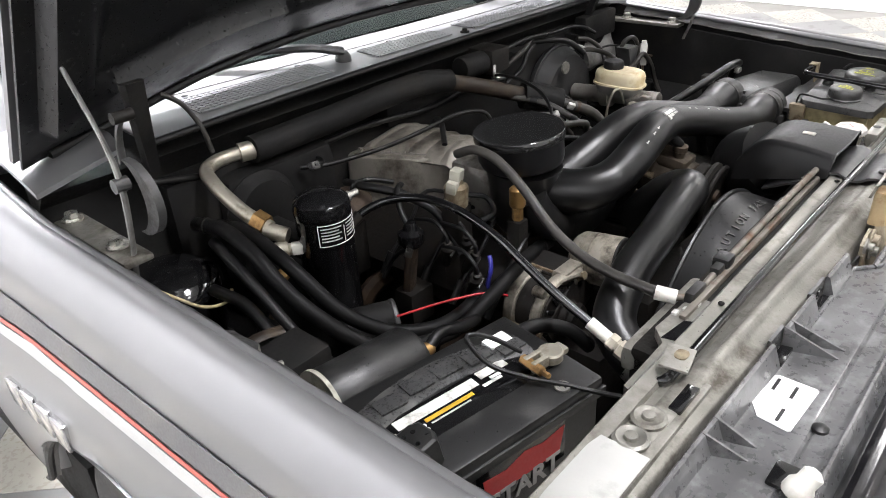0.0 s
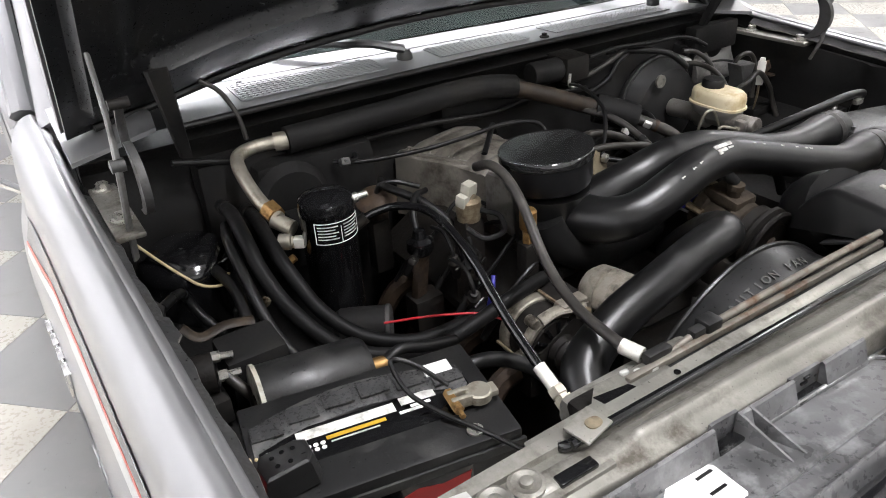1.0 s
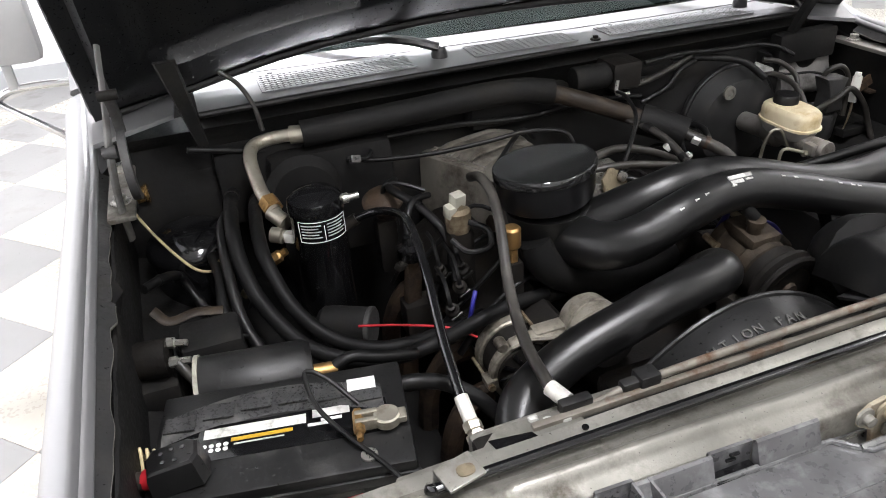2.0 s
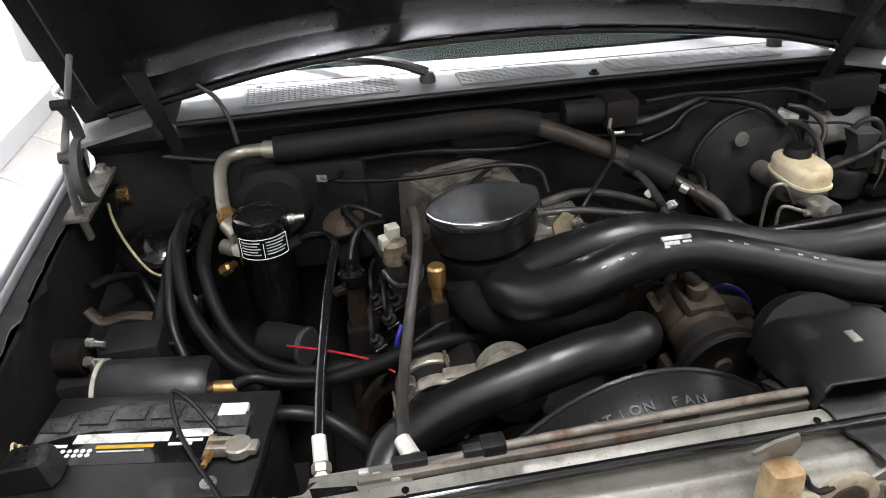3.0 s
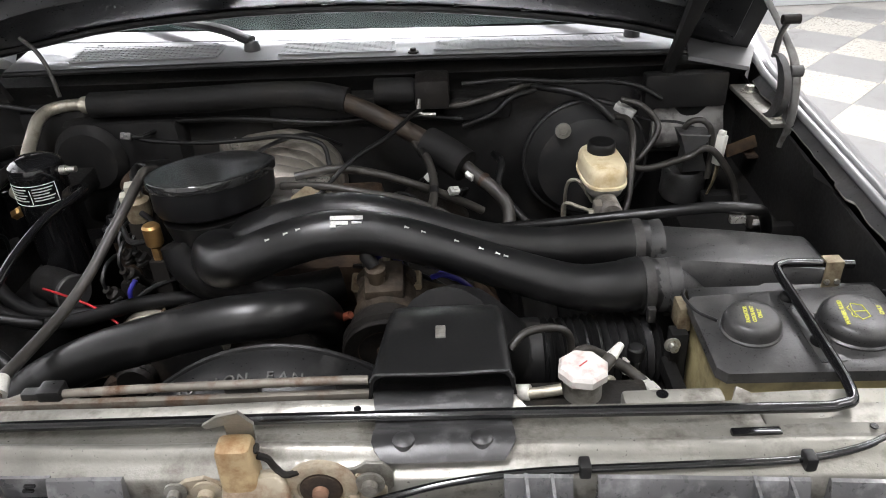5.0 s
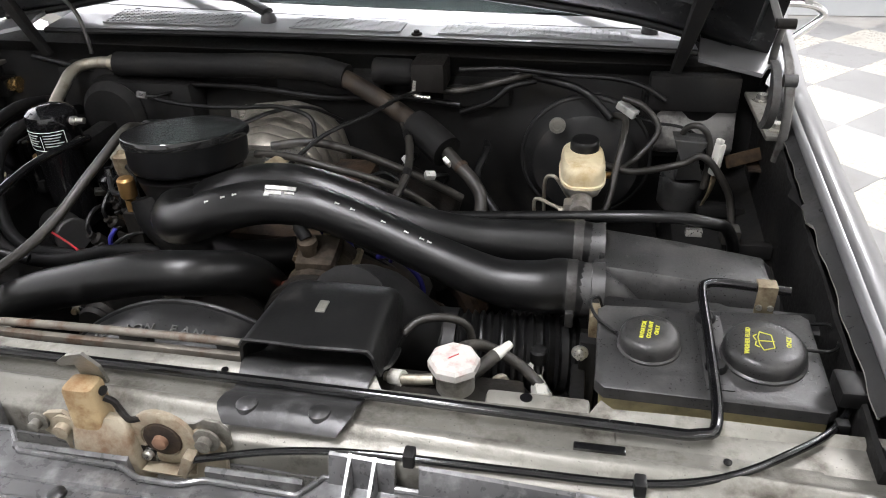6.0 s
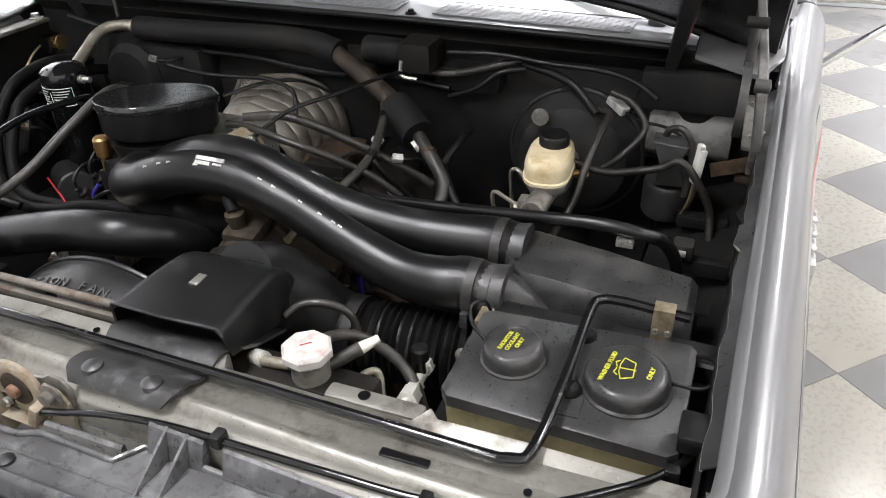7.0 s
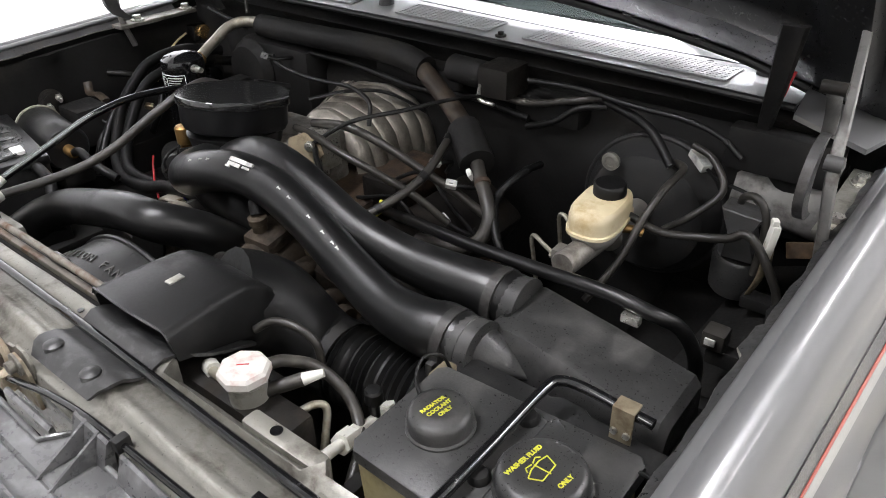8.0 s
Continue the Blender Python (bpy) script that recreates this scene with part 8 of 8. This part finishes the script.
# oily valve and bracket between the accumulator and the plenum
ev = thing("vapour_valve", (-0.33, 0.62, 0.90), "oily black vapour valve with a brown bracket", "valve")
part("bracket", made(bx, -0.016, 0.016, -0.008, 0.008, -0.085, 0.045, 0.006, pose(-0.335, 0.60, 0.885, 8, 0, 20)), M["rust"], ev)
part("valve", made(lathe, [(0.018, -0.02), (0.024, -0.012), (0.024, 0.006), (0.014, 0.012), (0.010, 0.026), (0.0, 0.027)], Matrix.Translation((-0.338, 0.595, 0.925)), 20), M["gloss"], ev)
part("nipple", made(tube, [(-0.338, 0.60, 0.94), (-0.33, 0.625, 0.965), (-0.31, 0.65, 0.985), (-0.27, 0.68, 0.975)], 0.006, 10, 5), M["rubber"], ev)
part("foot", made(bx, -0.36, -0.30, 0.585, 0.63, 0.74, 0.81, 0.006), M["iron"], ev)

# throttle linkage beside the hub
tl = thing("throttle_linkage", (0.02, 0.56, 0.96), "tan plated throttle lever and cable bracket", "linkage")
b = bmesh.new()
prism(b, [(-0.030, -0.022), (0.020, -0.028), (0.040, -0.006), (0.030, 0.020), (0.0, 0.030), (-0.028, 0.018)], -0.002, 0.002, pose(0.030, 0.545, 0.985, 70, 0, 25))
part("lever", b, M["zinc"], tl, smooth=False)
part("cable_end", made(lathe, [(0.006, -0.006), (0.009, -0.004), (0.009, 0.004), (0.006, 0.006)], axis((0.048, 0.545, 0.995), (0.10, 0.40, 0.99)), 14), M["steel"], tl)
part("cable", made(tube, [(0.045, 0.55, 0.995), (0.10, 0.60, 1.035), (0.16, 0.68, 1.045), (0.20, 0.78, 1.045), (0.22, 0.86, 1.03)], 0.004, 8, 6), M["rubber"], tl)
b = bmesh.new()
loft(b, [[V(x, y, z) for x, z in ((-0.026, 0.925), (-0.028, 0.965), (-0.010, 0.985), (0.006, 0.980), (0.022, 0.955), (0.024, 0.918), (0.015, 0.918), (0.010, 0.945), (-0.004, 0.950), (-0.012, 0.930))] for y in (0.572, 0.576)])
part("cable_bracket", b, M["strap"], tl, "dull grey cable bracket", smooth=False)
part("shaft", made(tube, [(-0.02, 0.575, 0.96), (0.04, 0.56, 0.965)], 0.006, 10, 2), M["steel"], tl)

# worn white stencil marks along the front duct tube
for x, lean in ((0.345, 22), (0.330, 22), (0.302, 23), (0.272, 24), (0.222, 26), (0.205, 26), (0.060, 36), (0.044, 37), (0.018, 40)):
    m = on_duct(x, radians(lean))
    b = bmesh.new()
    bx(b, -0.0035, 0.0035, -0.0010, 0.0010, -0.003, 0.0006, 0, m)
    bx(b, -0.0035, -0.002, -0.002, 0.0018, -0.003, 0.0006, 0, m)
    part("stencil_mark", b, M["greylabel"], front_tube)

# ---- floor tiles, laid on the diagonal ----
SIDE = 0.4572
DIAG = SIDE / math.sqrt(2)
TX, TY = 1.27, 2.13


def tile_mesh(name, mt):
    b = bmesh.new()
    h = SIDE / 2 - 0.0008
    bx(b, -h, h, -h, h, -0.006, 0.0, 0.0008, pose(0, 0, 0, 0, 0, 45), 1)
    me = bpy.data.meshes.new(name)
    b.to_mesh(me)
    b.free()
    me.materials.append(mt)
    return me


TILES = (tile_mesh("tile_light", M["tile_light"]), tile_mesh("tile_dark", M["tile_dark"]))
far, count = [[], []], 0
spots = []
for i in range(-40, 41):
    for j in range(-40, 41):
        x, y = TX + (i - j) * DIAG, TY + DIAG + (i + j) * DIAG
        if X0 + 0.3 < x < X1 - 0.3 and Y0 + 0.3 < y < Y1 - 0.3:
            spots.append((x, y, (i + j) % 2))
spots.sort(key=lambda s: (s[1] < -0.3 or abs(s[0]) < 0.7, abs(s[0]) + 0.4 * abs(s[1] - 2.5)))
for x, y, dark in spots[:300]:
    ob = new("tile", TILES[dark])
    ob.location = (x, y, 0)
    WHERE[ob.name] = Vector((x, y, 0))
    hang(ob, floor)
for dark in (0, 1):
    b = bmesh.new()
    for x, y, k in spots[300:]:
        if k == dark:
            b.from_mesh(TILES[dark])
            bmesh.ops.translate(b, vec=(x, y, 0), verts=b.verts[-len(TILES[dark].vertices):])
    ob = part("far_tiles", b, TILES[dark].materials[0], floor, smooth=False)
    tagged(ob, kind="stuff")
